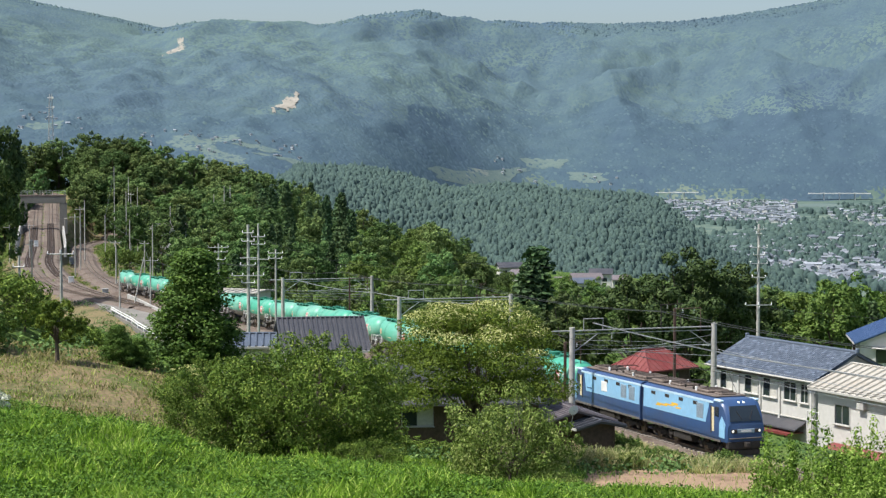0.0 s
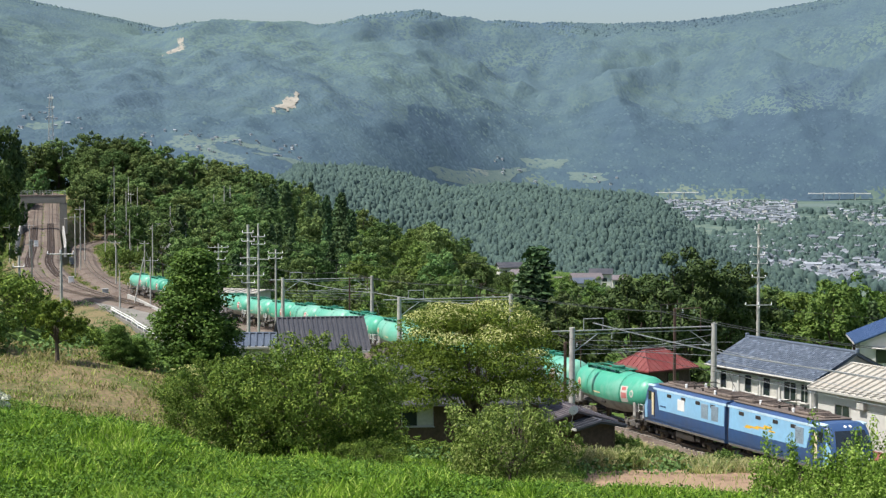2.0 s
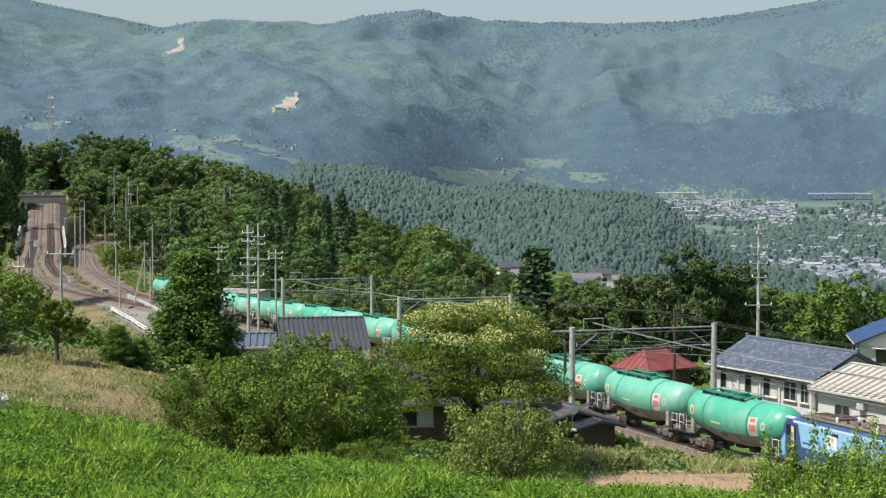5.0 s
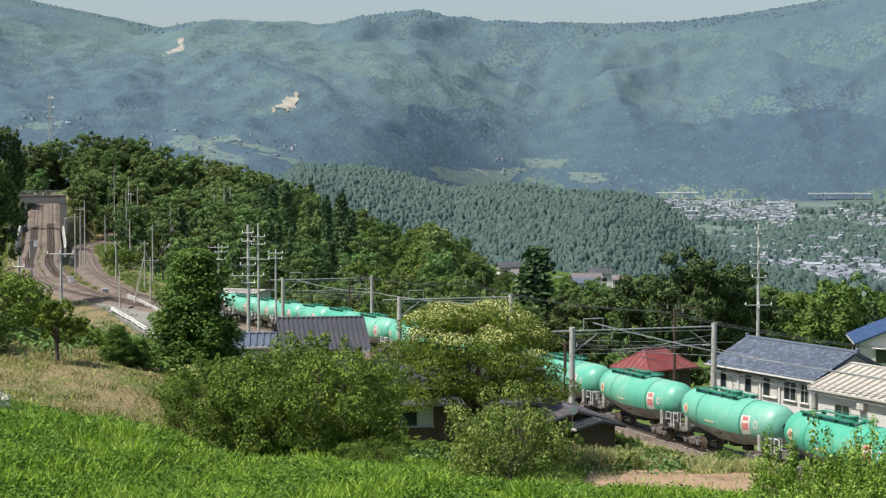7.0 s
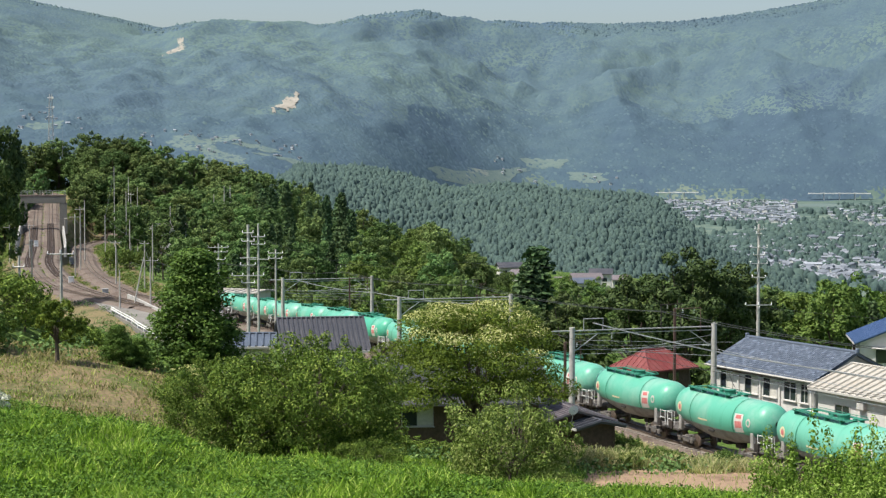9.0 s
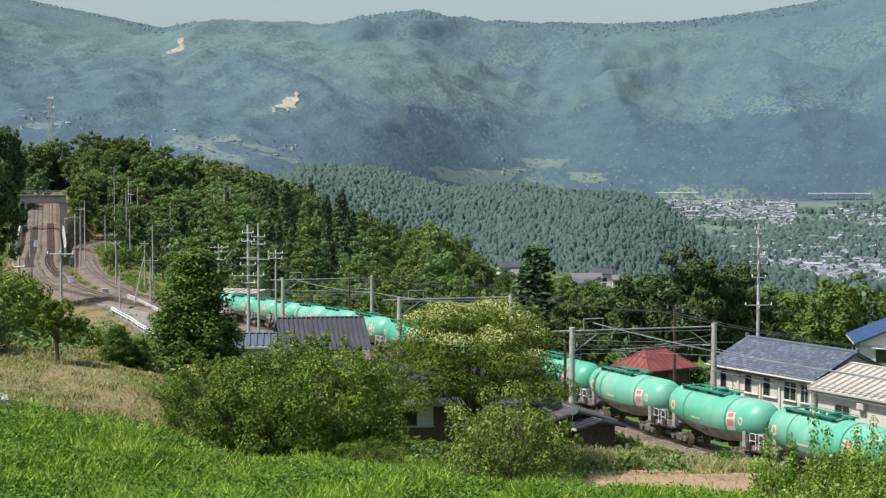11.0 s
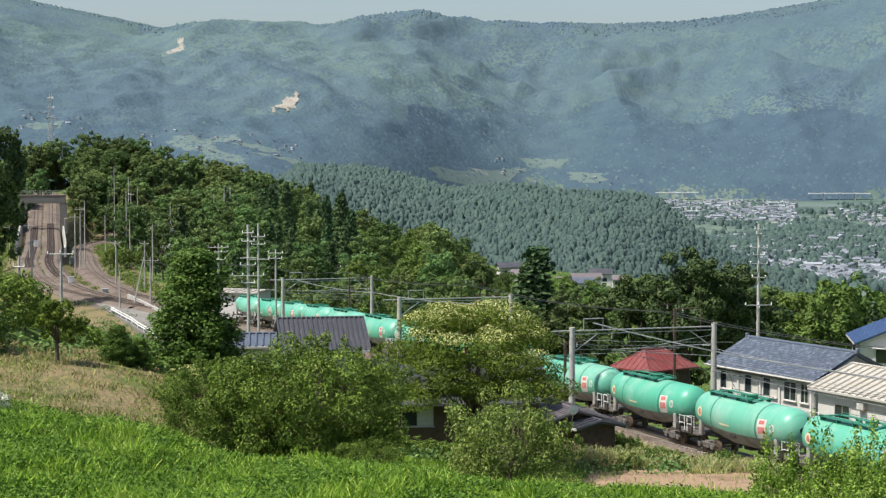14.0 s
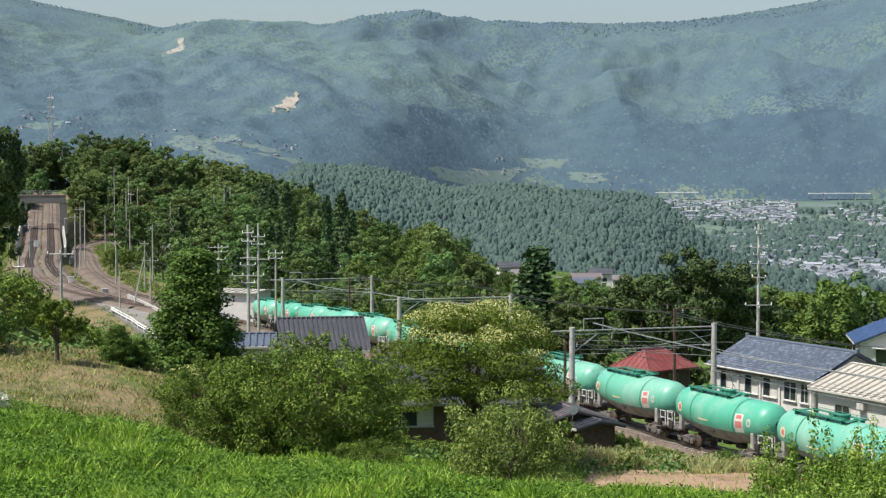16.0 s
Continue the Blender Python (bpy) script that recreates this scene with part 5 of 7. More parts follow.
WOODH = gable("hut", "low grey-roofed hut at the edge of the wood", -70.9, 430, 90, 8.8, 2.8, 1.9, 0.35, -6.0, "grey_roof", "grey_wall", "rib", ribs=0.8)


def far_house(x, y, turn, w, d, h, roof, wall, label):
    z = ground_at(x, y)
    g = thing("farm_house", label, "house", pose(x, y, z, 0, 0, turn), group="houses on the far slope")
    part("wall", Shape().box((0, 0, h / 2 - 0.5), (w, d, h + 1)), M[wall], g)
    s = Shape()
    for sg in (-1, 1):
        s.loft([[Vector((a, 0, h + d * 0.25)), Vector((a, sg * (d / 2 + 0.7), h - 0.25)), Vector((a, sg * (d / 2 + 0.7), h - 0.5)), Vector((a, 0, h + d * 0.25 - 0.3))] for a in (-w / 2 - 0.6, w / 2 + 0.6)])
    part("roof", s, M[roof], g)
    for k in range(int(w / 3)):
        part("window", Shape().box((-w / 2 + 1.5 + k * 3, -d / 2 - 0.03, h * 0.6), (1.5, 0.1, 1.2)), M["glass"], g)


for x, y, tn, w, d, h, r, wl in ((21, 560, 12, 10, 7, 6, "brown_roof", "white_wall"), (24.5, 550, -20, 8, 6, 4, "grey_roof", "white_wall"), (44, 545, 5, 12, 7, 5, "grey_roof", "white_wall"), (50, 560, -8, 9, 7, 7, "brown_roof", "white_wall"),
                              (38, 480, 10, 7, 6, 6, "blue_tile", "white_wall"), (34, 495, 15, 8, 6, 5, "grey_roof", "white_wall"), (28, 540, 0, 8, 6, 4, "grey_roof", "grey_wall"), (57, 570, 0, 7, 6, 5, "grey_roof", "white_wall")):
    far_house(x, y, tn, w * 0.72, d * 0.72, h * 0.75, r, wl, "white village house with tiled roof on the slope")


# ---- trees, bushes, weeds and grass ----
M["leaf_cedar"] = foliage_mat("dark_evergreen_leaves", (0.040, 0.092, 0.016), (0.140, 0.230, 0.042), spread=0.3, sheer=0.2)
M["leaf_bush"] = foliage_mat("dense_bush_leaves", (0.028, 0.062, 0.008), (0.125, 0.200, 0.028), (0.24, 0.31, 0.06), 0.04, spread=0.18, sheer=0.13)
M["leaf_chestnut"] = foliage_mat("chestnut_leaves", (0.042, 0.082, 0.010), (0.170, 0.228, 0.030), spread=0.2, sheer=0.2)
M["leaf_tip"] = foliage_mat("pale_flower_tassels", (0.38, 0.41, 0.12), (0.66, 0.66, 0.32), spread=0.1, sheer=0.3)
M["leaf_bright"] = foliage_mat("bright_young_leaves", (0.060, 0.130, 0.012), (0.215, 0.345, 0.050), (0.36, 0.47, 0.12), 0.03, spread=0.3, sheer=0.3)
M["leaf_dry"] = foliage_mat("dry_weeds", (0.150, 0.200, 0.055), (0.450, 0.470, 0.190), (0.70, 0.62, 0.36), 0.2, spread=0.4)
M["leaf_wood"] = foliage_mat("woodland_leaves", (0.050, 0.098, 0.030), (0.172, 0.250, 0.078), spread=0.8, rough=0.8, sheer=0.12)
M["leaf_conifer"] = foliage_mat("conifer_needles", (0.034, 0.074, 0.034), (0.098, 0.160, 0.060), spread=0.6, rough=0.8, sheer=0.1)
M["blade"] = foliage_mat("meadow_grass_blades", (0.060, 0.140, 0.012), (0.235, 0.400, 0.036), (0.44, 0.56, 0.12), 0.07, sheer=0.28, spread=0.1)
M["leaf_mid"] = foliage_mat("mid_green_leaves", (0.052, 0.104, 0.020), (0.165, 0.240, 0.052), spread=0.45, sheer=0.18)
M["leaf_olive"] = foliage_mat("olive_shrub_leaves", (0.045, 0.082, 0.014), (0.190, 0.265, 0.055), (0.32, 0.37, 0.12), 0.05, spread=0.22, sheer=0.22)
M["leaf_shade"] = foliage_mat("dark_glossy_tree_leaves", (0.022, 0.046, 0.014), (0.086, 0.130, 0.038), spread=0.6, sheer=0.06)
M["leaf_weed"] = foliage_mat("broad_weed_leaves", (0.040, 0.098, 0.012), (0.140, 0.255, 0.034), spread=0.1, sheer=0.2)
M["dry_grass"] = foliage_mat("short_dry_grass", (0.090, 0.110, 0.030), (0.250, 0.255, 0.085), (0.40, 0.34, 0.17), 0.1, spread=0.1, sheer=0.2)
M["blossom"] = foliage_mat("white_blossom", (0.55, 0.58, 0.45), (0.8, 0.8, 0.7), spread=0.1)


def leaf_cloud(rng, c, r, n, size, up=0.35, wide=0.55, shell=0.28, scatter=0.55):
    """n leaves on ellipsoids (centres c, radii r), each a small folded diamond."""
    c, r = np.asarray(c, float), np.asarray(r, float)
    area = (r[:, 0] * r[:, 1] + r[:, 0] * r[:, 2] + r[:, 1] * r[:, 2])
    k = rng.choice(len(c), n, p=area / area.sum())
    d = rng.normal(size=(n, 3))
    d /= np.linalg.norm(d, axis=1)[:, None]
    q = 1 - np.abs(rng.normal(size=n)) * shell
    p = c[k] + d * r[k] * q[:, None]
    nrm = d + rng.normal(size=(n, 3)) * scatter + np.array((0, 0, up))
    nrm /= np.linalg.norm(nrm, axis=1)[:, None]
    t = np.cross(nrm, rng.normal(size=(n, 3)))
    t /= np.linalg.norm(t, axis=1)[:, None]
    b = np.cross(nrm, t)
    L = (size * (0.55 + rng.rand(n) * 0.9))[:, None]
    v = np.empty((n, 4, 3))
    v[:, 0] = p - t * L * 0.5
    v[:, 1] = p + b * L * wide * 0.5 + nrm * L * 0.08
    v[:, 2] = p + t * L * 0.5 - nrm * L * 0.1
    v[:, 3] = p - b * L * wide * 0.5 + nrm * L * 0.08
    return v.reshape(-1, 3), np.arange(n * 4).reshape(-1, 4)


def crown_blobs(rng, h, w, base, n, form):
    """Clumps that together make up a crown of height h - base and width w."""
    c, r = [], []
    if form == "shoots":
        for k in range(n // 8):
            a, f = rng.rand() * 6.283, math.sqrt(rng.rand()) * w / 2
            top = base + (h - base) * (0.45 + 0.55 * rng.rand() ** 1.5)
            lean = rng.normal(size=2) * 0.08 * h
            for j in range(8):
                u = (j + 0.5) / 8
                q = w * (0.14 - 0.09 * u)
                c.append((math.cos(a) * f + lean[0] * u, math.sin(a) * f + lean[1] * u, base + (top - base) * u))
                r.append((q, q, q * 1.3))
        return np.array(c), np.array(r)
    if form == "lumpy":
        # rounded boughs over the outside of an egg-shaped crown
        for i in range(n):
            u = 1 - 1.75 * (i + 0.5) / n
            a = i * 2.39996 + rng.rand() * 0.9
            f = 0.5 + 0.5 * rng.rand()
            ring = math.sqrt(max(0.0, 1 - u * u))
            q = w * (0.07 + 0.09 * rng.rand()) * math.sqrt(34 / n) ** 0.7
            c.append((math.cos(a) * ring * f * w / 2, math.sin(a) * ring * f * w / 2, base + (h - base) * (0.5 + 0.46 * u * f / 0.8)))
            r.append((q * 1.1, q * 1.1, q * 0.85))
        return np.array(c), np.array(r)
    if form == "tiers":
        # flat boughs in open storeys under a domed outline
        for i in range(n):
            t = (i % 5) / 4
            rad = w / 2 * (1.0 - 0.5 * t ** 1.6) * (0.85 if t < 0.1 else 1.0)
            f, a = math.sqrt(0.06 + 0.94 * rng.rand()), i * 2.39996 + rng.rand()
            q = w * (0.065 + 0.06 * rng.rand())
            c.append((math.cos(a) * rad * f, math.sin(a) * rad * f, base + (h - base) * (0.1 + 0.82 * t + 0.05 * rng.normal() - 0.10 * f * f)))
            r.append((q * 1.3, q * 1.3, q * 0.5))
        return np.array(c), np.array(r)
    for i in range(n):
        u = (i + 0.5) / n
        z = base + (h - base) * u
        if form == "cone":
            rad = w / 2 * (1 - u) ** 0.82 + 0.035 * w
            f = math.sqrt(rng.rand()) * 0.85
        elif form == "umbrella":
            rad = w / 2 * (0.55 + 0.45 * math.sin(math.pi * min(1, u * 1.1 + 0.1)))
            f = math.sqrt(rng.rand()) * 0.95
        else:
            rad = w / 2 * math.sqrt(max(0.08, 1 - (2 * u - 0.85) ** 2 * 0.72))
            f = math.sqrt(rng.rand()) * 0.85
        if form == 'round' and rng.rand() < 0.3:
            f = 0.9 + 0.3 * rng.rand()
            z += rng.normal() * 0.05 * h
        a = i * 2.39996 + rng.rand() * 0.8
        q = w * {"cone": 0.10 + 0.06 * rng.rand(), "umbrella": 0.07 + 0.09 * rng.rand()}.get(form, 0.055 + 0.13 * rng.rand() ** 2)
        c.append((math.cos(a) * rad * f, math.sin(a) * rad * f, min(z, h - q * 0.6)))
        r.append((q * 1.15, q * 1.15, q * (0.5 if form == "umbrella" else 0.8)))
    return np.array(c), np.array(r)


def plant(name, label, category, h, w, base, clumps, leaves, size, mat, seed, form="round", trunk=0.16, group="", up=0.35, limbs=9, stems=1, shell=0.28, wide=0.55, scatter=0.55, bloom=0, spray=0):
    rng = np.random.RandomState(seed)
    g = thing(name, label, category, group=group)
    c, r = crown_blobs(rng, h, w, base, clumps, form)
    s = Shape()
    for k in range(stems):
        o = Vector((rng.normal() * 0.12 * w * (stems > 1), rng.normal() * 0.12 * w * (stems > 1), 0))
        lean = Vector((rng.normal() * 0.05 * w, rng.normal() * 0.05 * w, 0))
        zt = h * (0.9 if form == "cone" else 0.62)
        pts = [o + Vector((0, 0, -0.4)), o + lean * 0.3 + Vector((0, 0, zt * 0.35)), o + lean + Vector((0, 0, zt * 0.7)), o + lean * 1.3 + Vector((0, 0, zt))]
        rad = [trunk, trunk * 0.78, trunk * 0.5, trunk * 0.15]
        for i in range(3):
            s.tube(pts[i], pts[i + 1], rad[i], rad[i + 1], n=8)
        for j in range(limbs):
            i = rng.randint(len(c))
            b = Vector(c[i])
            a = pts[1].lerp(pts[2], rng.rand()) if form != "cone" else Vector((o.x, o.y, max(0.3, b.z - 0.4)))
            m = a.lerp(b, 0.5) + Vector((0, 0, -0.06 * w if form == "cone" else 0.05 * w))
            s.tube(a, m, trunk * 0.38, trunk * 0.26, n=6).tube(m, b, trunk * 0.26, trunk * 0.08, n=6)
    part("trunk", s, M["bark"], g, "grey-brown branching trunk", 50)
    if spray:
        # thin leafy shoots that stand out of the outline
        k = rng.choice(len(c), spray)
        d = rng.normal(size=(spray, 3)) * 0.6 + np.array((0, 0, 0.8)) + 0.25 * c[k] / (np.linalg.norm(c[k], axis=1)[:, None] + 1e-6)
        d /= np.linalg.norm(d, axis=1)[:, None]
        for j in range(3):
            c = np.r_[c, c[k] + d * r[k] * (0.95 + 0.28 * j)]
            r = np.r_[r, r[k] * np.array((0.3, 0.3, 0.42)) * (1 - 0.2 * j)]
    v, f = leaf_cloud(rng, c, r, leaves, size, up, wide, shell, scatter)
    part("crown", np_mesh("crown", v, f, M[mat]), None, g)
    if bloom:
        k = np.argsort(c[:, 2])[len(c) // 2:]
        c, r = c[k], r[k]
        v, f = leaf_cloud(rng, c + r * np.array((0, 0, 0.75)), r * np.array((0.7, 0.7, 0.5)), bloom, size * 0.85, 0.9, 0.45, 0.2, 0.5)
        part("blossom", np_mesh("blossom", v, f, M["leaf_tip"]), None, g, "pale yellow-green flower tassels")
    return g


def put(proto, x, y, turn=0.0, scale=1.0, tall=1.0, sink=0.1, label=""):
    m = pose(x, y, ground_at(x, y) - sink, 0, 0, turn) @ Matrix.Diagonal((scale, scale, scale * tall, 1))
    o = copy_thing(proto, m)
    if label:
        o["label"] = label
    return o


def place(proto, x, y, turn=0.0, scale=1.0, tall=1.0, sink=0.1):
    proto.matrix_basis = pose(x, y, ground_at(x, y) - sink, 0, 0, turn)
    proto.scale = (scale, scale, scale * tall)
    return proto


# foreground: the great bush, the chestnut, the evergreen, the shrubs round the field
BUSH = plant("large_bush", "large dense dark green bush at the meadow's edge", "bush", 4.9, 8.0, 0.3, 74, 60000, 0.115, "leaf_bush", 17, "lumpy", 0.07, stems=5, limbs=16, shell=0.13, up=0.3, wide=0.42, scatter=0.5, spray=70)
place(BUSH, -5.4, 70.5, 10, 0.98, 1.04)
put(BUSH, -8.6, 71.5, 130, 0.78, 1.0, label="spreading green bush beside the larger bush")
put(BUSH, -2.9, 67.0, 250, 0.36, 0.9, label="low green shrub in front of the bush")
put(BUSH, -6.2, 74.0, 200, 0.8, 1.06, label="green bush behind the largest bush")
CHEST = plant("chestnut_tree", "chestnut tree with yellow-green tips over a low house", "tree", 8.3, 11.2, 4.2, 70, 52000, 0.15, "leaf_chestnut", 5, "tiers", 0.17, limbs=34, shell=0.14, up=0.4, wide=0.4, bloom=7500)
place(CHEST, 1.7, 96, 0, 1.0, 1.06)
EVER = plant("evergreen_tree", "dense dark evergreen tree of broad conical shape", "tree", 9.2, 5.6, 0.4, 130, 34000, 0.20, "leaf_cedar", 21, "cone", 0.17, limbs=16, shell=0.32)
place(EVER, -14.1, 100, 0, 1.12, 0.70)
FIELD = plant("shrub", "rounded olive-green shrub beside the bare field", "shrub", 3.3, 5.6, 0.2, 70, 17000, 0.12, "leaf_olive", 31, "lumpy", 0.06, stems=4, limbs=12, shell=0.24, scatter=0.5, wide=0.42, spray=50)
place(FIELD, 2.9, 80.5, 0, 1.15, 1.2)
put(FIELD, 5.6, 85.0, 80, 0.6, 0.8)
put(FIELD, 2.6, 83.5, 190, 0.6, 0.9)
SHOOT = plant("tall_shrub", "bright green leafy shrub with upright shoots", "shrub", 3.0, 2.8, 0.1, 280, 34000, 0.082, "leaf_bright", 41, "shoots", 0.04, stems=5, limbs=10, shell=0.35, wide=0.55)
place(SHOOT, 16.9, 75.5, 0, 1.35, 1.35)
for x, y, tn, sc, tl in ((15.3, 75, 40, 0.85, 0.75), (18.3, 75.5, 120, 0.95, 0.85), (14.6, 73, 200, 0.7, 0.6), (16.2, 72.5, 260, 0.8, 0.6), (17.6, 72, 300, 0.9, 0.62), (19.2, 73.5, 20, 0.9, 0.8), (15.9, 77.0, 75, 0.9, 0.75), (18.0, 70.0, 95, 0.8, 0.6), (16.4, 69.0, 15, 0.8, 0.5)):
    put(SHOOT, x, y, tn, sc * 1.4, tl * 1.15)

# left bank
SMALL = plant("small_tree", "small leaning fruit tree on the dry bank", "tree", 3.0, 2.0, 1.25, 44, 6500, 0.115, "leaf_chestnut", 51, "round", 0.12, limbs=8, shell=0.4)
place(SMALL, -20.2, 92.5, 0, 1.15, 1.0)
put(EVER, -17.6, 95.5, 140, 0.36, 0.85, label="small dark evergreen shrub on the bank")
put(EVER, -16.6, 96.5, 40, 0.32, 0.75, label="small dark evergreen shrub on the bank")
HEDGE = plant("hedge_bush", "rounded green bush in the row above the bank", "bush", 3.6, 5.0, 0.1, 34, 6000, 0.20, "leaf_bush", 61, "lumpy", 0.07, stems=3, limbs=8, shell=0.2, scatter=0.45, wide=0.5, spray=14, group="bushes along the bank")
place(HEDGE, -29.0, 118, 0, 1.0, 1.0)
for x, y, tn, sc, tl in ((-33, 120, 50, 1.1, 1.1), (-25.5, 119, 90, 0.75, 0.8), (-24.2, 113, 30, 0.9, 0.9), (-22.0, 114.5, 170, 0.7, 0.95), (-27.5, 113, 210, 0.95, 1.0), (-31.5, 112, 80, 1.1, 1.05), (-34.0, 109, 310, 1.2, 1.1), (-28.5, 104, 10, 0.6, 0.8), (-36, 118, 200, 1.2, 1.3), (-27.4, 108, 250, 0.6, 0.8), (-24, 108, 20, 0.55, 0.75), (-31, 106, 70, 0.7, 0.8), 
                         (-30.5, 131, 300, 1.0, 1.0), (-26, 133, 10, 0.9, 0.9), (-35, 140, 130, 1.3, 1.2), (-40, 150, 0, 1.3, 1.2), (-33, 150, 80, 1.0, 0.9), (-45, 170, 80, 1.4, 1.2), (-44, 190, 20, 1.3, 1.1), (-52, 205, 100, 1.5, 1.2)):
    put(HEDGE, x, y, tn, sc, tl)
YELLOW = plant("flowering_bush", "bush with pale yellow-green leaf tips", "bush", 3.2, 3.4, 0.3, 40, 6500, 0.15, "leaf_mid", 66, "lumpy", 0.06, stems=3, limbs=6, shell=0.25, spray=16, bloom=1500)
place(YELLOW, -25.4, 97.5, 0, 1.0, 1.0)
put(YELLOW, -13.2, 92, 90, 0.6, 0.8)
put(YELLOW, -9.6, 96, 200, 0.7, 0.9)
WHITE = plant("blossom_shrub", "low shrub with white blossom", "shrub", 1.7, 2.2, 0.1, 26, 2600, 0.13, "blossom", 67, "round", 0.04, stems=3, limbs=5)
place(WHITE, -16.4, 63, 0, 0.9, 0.8)
LOWB = plant("meadow_shrub", "low leafy shrub at the brow of the meadow", "shrub", 3.0, 5.2, 0.2, 40, 5000, 0.24, "leaf_bush", 73, "lumpy", 0.06, stems=3, limbs=6, spray=20)
place(LOWB, -16.6, 66, 0, 0.4, 0.7)
put(LOWB, -15.5, 64, 20, 0.38, 0.7)
put(LOWB, -12.6, 66, 120, 0.34, 0.7)
put(LOWB, -14.2, 68, 220, 0.36, 0.7)
put(LOWB, -9.8, 75, 20, 0.4, 0.6)

# weeds and bushes between the field and the line
def weed_clump():
    """Tall grassy weeds: thin arching blades with a few feathery heads."""
    rng = np.random.RandomState(71)
    g = thing("weed_clump", "clump of tall dry yellow-green weeds", "weeds", group="weeds beside the line")
    n = 560
    a, q = rng.rand(n) * 6.283, np.sqrt(rng.rand(n)) * 1.25
    x, y = np.cos(a) * q, np.sin(a) * q
    t = (0.55 + 0.85 * rng.rand(n)) * (1.1 - 0.35 * q)
    b, w = rng.rand(n) * 6.283, 0.016 + 0.026 * rng.rand(n)
    bx, by = np.cos(b) * w, np.sin(b) * w
    l = rng.rand(n) * 6.283
    lx, ly = np.cos(l) * t * 0.4, np.sin(l) * t * 0.4
    v = np.empty((n, 4, 3))
    v[:, 0] = np.c_[x - bx * 0.6, y - by * 0.6, 0 * t - 0.05]
    v[:, 1] = np.c_[x + bx + lx * 0.35, y + by + ly * 0.35, t * 0.65]
    v[:, 2] = np.c_[x + lx, y + ly, t]
    v[:, 3] = np.c_[x - bx + lx * 0.3, y - by + ly * 0.3, t * 0.6]
    tagged(part("grass_tuft", np_mesh("grass_tuft", v.reshape(-1, 3), np.arange(n * 4).reshape(-1, 4), M["leaf_dry"]), None, g), kind="stuff")
    k = np.flatnonzero(rng.rand(n) < 0.05)
    c = np.c_[x[k] + lx[k], y[k] + ly[k], t[k]]
    v, f = leaf_cloud(rng, c, np.full((len(k), 3), 0.07), len(k) * 8, 0.12, 0.2, 0.3)
    tagged(part("seed_plume", np_mesh("seed_plume", v, f, M["leaf_dry"]), None, g, "pale feathery seed heads"), kind="stuff")
    v, f = leaf_cloud(rng, np.c_[x[:60], y[:60], 0.3 * t[:60]], np.full((60, 3), 0.22), 500, 0.13, 0.6, 0.5)
    tagged(part("foliage", np_mesh("foliage", v, f, M["leaf_mid"]), None, g, "low green leaves"), kind="stuff")
    return g


WEED = weed_clump()
SCRUB = plant("low_shrub", "low green shrub beside the line", "shrub", 1.3, 2.1, 0.1, 24, 2600, 0.12, "leaf_mid", 72, "lumpy", 0.03, stems=3, limbs=5, shell=0.3, spray=10, group="shrubs beside the line")
place(SCRUB, 12.0, 102.5, 0, 1.0, 1.0)
place(WEED, 9.0, 100.5, 0, 1.0, 1.0)
wr = np.random.RandomState(5)
for i in range(190):
    u = wr.rand()
    spot = across(-9 + 36 * u, 3.3 + 4.6 * wr.rand() ** 1.3)
    x, y = spot.x, spot.y
    if wr.rand() < 0.88:
        put(WEED, x, y, wr.rand() * 360, 0.75 + wr.rand() * 0.35, 0.5 + wr.rand() * 0.45)
    else:
        put(SCRUB, x, y, wr.rand() * 360, 0.9, 0.9 + wr.rand() * 0.3)
for i in range(70):
    spot = across(-16 + 40 * wr.rand(), 2.75 + 0.9 * wr.rand())
    put(WEED, spot.x, spot.y, wr.rand() * 360, 0.45 + wr.rand() * 0.3, 0.6 + wr.rand() * 0.4)
for i in range(34):
    put(WEED, 6.2 + 5.5 * wr.rand(), 99.5 + 6.5 * wr.rand(), wr.rand() * 360, 0.8 + wr.rand() * 0.4, 0.7 + wr.rand() * 0.4)
for x, y, sc in ((9.5, 104.5, 0.8), (11.5, 103.8, 0.7), (8.0, 104.5, 0.8), (13.0, 105.0, 0.7), (8.0, 106.5, 0.7), (10.2, 106, 0.7), (6.4, 108, 0.75), (12.0, 105.5, 0.8), (6.5, 103, 0.9), (8.5, 101, 0.8), (5.0, 105, 1.1), (10.5, 99.5, 0.7)):
    put(YELLOW, x, y, x * 70, sc * 0.58, 0.85)
for x, y, sc, tl in ((-4.6, 104, 0.75, 1.1), (2.6, 103, 0.6, 0.8), (-1.6, 104, 0.62, 0.62), (0.6, 104.5, 0.58, 0.66), (-3.0, 103, 0.6, 0.7), (4.6, 101, 0.7, 0.9), (-7.6, 101, 0.9, 0.9)):
    put(HEDGE, x, y, x * 50 % 360, sc, tl, label="green bush in front of the sheds")
for i in range(16):
    put(WEED, 19.5 + wr.rand() * 4.5, 92 + wr.rand() * 9, wr.rand() * 360, 0.7 + wr.rand() * 0.4, 0.7)

# trees beyond the line
OAK = plant("oak_tree", "tall broadleaf tree with dense rounded green crown", "tree", 14.0, 10.5, 1.5, 64, 6400, 0.48, "leaf_wood", 81, "lumpy", 0.28, limbs=14, group="trees of the wood", shell=0.24, scatter=0.45, wide=0.7, spray=16)
ASH = plant("broadleaf_tree", "slender broadleaf tree with uneven green crown", "tree", 13.0, 7.0, 1.6, 44, 4200, 0.44, "leaf_wood", 82, "lumpy", 0.22, limbs=10, group="trees of the wood", shell=0.22, scatter=0.45, wide=0.7, spray=20)
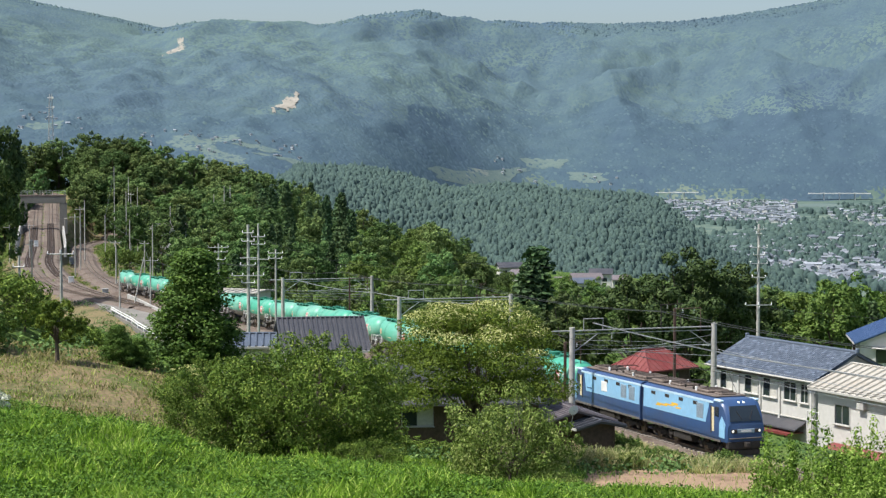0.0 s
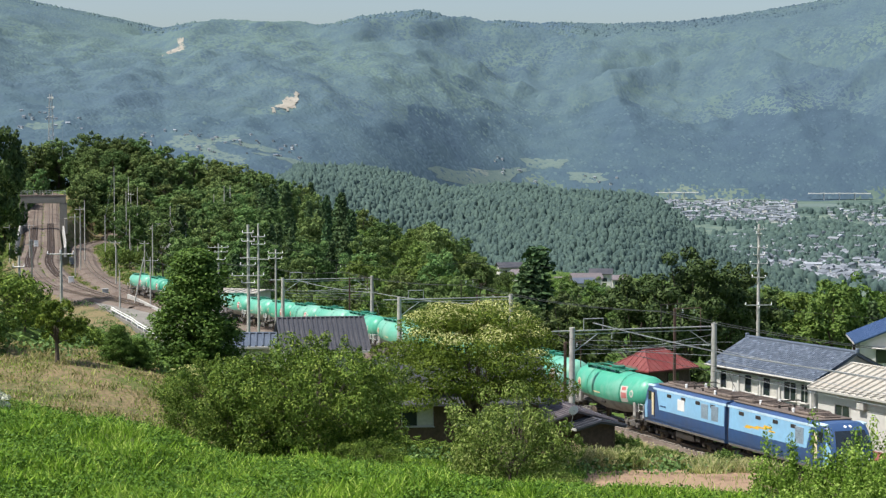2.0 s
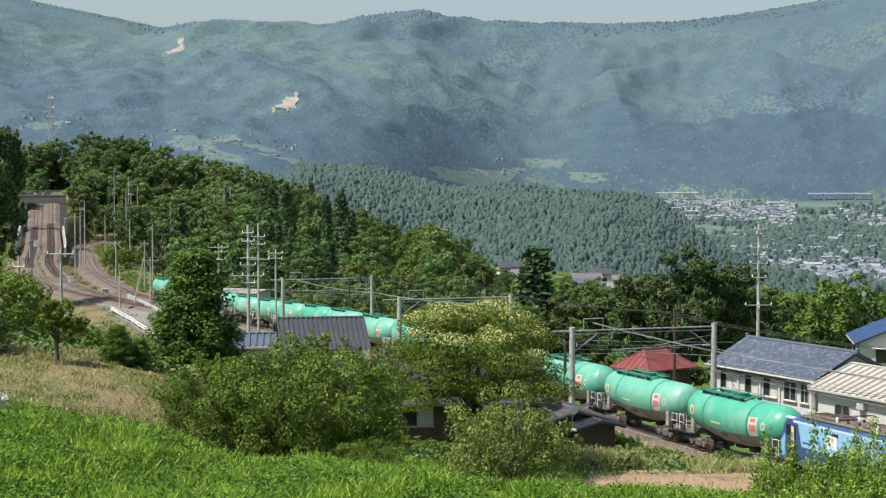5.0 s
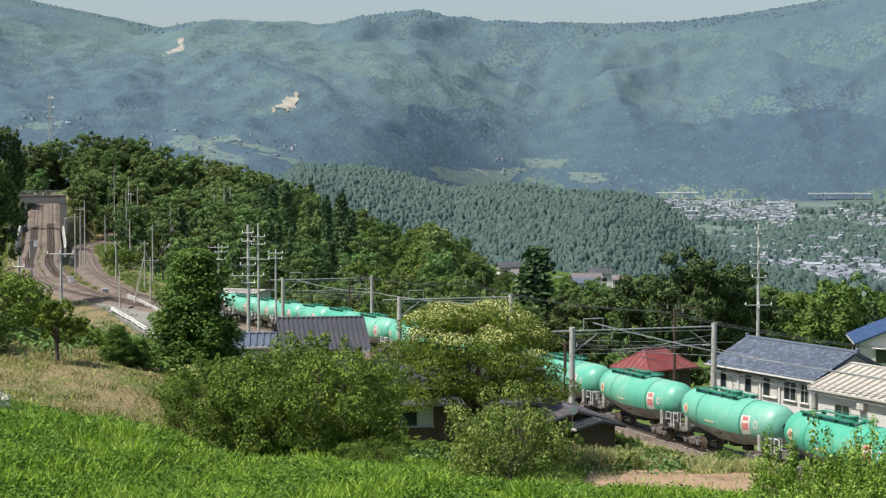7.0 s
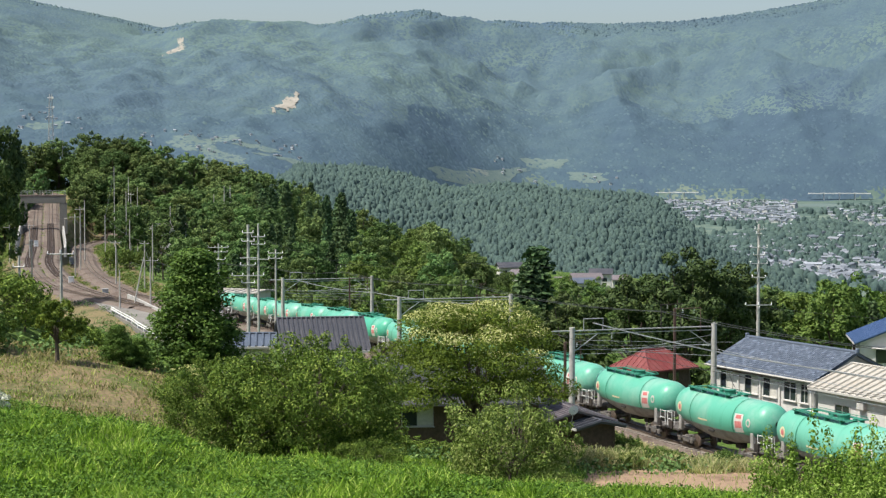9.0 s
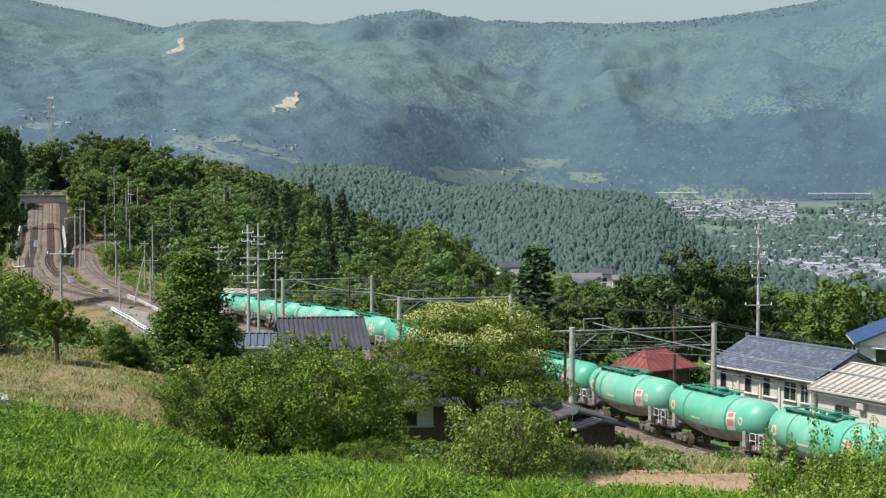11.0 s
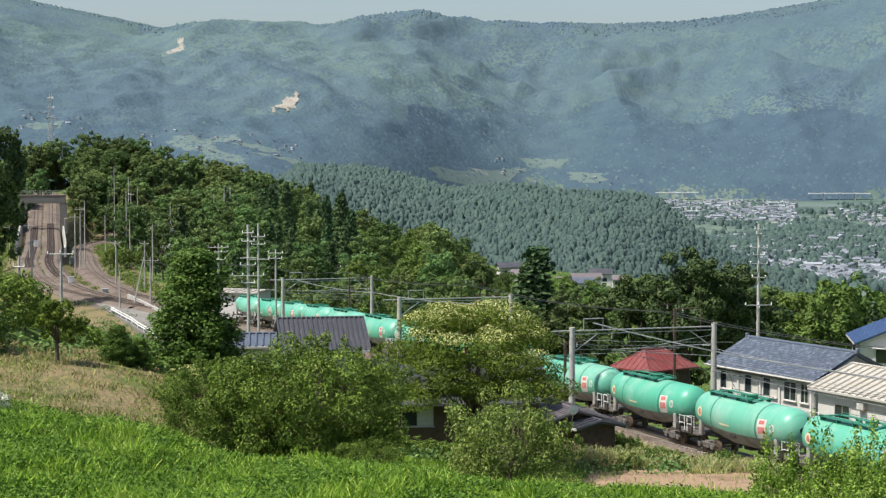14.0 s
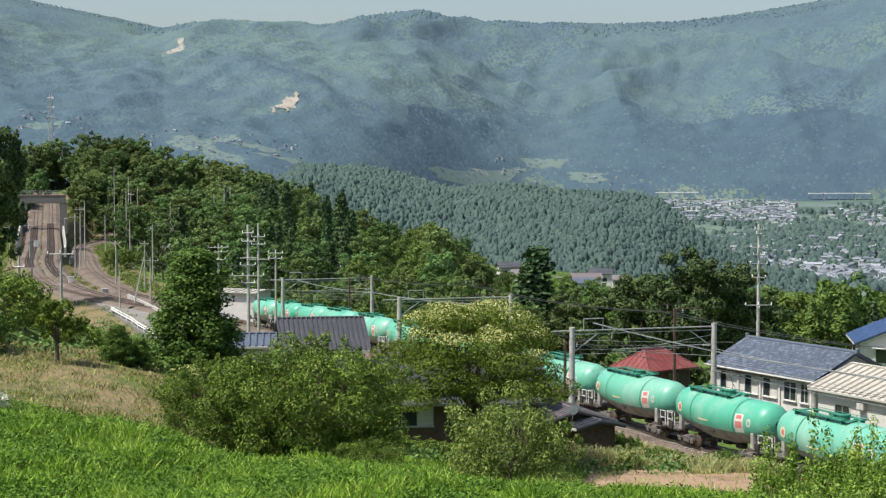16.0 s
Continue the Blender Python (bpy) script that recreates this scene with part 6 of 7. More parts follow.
FIR = plant("conifer_tree", "dark green pointed conifer in the wood", "tree", 16.0, 6.0, 1.5, 80, 2200, 0.75, "leaf_conifer", 83, "cone", 0.22, limbs=6, group="trees of the wood")
LIGHT = plant("young_tree", "broadleaf tree with light yellow-green crown", "tree", 10.0, 8.0, 1.0, 34, 4600, 0.42, "leaf_mid", 84, "lumpy", 0.22, limbs=10, group="trees of the wood", shell=0.14, scatter=0.4, wide=0.65, spray=10)
DARKT = plant("broadleaf_tree", "large dark tree behind the railway houses", "tree", 15.5, 10.5, 1.5, 60, 17000, 0.36, "leaf_shade", 85, "lumpy", 0.3, limbs=16, group="trees of the wood", shell=0.16, scatter=0.4, wide=0.6, spray=24)
place(DARKT, 24.0, 172, 0, 1.0, 1.0)
place(OAK, -41, 378, 0)
place(ASH, -52, 392, 0)
place(FIR, -60, 405, 0)
place(LIGHT, 39, 205, 0, 1.0, 1.0)
for x, y, tn, sc, tl in ((29, 178, 80, 0.92, 1.0), (19, 178, 160, 0.88, 0.95), (33, 186, 240, 0.8, 0.9), (13, 186, 10, 0.8, 0.85)):
    put(DARKT, x, y, tn, sc, tl)
for x, y, tn, sc, tl in ((44, 200, 60, 1.1, 1.0), (36, 198, 160, 0.9, 0.9), (49, 215, 220, 1.2, 1.0), (55, 225, 10, 1.1, 1.0), (33, 215, 90, 1.0, 1.0), (62, 240, 60, 1.2, 1.0), (47, 180, 300, 0.7, 0.8), (40, 186, 20, 0.6, 0.8)):
    put(LIGHT, x, y, tn, sc, tl)
put(FIR, 51.5, 212, 0, 0.6, 1.0)
put(FIR, 13.9, 262, 40, 1.75, 0.54, label="tall dark rounded conifer behind the line")
put(FIR, 12.4, 259, 140, 1.3, 0.6)


def wood():
    """Woods on the hill beyond the line, tree by tree."""
    rng = np.random.RandomState(12)
    kinds = [OAK, OAK, OAK, ASH, ASH, ASH, FIR, LIGHT, OAK, ASH]
    dark = [FIR, FIR, FIR, FIR, ASH, OAK]
    pale = [LIGHT, LIGHT, ASH, LIGHT, OAK]
    taken = []
    n = 0
    for _ in range(6000):
        if n >= 440:
            break
        y = 200 + rng.rand() ** 0.8 * 500
        x = y * (-0.275 + rng.rand() * 0.56)
        a = x / y
        d, _z = to_line(np.array([x]), np.array([y]), TP)
        if d[0] > -11 and y < 600:
            continue
        ds = np.hypot(SP[:, 0] - x, SP[:, 1] - y).min()
        if ds < 11 or (a > 0.02 and y > 430) or (y < 240 and a > 0.1) or (a < -0.2 and y < 610):
            continue
        if abs(x + 37) < 16 and abs(y - 266) < 9 or -81 < x < -54 and 400 < y < 440:
            continue
        gap = 4.6 if y < 420 else 5.6
        if any((x - p) ** 2 + (y - q) ** 2 < gap * gap for p, q in taken):
            continue
        taken.append((x, y))
        pick = dark if -0.105 < a < -0.045 and y > 380 else pale if a > -0.05 else kinds
        k = pick[rng.randint(len(pick))]
        sc = 0.62 + rng.rand() * 0.42
        if y < 330:
            sc *= 0.72
        if a > 0.0:
            sc *= 0.8
        put(k, x, y, rng.rand() * 360, sc, 0.85 + rng.rand() * 0.3)
        n += 1
    # crest above the yard
    for _ in range(400):
        x, y = -150 + 85 * rng.rand(), 585 + 95 * rng.rand()
        if np.hypot(SP[:, 0] - x, SP[:, 1] - y).min() < 10 or any((x - p) ** 2 + (y - q) ** 2 < 30 for p, q in taken):
            continue
        taken.append((x, y))
        put(OAK if rng.rand() < 0.7 else ASH, x, y, rng.rand() * 360, 0.95 + rng.rand() * 0.4, 0.9)
    # near side of the yard
    for x, y, sc in ((-104, 400, 1.0), (-120, 455, 1.1), (-128, 480, 1.3), (-134, 500, 1.2), (-118, 430, 0.9), (-126, 440, 1.2), (-103, 350, 1.3), (-116, 390, 1.2), (-140, 560, 1.5), (-146, 590, 1.7), (-150, 575, 1.6), (-152, 610, 1.2), (-138, 610, 1.0)):
        put(OAK if sc > 1.15 else ASH, x, y, x * 37 % 360, sc * 0.9, 1.0)


wood()
for x, y, sc in ((-68, 421, 0.55), (-75, 424, 0.52), (-62, 420, 0.6), (-71, 417, 0.5), (-79, 420, 0.55), (-65.5, 423, 0.5), (-77.5, 426, 0.5)):
    put(LIGHT, x, y, x * 31 % 360, sc, 1.0)
DARKL = put(DARKT, -78.5, 300, 30, 1.45, 1.55, label="very dark tall tree at the edge of the yard")


def grass():
    rng = np.random.RandomState(3)
    n = 260000
    y = 32 + 70 * rng.rand(n) ** 1.1
    a = -0.28 + 0.56 * rng.rand(n)
    x = a * y
    nz = wave(x, y, 9, 21)
    bank = (y > 76) & (x < -11.5 + 2 * nz)
    patch = np.maximum(np.abs(x - 12.4) / 5.0, np.abs(y - 93.0) / 7.6) + 0.16 * nz < 1
    dens = 0.55 + 0.45 * wave(x, y, 3.5, 33)
    keep = ((~bank & ~patch) | (rng.rand(n) < np.where(bank, 0.15 + 0.35 * (nz > 0.0), 0.06))) & (rng.rand(n) < np.clip(dens + 0.45, 0.25, 1))
    x, y = x[keep], y[keep]
    n = len(x)
    z = height(x, y) - 0.03
    tall = (0.26 + 0.36 * rng.rand(n)) * (0.8 + 0.35 * wave(x, y, 5, 34)) * np.where(y < 68, 1.0, 0.75)
    tall = np.clip(np.where((y > 76) & (x < -9), tall * 0.5, tall), 0.08, 0.8)
    ang = rng.rand(n) * 6.283
    w = 0.010 + 0.016 * rng.rand(n)
    bx, by = np.cos(ang) * w, np.sin(ang) * w
    la = rng.rand(n) * 6.283
    lean = tall * (0.25 + 0.5 * rng.rand(n))
    lx, ly = np.cos(la) * lean, np.sin(la) * lean
    v = np.empty((n, 4, 3))
    v[:, 0] = np.c_[x - bx * 0.7, y - by * 0.7, z]
    v[:, 1] = np.c_[x + bx + lx * 0.35, y + by + ly * 0.35, z + tall * 0.62]
    v[:, 2] = np.c_[x + lx, y + ly, z + tall]
    v[:, 3] = np.c_[x - bx + lx * 0.3, y - by + ly * 0.3, z + tall * 0.55]
    me = np_mesh("meadow_grass", v.reshape(-1, 3), np.arange(n * 4).reshape(-1, 4), M["blade"])
    thing("meadow_grass", "lush bright green meadow grass in the sun", "grass", kind="stuff", data=me)
    # short dry grass on the bank below the hedge
    m = 60000
    x, y = -32 + 24 * rng.rand(m), 70 + 36 * rng.rand(m)
    nz = wave(x, y, 9, 21)
    k = (x < -10.5 + 2 * nz) & (np.abs(x / y) < 0.27) & (rng.rand(m) < np.clip(0.55 + 0.9 * wave(x, y, 5, 27) - 0.5 * np.exp(-((x + 18.2) / 2.6) ** 2 - ((y - 88) / 9) ** 2), 0.06, 1))
    x, y = x[k], y[k]
    m = len(x)
    t, ang, w = 0.10 + 0.20 * rng.rand(m), rng.rand(m) * 6.283, 0.014 + 0.02 * rng.rand(m)
    bx, by, z = np.cos(ang) * w, np.sin(ang) * w, height(x, y) - 0.02
    lx, ly = rng.normal(size=m) * t * 0.45, rng.normal(size=m) * t * 0.45
    v = np.stack([np.c_[x - bx, y - by, z], np.c_[x + bx + lx * 0.3, y + by + ly * 0.3, z + t * 0.6], np.c_[x + lx, y + ly, z + t], np.c_[x - bx + lx * 0.3, y - by + ly * 0.3, z + t * 0.55]], 1)
    thing("bank_grass", "short dry olive grass on the bare bank", "grass", kind="stuff", data=np_mesh("bank_grass", v.reshape(-1, 3), np.arange(m * 4).reshape(-1, 4), M["dry_grass"]))
    # broad-leaved weeds in the meadow
    m = 16000
    y = 33 + 46 * rng.rand(m)
    x = (-0.27 + 0.5 * rng.rand(m)) * y
    k = wave(x, y, 6, 44) > -0.3
    x, y = x[k], y[k]
    c = np.c_[x, y, height(x, y) + 0.22]
    r = np.c_[0.2 + 0.25 * rng.rand(len(x)), 0.2 + 0.25 * rng.rand(len(x)), 0.16 + 0.2 * rng.rand(len(x))]
    v, f = leaf_cloud(rng, c, r, len(x) * 22, 0.10, 0.7, 0.6, 0.5)
    thing("meadow_weeds", "dark green broad-leaved weeds among the grass", "weeds", kind="stuff", data=np_mesh("meadow_weeds", v, f, M["leaf_weed"]))
    # rough growth between the yard tracks
    m = 5200
    y = 250 + 370 * rng.rand(m)
    x = np.interp(y, SP[:, 1], SP[:, 0]) + 34 * (rng.rand(m) - 0.42)
    d, _z = to_line(x, y, TP)
    ds, _z = to_line(x, y, SP)
    k = (np.abs(d) > 3.6) & ((ds < -4.0) | (ds > 9.0) | ((np.abs(ds - 2.2) < 0.6) & (y > 350))) & ~((y < 330) & (np.abs(ds) < 16) & (ds > 0)) & (wave(x, y, 16, 51) > -0.45)
    x, y = x[k], y[k]
    q = 0.3 + 0.55 * rng.rand(len(x)) ** 2
    v, f = leaf_cloud(rng, np.c_[x, y, height(x, y) + 0.1], np.c_[q * 1.5, q * 1.5, q * 0.7], len(x) * 34, 0.34, 0.6, 0.5, 0.4)
    thing("yard_weeds", "patchy weeds between the yard tracks", "weeds", kind="stuff", data=np_mesh("yard_weeds", v, f, M["leaf_mid"]))
    # low scrub over the slopes beside the line
    m = 9500
    y = 96 + 550 * rng.rand(m)
    x = (-0.30 + 0.56 * rng.rand(m)) * y
    d, _z = to_line(x, y, TP)
    ds, _z = to_line(x, y, SP)
    k = (np.abs(d) > 4.2) & (np.abs(ds) > 6.2) & ~((d < -8) & (d > -40) & (x > 12) & (y < 165))
    x, y = x[k], y[k]
    c = np.c_[x, y, height(x, y) + 0.25]
    q = 0.6 + 0.9 * rng.rand(len(x))
    v, f = leaf_cloud(rng, c, np.c_[q, q, q * 0.55], len(x) * 40, 0.26, 0.6, 0.6, 0.4)
    thing("undergrowth", "mixed green undergrowth on the slopes beside the line", "undergrowth", kind="stuff", data=np_mesh("undergrowth", v, f, M["leaf_wood"]))


grass()


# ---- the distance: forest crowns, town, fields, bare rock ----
# greyed, bluish crown colours stand in for haze over the middle ridge
M["far_forest"] = foliage_mat("hazed_forest", (0.044, 0.074, 0.072), (0.074, 0.115, 0.098), spread=0.0, sheer=0.0, rough=0.9)
# field greens with haze mixed into the base colour as blue
M["far_field"] = land_mat("pale_hazed_fields", [(0.40, (0.092, 0.138, 0.140)), (0.5, (0.128, 0.172, 0.158)), (0.56, (0.104, 0.150, 0.144)), (0.63, (0.195, 0.225, 0.205))], 0.06, 0.006, 0.2, 2.0, 0.05)
M["bare_rock"] = surface("pale_bare_rock", (0.30, 0.28, 0.24), 0.95, 0, 0.05, 0.2, dirt=(0.22, 0.22, 0.18), big=0.03)
M["far_white"] = surface("pale_distant_walls", (0.55, 0.56, 0.54), 0.8, 0, 0.2, 0.15, big=0.01)
M["far_roof"] = tile_mat("distant_grey_roofs", (0.20, 0.22, 0.25), (0.12, 0.14, 0.17), 0.8)


FIELDS = ((-0.153, -0.128, 2970, 3090, 1), (-0.134, -0.112, 2905, 3000, 2), (-0.150, -0.132, 2890, 2935, 4), (-0.118, -0.092, 3045, 3075, 15), (-0.104, -0.080, 2990, 3025, 16), (-0.130, -0.114, 3065, 3110, 13),
          (-0.233, -0.215, 3025, 3070, 12), (0.046, 0.068, 3745, 3785, 7), (0.070, 0.092, 3700, 3732, 18),
          (0.19, 0.25, 3380, 3480, 10), (0.17, 0.215, 2700, 2800, 11), (0.215, 0.255, 3180, 3260, 14))


def mountain_trees():
    """Crown after crown over the mountain sides, thinner on the fields."""
    m, n, k, b = nodes_of("hazed_tree_crowns", 0.95, 0, 0.1)
    co = n.new("ShaderNodeTexCoord").outputs["Object"]
    f = noise_node(n, k, co, 0.0016, 5, 0.6)
    geo = n.new("ShaderNodeNewGeometry")
    x = mixed(n, k, 0.07, f.outputs[0], geo.outputs["Random Per Island"])
    # crown colours carry the same painted blue haze as the slopes
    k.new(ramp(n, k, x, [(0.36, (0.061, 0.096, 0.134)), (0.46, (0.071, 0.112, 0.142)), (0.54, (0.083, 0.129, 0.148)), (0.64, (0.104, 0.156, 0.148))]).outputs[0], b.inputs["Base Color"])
    rng = np.random.RandomState(28)
    n = 78000
    y = 2560 + 2150 * rng.rand(n) ** 0.9
    a = -0.262 + 0.524 * rng.rand(n)
    y0 = 3650 - 1100 * (1 - step(-0.12, 0.06, a))
    keep = y > y0
    for a0, a1, d0, d1, _ in FIELDS:
        keep &= ~((a > a0 - 0.002) & (a < a1 + 0.002) & (y > d0 - 6) & (y < d1 + 6) & (rng.rand(n) < 0.6))
    keep &= ~((a > -0.006) & (a < 0.042) & (np.abs(y - 3572 - 5500 * (a - 0.0175)) < 34) & (rng.rand(n) < 0.75))
    for sa, sd, wa, wd in ((-0.1519, 3960, 0.0042, 85), (-0.0886, 3400, 0.0058, 50)):
        keep &= ((a - sa) / wa) ** 2 + ((y - sd) / wd) ** 2 > 1
    a, y = a[keep], y[keep]
    x, n = a * y, len(y)
    z = height(x, y)
    q = 3.6 + 3.6 * rng.rand(n) ** 1.6
    t = q * (0.22 + 0.3 * rng.rand(n))
    j = np.arange(6) * math.pi / 3
    V = np.empty((n, 7, 3))
    V[:, 0] = np.c_[x, y, z + t]
    r = q[:, None] * (0.75 + 0.5 * rng.rand(n, 6))
    V[:, 1:, 0], V[:, 1:, 1] = x[:, None] + np.cos(j) * r, y[:, None] + np.sin(j) * r
    V[:, 1:, 2] = height(V[:, 1:, 0], V[:, 1:, 1]) - 0.8
    F = np.array([(0, 1 + i, 1 + (i + 1) % 6) for i in range(6)])
    F = (F[None] + (np.arange(n) * 7)[:, None, None]).reshape(-1, 3)
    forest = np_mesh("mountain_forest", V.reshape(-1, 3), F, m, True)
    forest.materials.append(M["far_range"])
    forest.materials.append(M["low_slope_shade"])
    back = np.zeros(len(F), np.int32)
    # crowns behind the front crest take the bluer haze colour
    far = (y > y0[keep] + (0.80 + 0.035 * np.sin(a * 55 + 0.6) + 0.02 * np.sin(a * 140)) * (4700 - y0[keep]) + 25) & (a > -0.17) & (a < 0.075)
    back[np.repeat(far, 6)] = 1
    # most low crowns get the painted shade colour too
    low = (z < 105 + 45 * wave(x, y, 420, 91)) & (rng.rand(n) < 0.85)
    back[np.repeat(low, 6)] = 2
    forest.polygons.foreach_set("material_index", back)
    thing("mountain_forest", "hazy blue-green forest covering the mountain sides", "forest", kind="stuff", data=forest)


mountain_trees()


def far_crowns():
    """The forest on the middle ridge: one low crown after another."""
    rng = np.random.RandomState(8)
    n = 56000
    y = 830 + 560 * rng.rand(n)
    x = (-0.12 + 0.34 * rng.rand(n)) * y
    yv = 1400 + 2100 * rng.rand(12000)
    xv = (0.06 + 0.21 * rng.rand(12000)) * yv
    hv = ((xv - 490) / 190) ** 2 + ((yv - 2300) / 150) ** 2 < 1
    kv = hv | (rng.rand(12000) < 0.15 + 0.5 * wave(xv, yv, 220, 62))
    xh, yh = 490 + 180 * rng.normal(size=2500) * 0.5, 2270 + 130 * rng.normal(size=2500) * 0.5
    x, y = np.r_[x, xv[kv], xh], np.r_[y, yv[kv], yh]
    yr = 4600 + 130 * rng.rand(5000)
    x, y = np.r_[x, (-0.27 + 0.54 * rng.rand(5000)) * yr], np.r_[y, yr]
    n = len(x)
    z = height(x, y)
    q = (1.8 + 1.8 * rng.rand(n) ** 1.5) * np.where(y > 1400, 1.7, 0.74)
    ring = [(0.0, 1.0, 1), (0.7, 0.6, 5), (1.0, -0.5, 5)]
    tv = [(0, 0, 1.0)]
    for r, h, m in ring[1:]:
        tv += [(r * math.cos(2 * math.pi * i / m + h), r * math.sin(2 * math.pi * i / m + h), h) for i in range(m)]
    tv = np.array(tv)
    tf = [(0, 1 + i, 1 + (i + 1) % 5) for i in range(5)]
    for o in (1,):
        for i in range(5):
            tf += [(o + i, o + 5 + i, o + 5 + (i + 1) % 5), (o + i, o + 5 + (i + 1) % 5, o + (i + 1) % 5)]
    tf = np.array(tf)
    jit = 1 + 0.2 * rng.normal(size=(n, len(tv), 1))
    tall = np.where(y > 1400, 0.9 + 0.5 * rng.rand(n), 1.2 + 1.1 * rng.rand(n))[:, None]
    rot = rng.rand(n) * 6.283
    c, s = np.cos(rot)[:, None], np.sin(rot)[:, None]
    P = tv[None] * jit
    far = y > 4000
    q = np.where(far, q * 1.1, q)
    z = np.where(far, z - q * 1.15, z)
    V = np.stack([x[:, None] + (P[..., 0] * c - P[..., 1] * s) * q[:, None], y[:, None] + (P[..., 0] * s + P[..., 1] * c) * q[:, None], z[:, None] + q[:, None] * (0.5 + P[..., 2] * tall)], -1)
    F = (tf[None] + (np.arange(n) * len(tv))[:, None, None]).reshape(-1, 3)
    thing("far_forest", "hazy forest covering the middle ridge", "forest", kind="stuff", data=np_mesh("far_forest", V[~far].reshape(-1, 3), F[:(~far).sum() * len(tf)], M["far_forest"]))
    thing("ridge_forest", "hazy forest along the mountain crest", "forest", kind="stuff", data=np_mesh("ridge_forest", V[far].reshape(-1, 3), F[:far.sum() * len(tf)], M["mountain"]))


far_crowns()


def at_angle(a, depth):
    """Where on the land a bearing (x / y) meets a depth."""
    x = a * depth
    return x, depth, ground_at(x, depth)


def patch_on_land(name, label, category, a0, a1, d0, d1, mat, lift, seed, rag=0.25, n=36, skew=0.0):
    """A sheet that lies on the land, with a ragged outline."""
    rng = np.random.RandomState(seed)
    ca, cd, ra, rd = (a0 + a1) / 2, (d0 + d1) / 2, (a1 - a0) / 2, (d1 - d0) / 2
    ph = rng.rand(4) * 6.283
    rows = []
    for r in np.linspace(0.0, 1.0, 10)[1:]:
        row = []
        for i in range(n):
            t = 2 * math.pi * i / n
            k = r * (1 + rag * (math.sin(2 * t + ph[0]) + 0.7 * math.sin(5 * t + ph[1]) + 0.6 * math.sin(9 * t + ph[2])))
            e = max(abs(math.cos(t)), abs(math.sin(t)))
            da = ra * math.cos(t) / e ** 0.6 * k
            row.append((ca + da, cd + rd * math.sin(t) / e ** 0.6 * k + skew * da))
        rows.append(row)
    s = Shape()
    pts = np.array(rows)
    X, Y = pts[..., 0] * pts[..., 1], pts[..., 1]
    Z = height(X.ravel(), Y.ravel()).reshape(X.shape) + lift
    s.loft([[Vector((X[i, j], Y[i, j], Z[i, j])) for j in range(n)] for i in range(len(rows))], caps=False)
    s.f.append(tuple(range(n)))
    return thing(name, label, category, kind="structure", data=s.mesh(name, mat, 60))


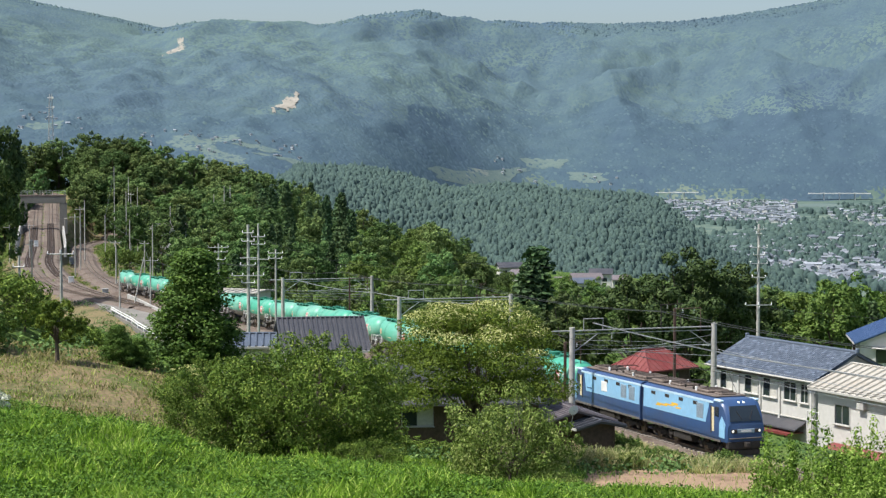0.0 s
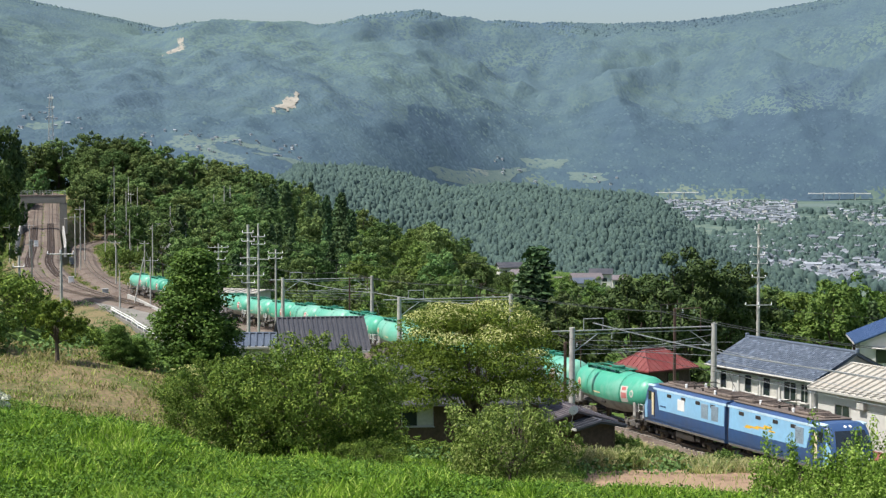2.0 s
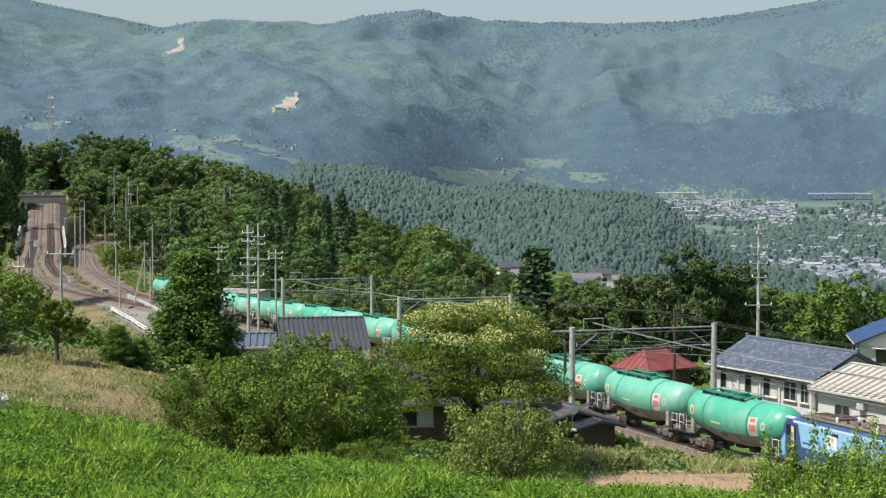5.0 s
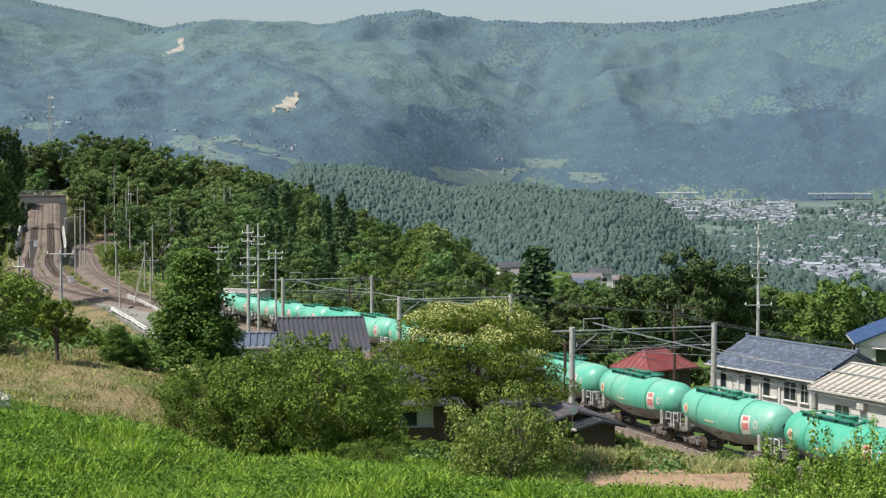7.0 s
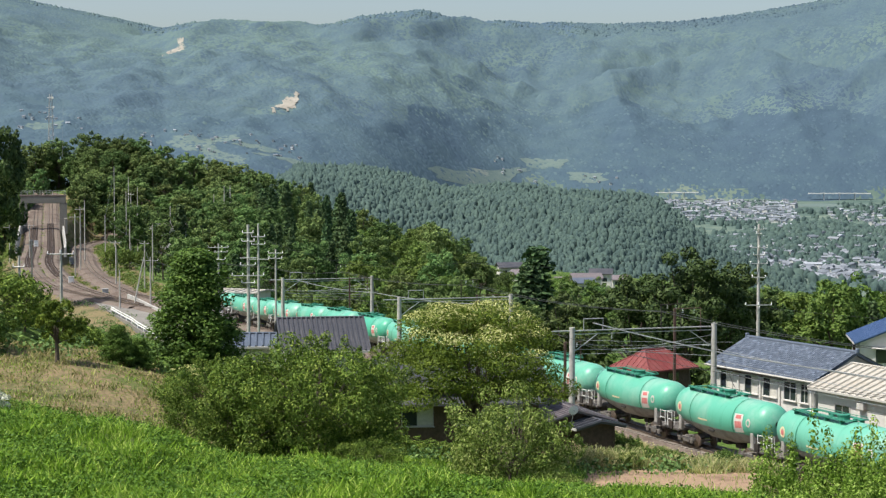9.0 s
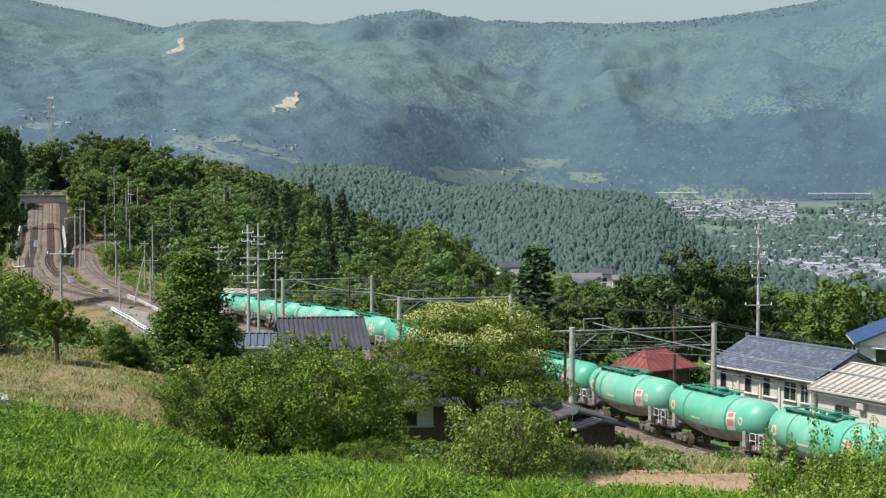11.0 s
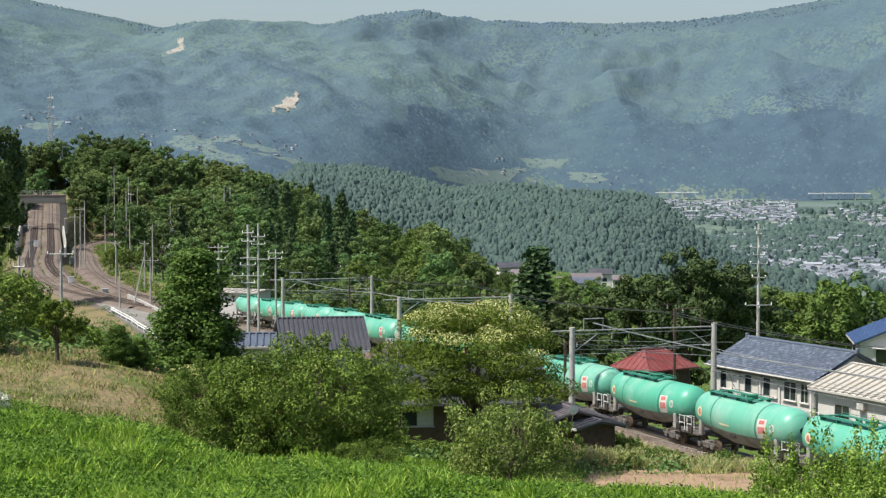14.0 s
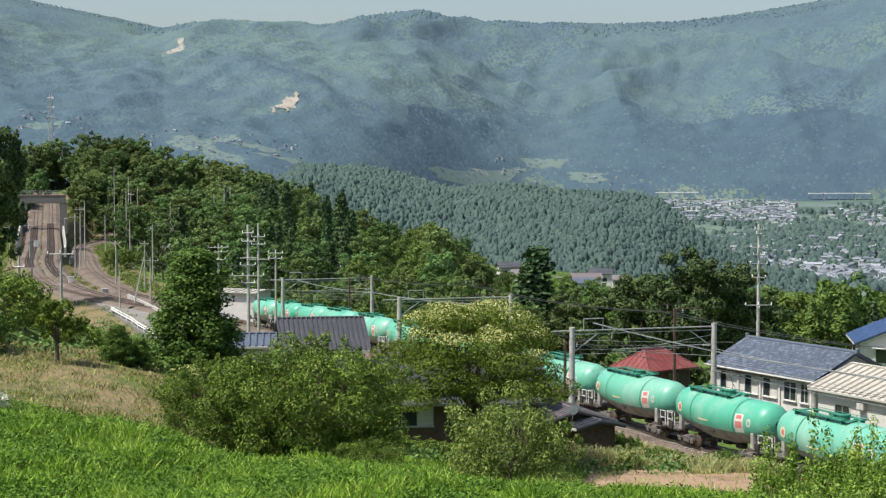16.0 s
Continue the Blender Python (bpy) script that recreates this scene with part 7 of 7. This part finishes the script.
def town():
    rng = np.random.RandomState(17)
    s, r = Shape(), Shape()
    spots = []
    for a0, a1, d0, d1, n in ((0.155, 0.27, 1880, 2500, 850), (0.125, 0.20, 2900, 3560, 420), (0.215, 0.27, 2700, 3300, 110), (0.235, 0.27, 1750, 1900, 30)):
        for _ in range(n):
            d = d0 + (d1 - d0) * rng.rand()
            spots.append(((a0 + (a1 - a0) * rng.rand()) * d, d))
    for a0, a1, d0, d1, n in ((-0.17, -0.08, 2980, 3130, 40), (0.02, 0.11, 3600, 3720, 30), (-0.24, -0.2, 3020, 3120, 14)):
        for _ in range(n):
            d = d0 + (d1 - d0) * rng.rand()
            spots.append(((a0 + (a1 - a0) * rng.rand()) * d, d))
    P = np.array(spots)
    Z = height(P[:, 0], P[:, 1])
    for (x, y), z in zip(spots, Z):
        w, d, h = 5.5 + 5 * rng.rand(), 4.5 + 3 * rng.rand(), 3 + 2.4 * rng.rand()
        if y > 2900 and x < 0.115 * y:
            w, d, h = w * 0.62, d * 0.62, h * 0.7
        elif rng.rand() < 0.06:
            w, h = w * 2.2, h * 1.6
        m = Matrix.Translation((x, y, z)) @ pose(0, 0, 0, 0, 0, rng.normal() * 25 + 90 * (rng.rand() < 0.4))
        s.box((0, 0, h / 2 - 1), (w, d, h + 2), 0, m)
        rows = [[m @ Vector(q) for q in ((k * (w / 2 + 0.8), -d / 2 - 0.8, h - 0.3), (k * (w / 2 + 0.8), 0, h + d * 0.28), (k * (w / 2 + 0.8), d / 2 + 0.8, h - 0.3))] for k in (-1, 1)]
        r.loft(rows, closed=True, caps=True)
    g = thing("town", "hazy valley town of small grey-roofed houses", "town", kind="stuff")
    tagged(part("walls", s, M["far_white"], g), kind="stuff")
    tagged(part("roofs", r, M["far_roof"], g), kind="stuff")


town()


def viaduct(a0, a1, d, up, label):
    x0, x1 = a0 * d, a1 * d
    z = max(ground_at(x0, d), ground_at(x1, d)) + up
    g = thing("viaduct", label, "viaduct")
    part("deck", Shape().box(((x0 + x1) / 2, d, z), (x1 - x0, 9, 2.0), 0.3), M["far_white"], g)
    n = max(3, int((x1 - x0) / 30))
    for i in range(1, n):
        x = x0 + (x1 - x0) * i / n
        zg = ground_at(x, d)
        part("pier", Shape().box((x, d, (zg + z) / 2), (2, 4, abs(z - zg) + 3)), M["far_white"], g)


viaduct(0.120, 0.144, 3640, 15, "pale road viaduct across the valley")
viaduct(0.206, 0.241, 3640, 13, "pale road viaduct on low piers")

def scar(a, d, bits, seed, tall=1.0):
    """A landslide scar: broken strips of pale rock on the slope."""
    rng = np.random.RandomState(seed)
    g = thing("rock_scar", "pale bare landslide scar on the forested mountain", "rock", kind="structure")
    for k in range(bits):
        q = rng.normal()
        ca, cd = a + q * 0.0026 + rng.normal() * 0.0012, d + (q * 0.7 + rng.normal() * 0.6) * 22 * tall
        wa, wd = 0.0008 + 0.0012 * rng.rand(), (9 + 14 * rng.rand()) * tall
        o = patch_on_land("rock_strip", "", "", ca - wa, ca + wa, cd - wd, cd + wd, M["bare_rock"], 1.0 + 0.12 * k, seed * 10 + k, 0.36, 24)
        o.parent = g
        del o["kind"]


scar(-0.1519, 3960, 10, 3, 1.7)
scar(-0.0886, 3400, 15, 9, 0.95)
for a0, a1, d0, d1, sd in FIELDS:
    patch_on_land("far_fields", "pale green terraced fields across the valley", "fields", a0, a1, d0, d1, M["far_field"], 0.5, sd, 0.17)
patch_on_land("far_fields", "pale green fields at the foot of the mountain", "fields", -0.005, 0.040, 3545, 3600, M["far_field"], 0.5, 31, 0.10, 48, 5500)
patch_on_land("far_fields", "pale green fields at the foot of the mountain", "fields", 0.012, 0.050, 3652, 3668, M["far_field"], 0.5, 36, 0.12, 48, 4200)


motions()
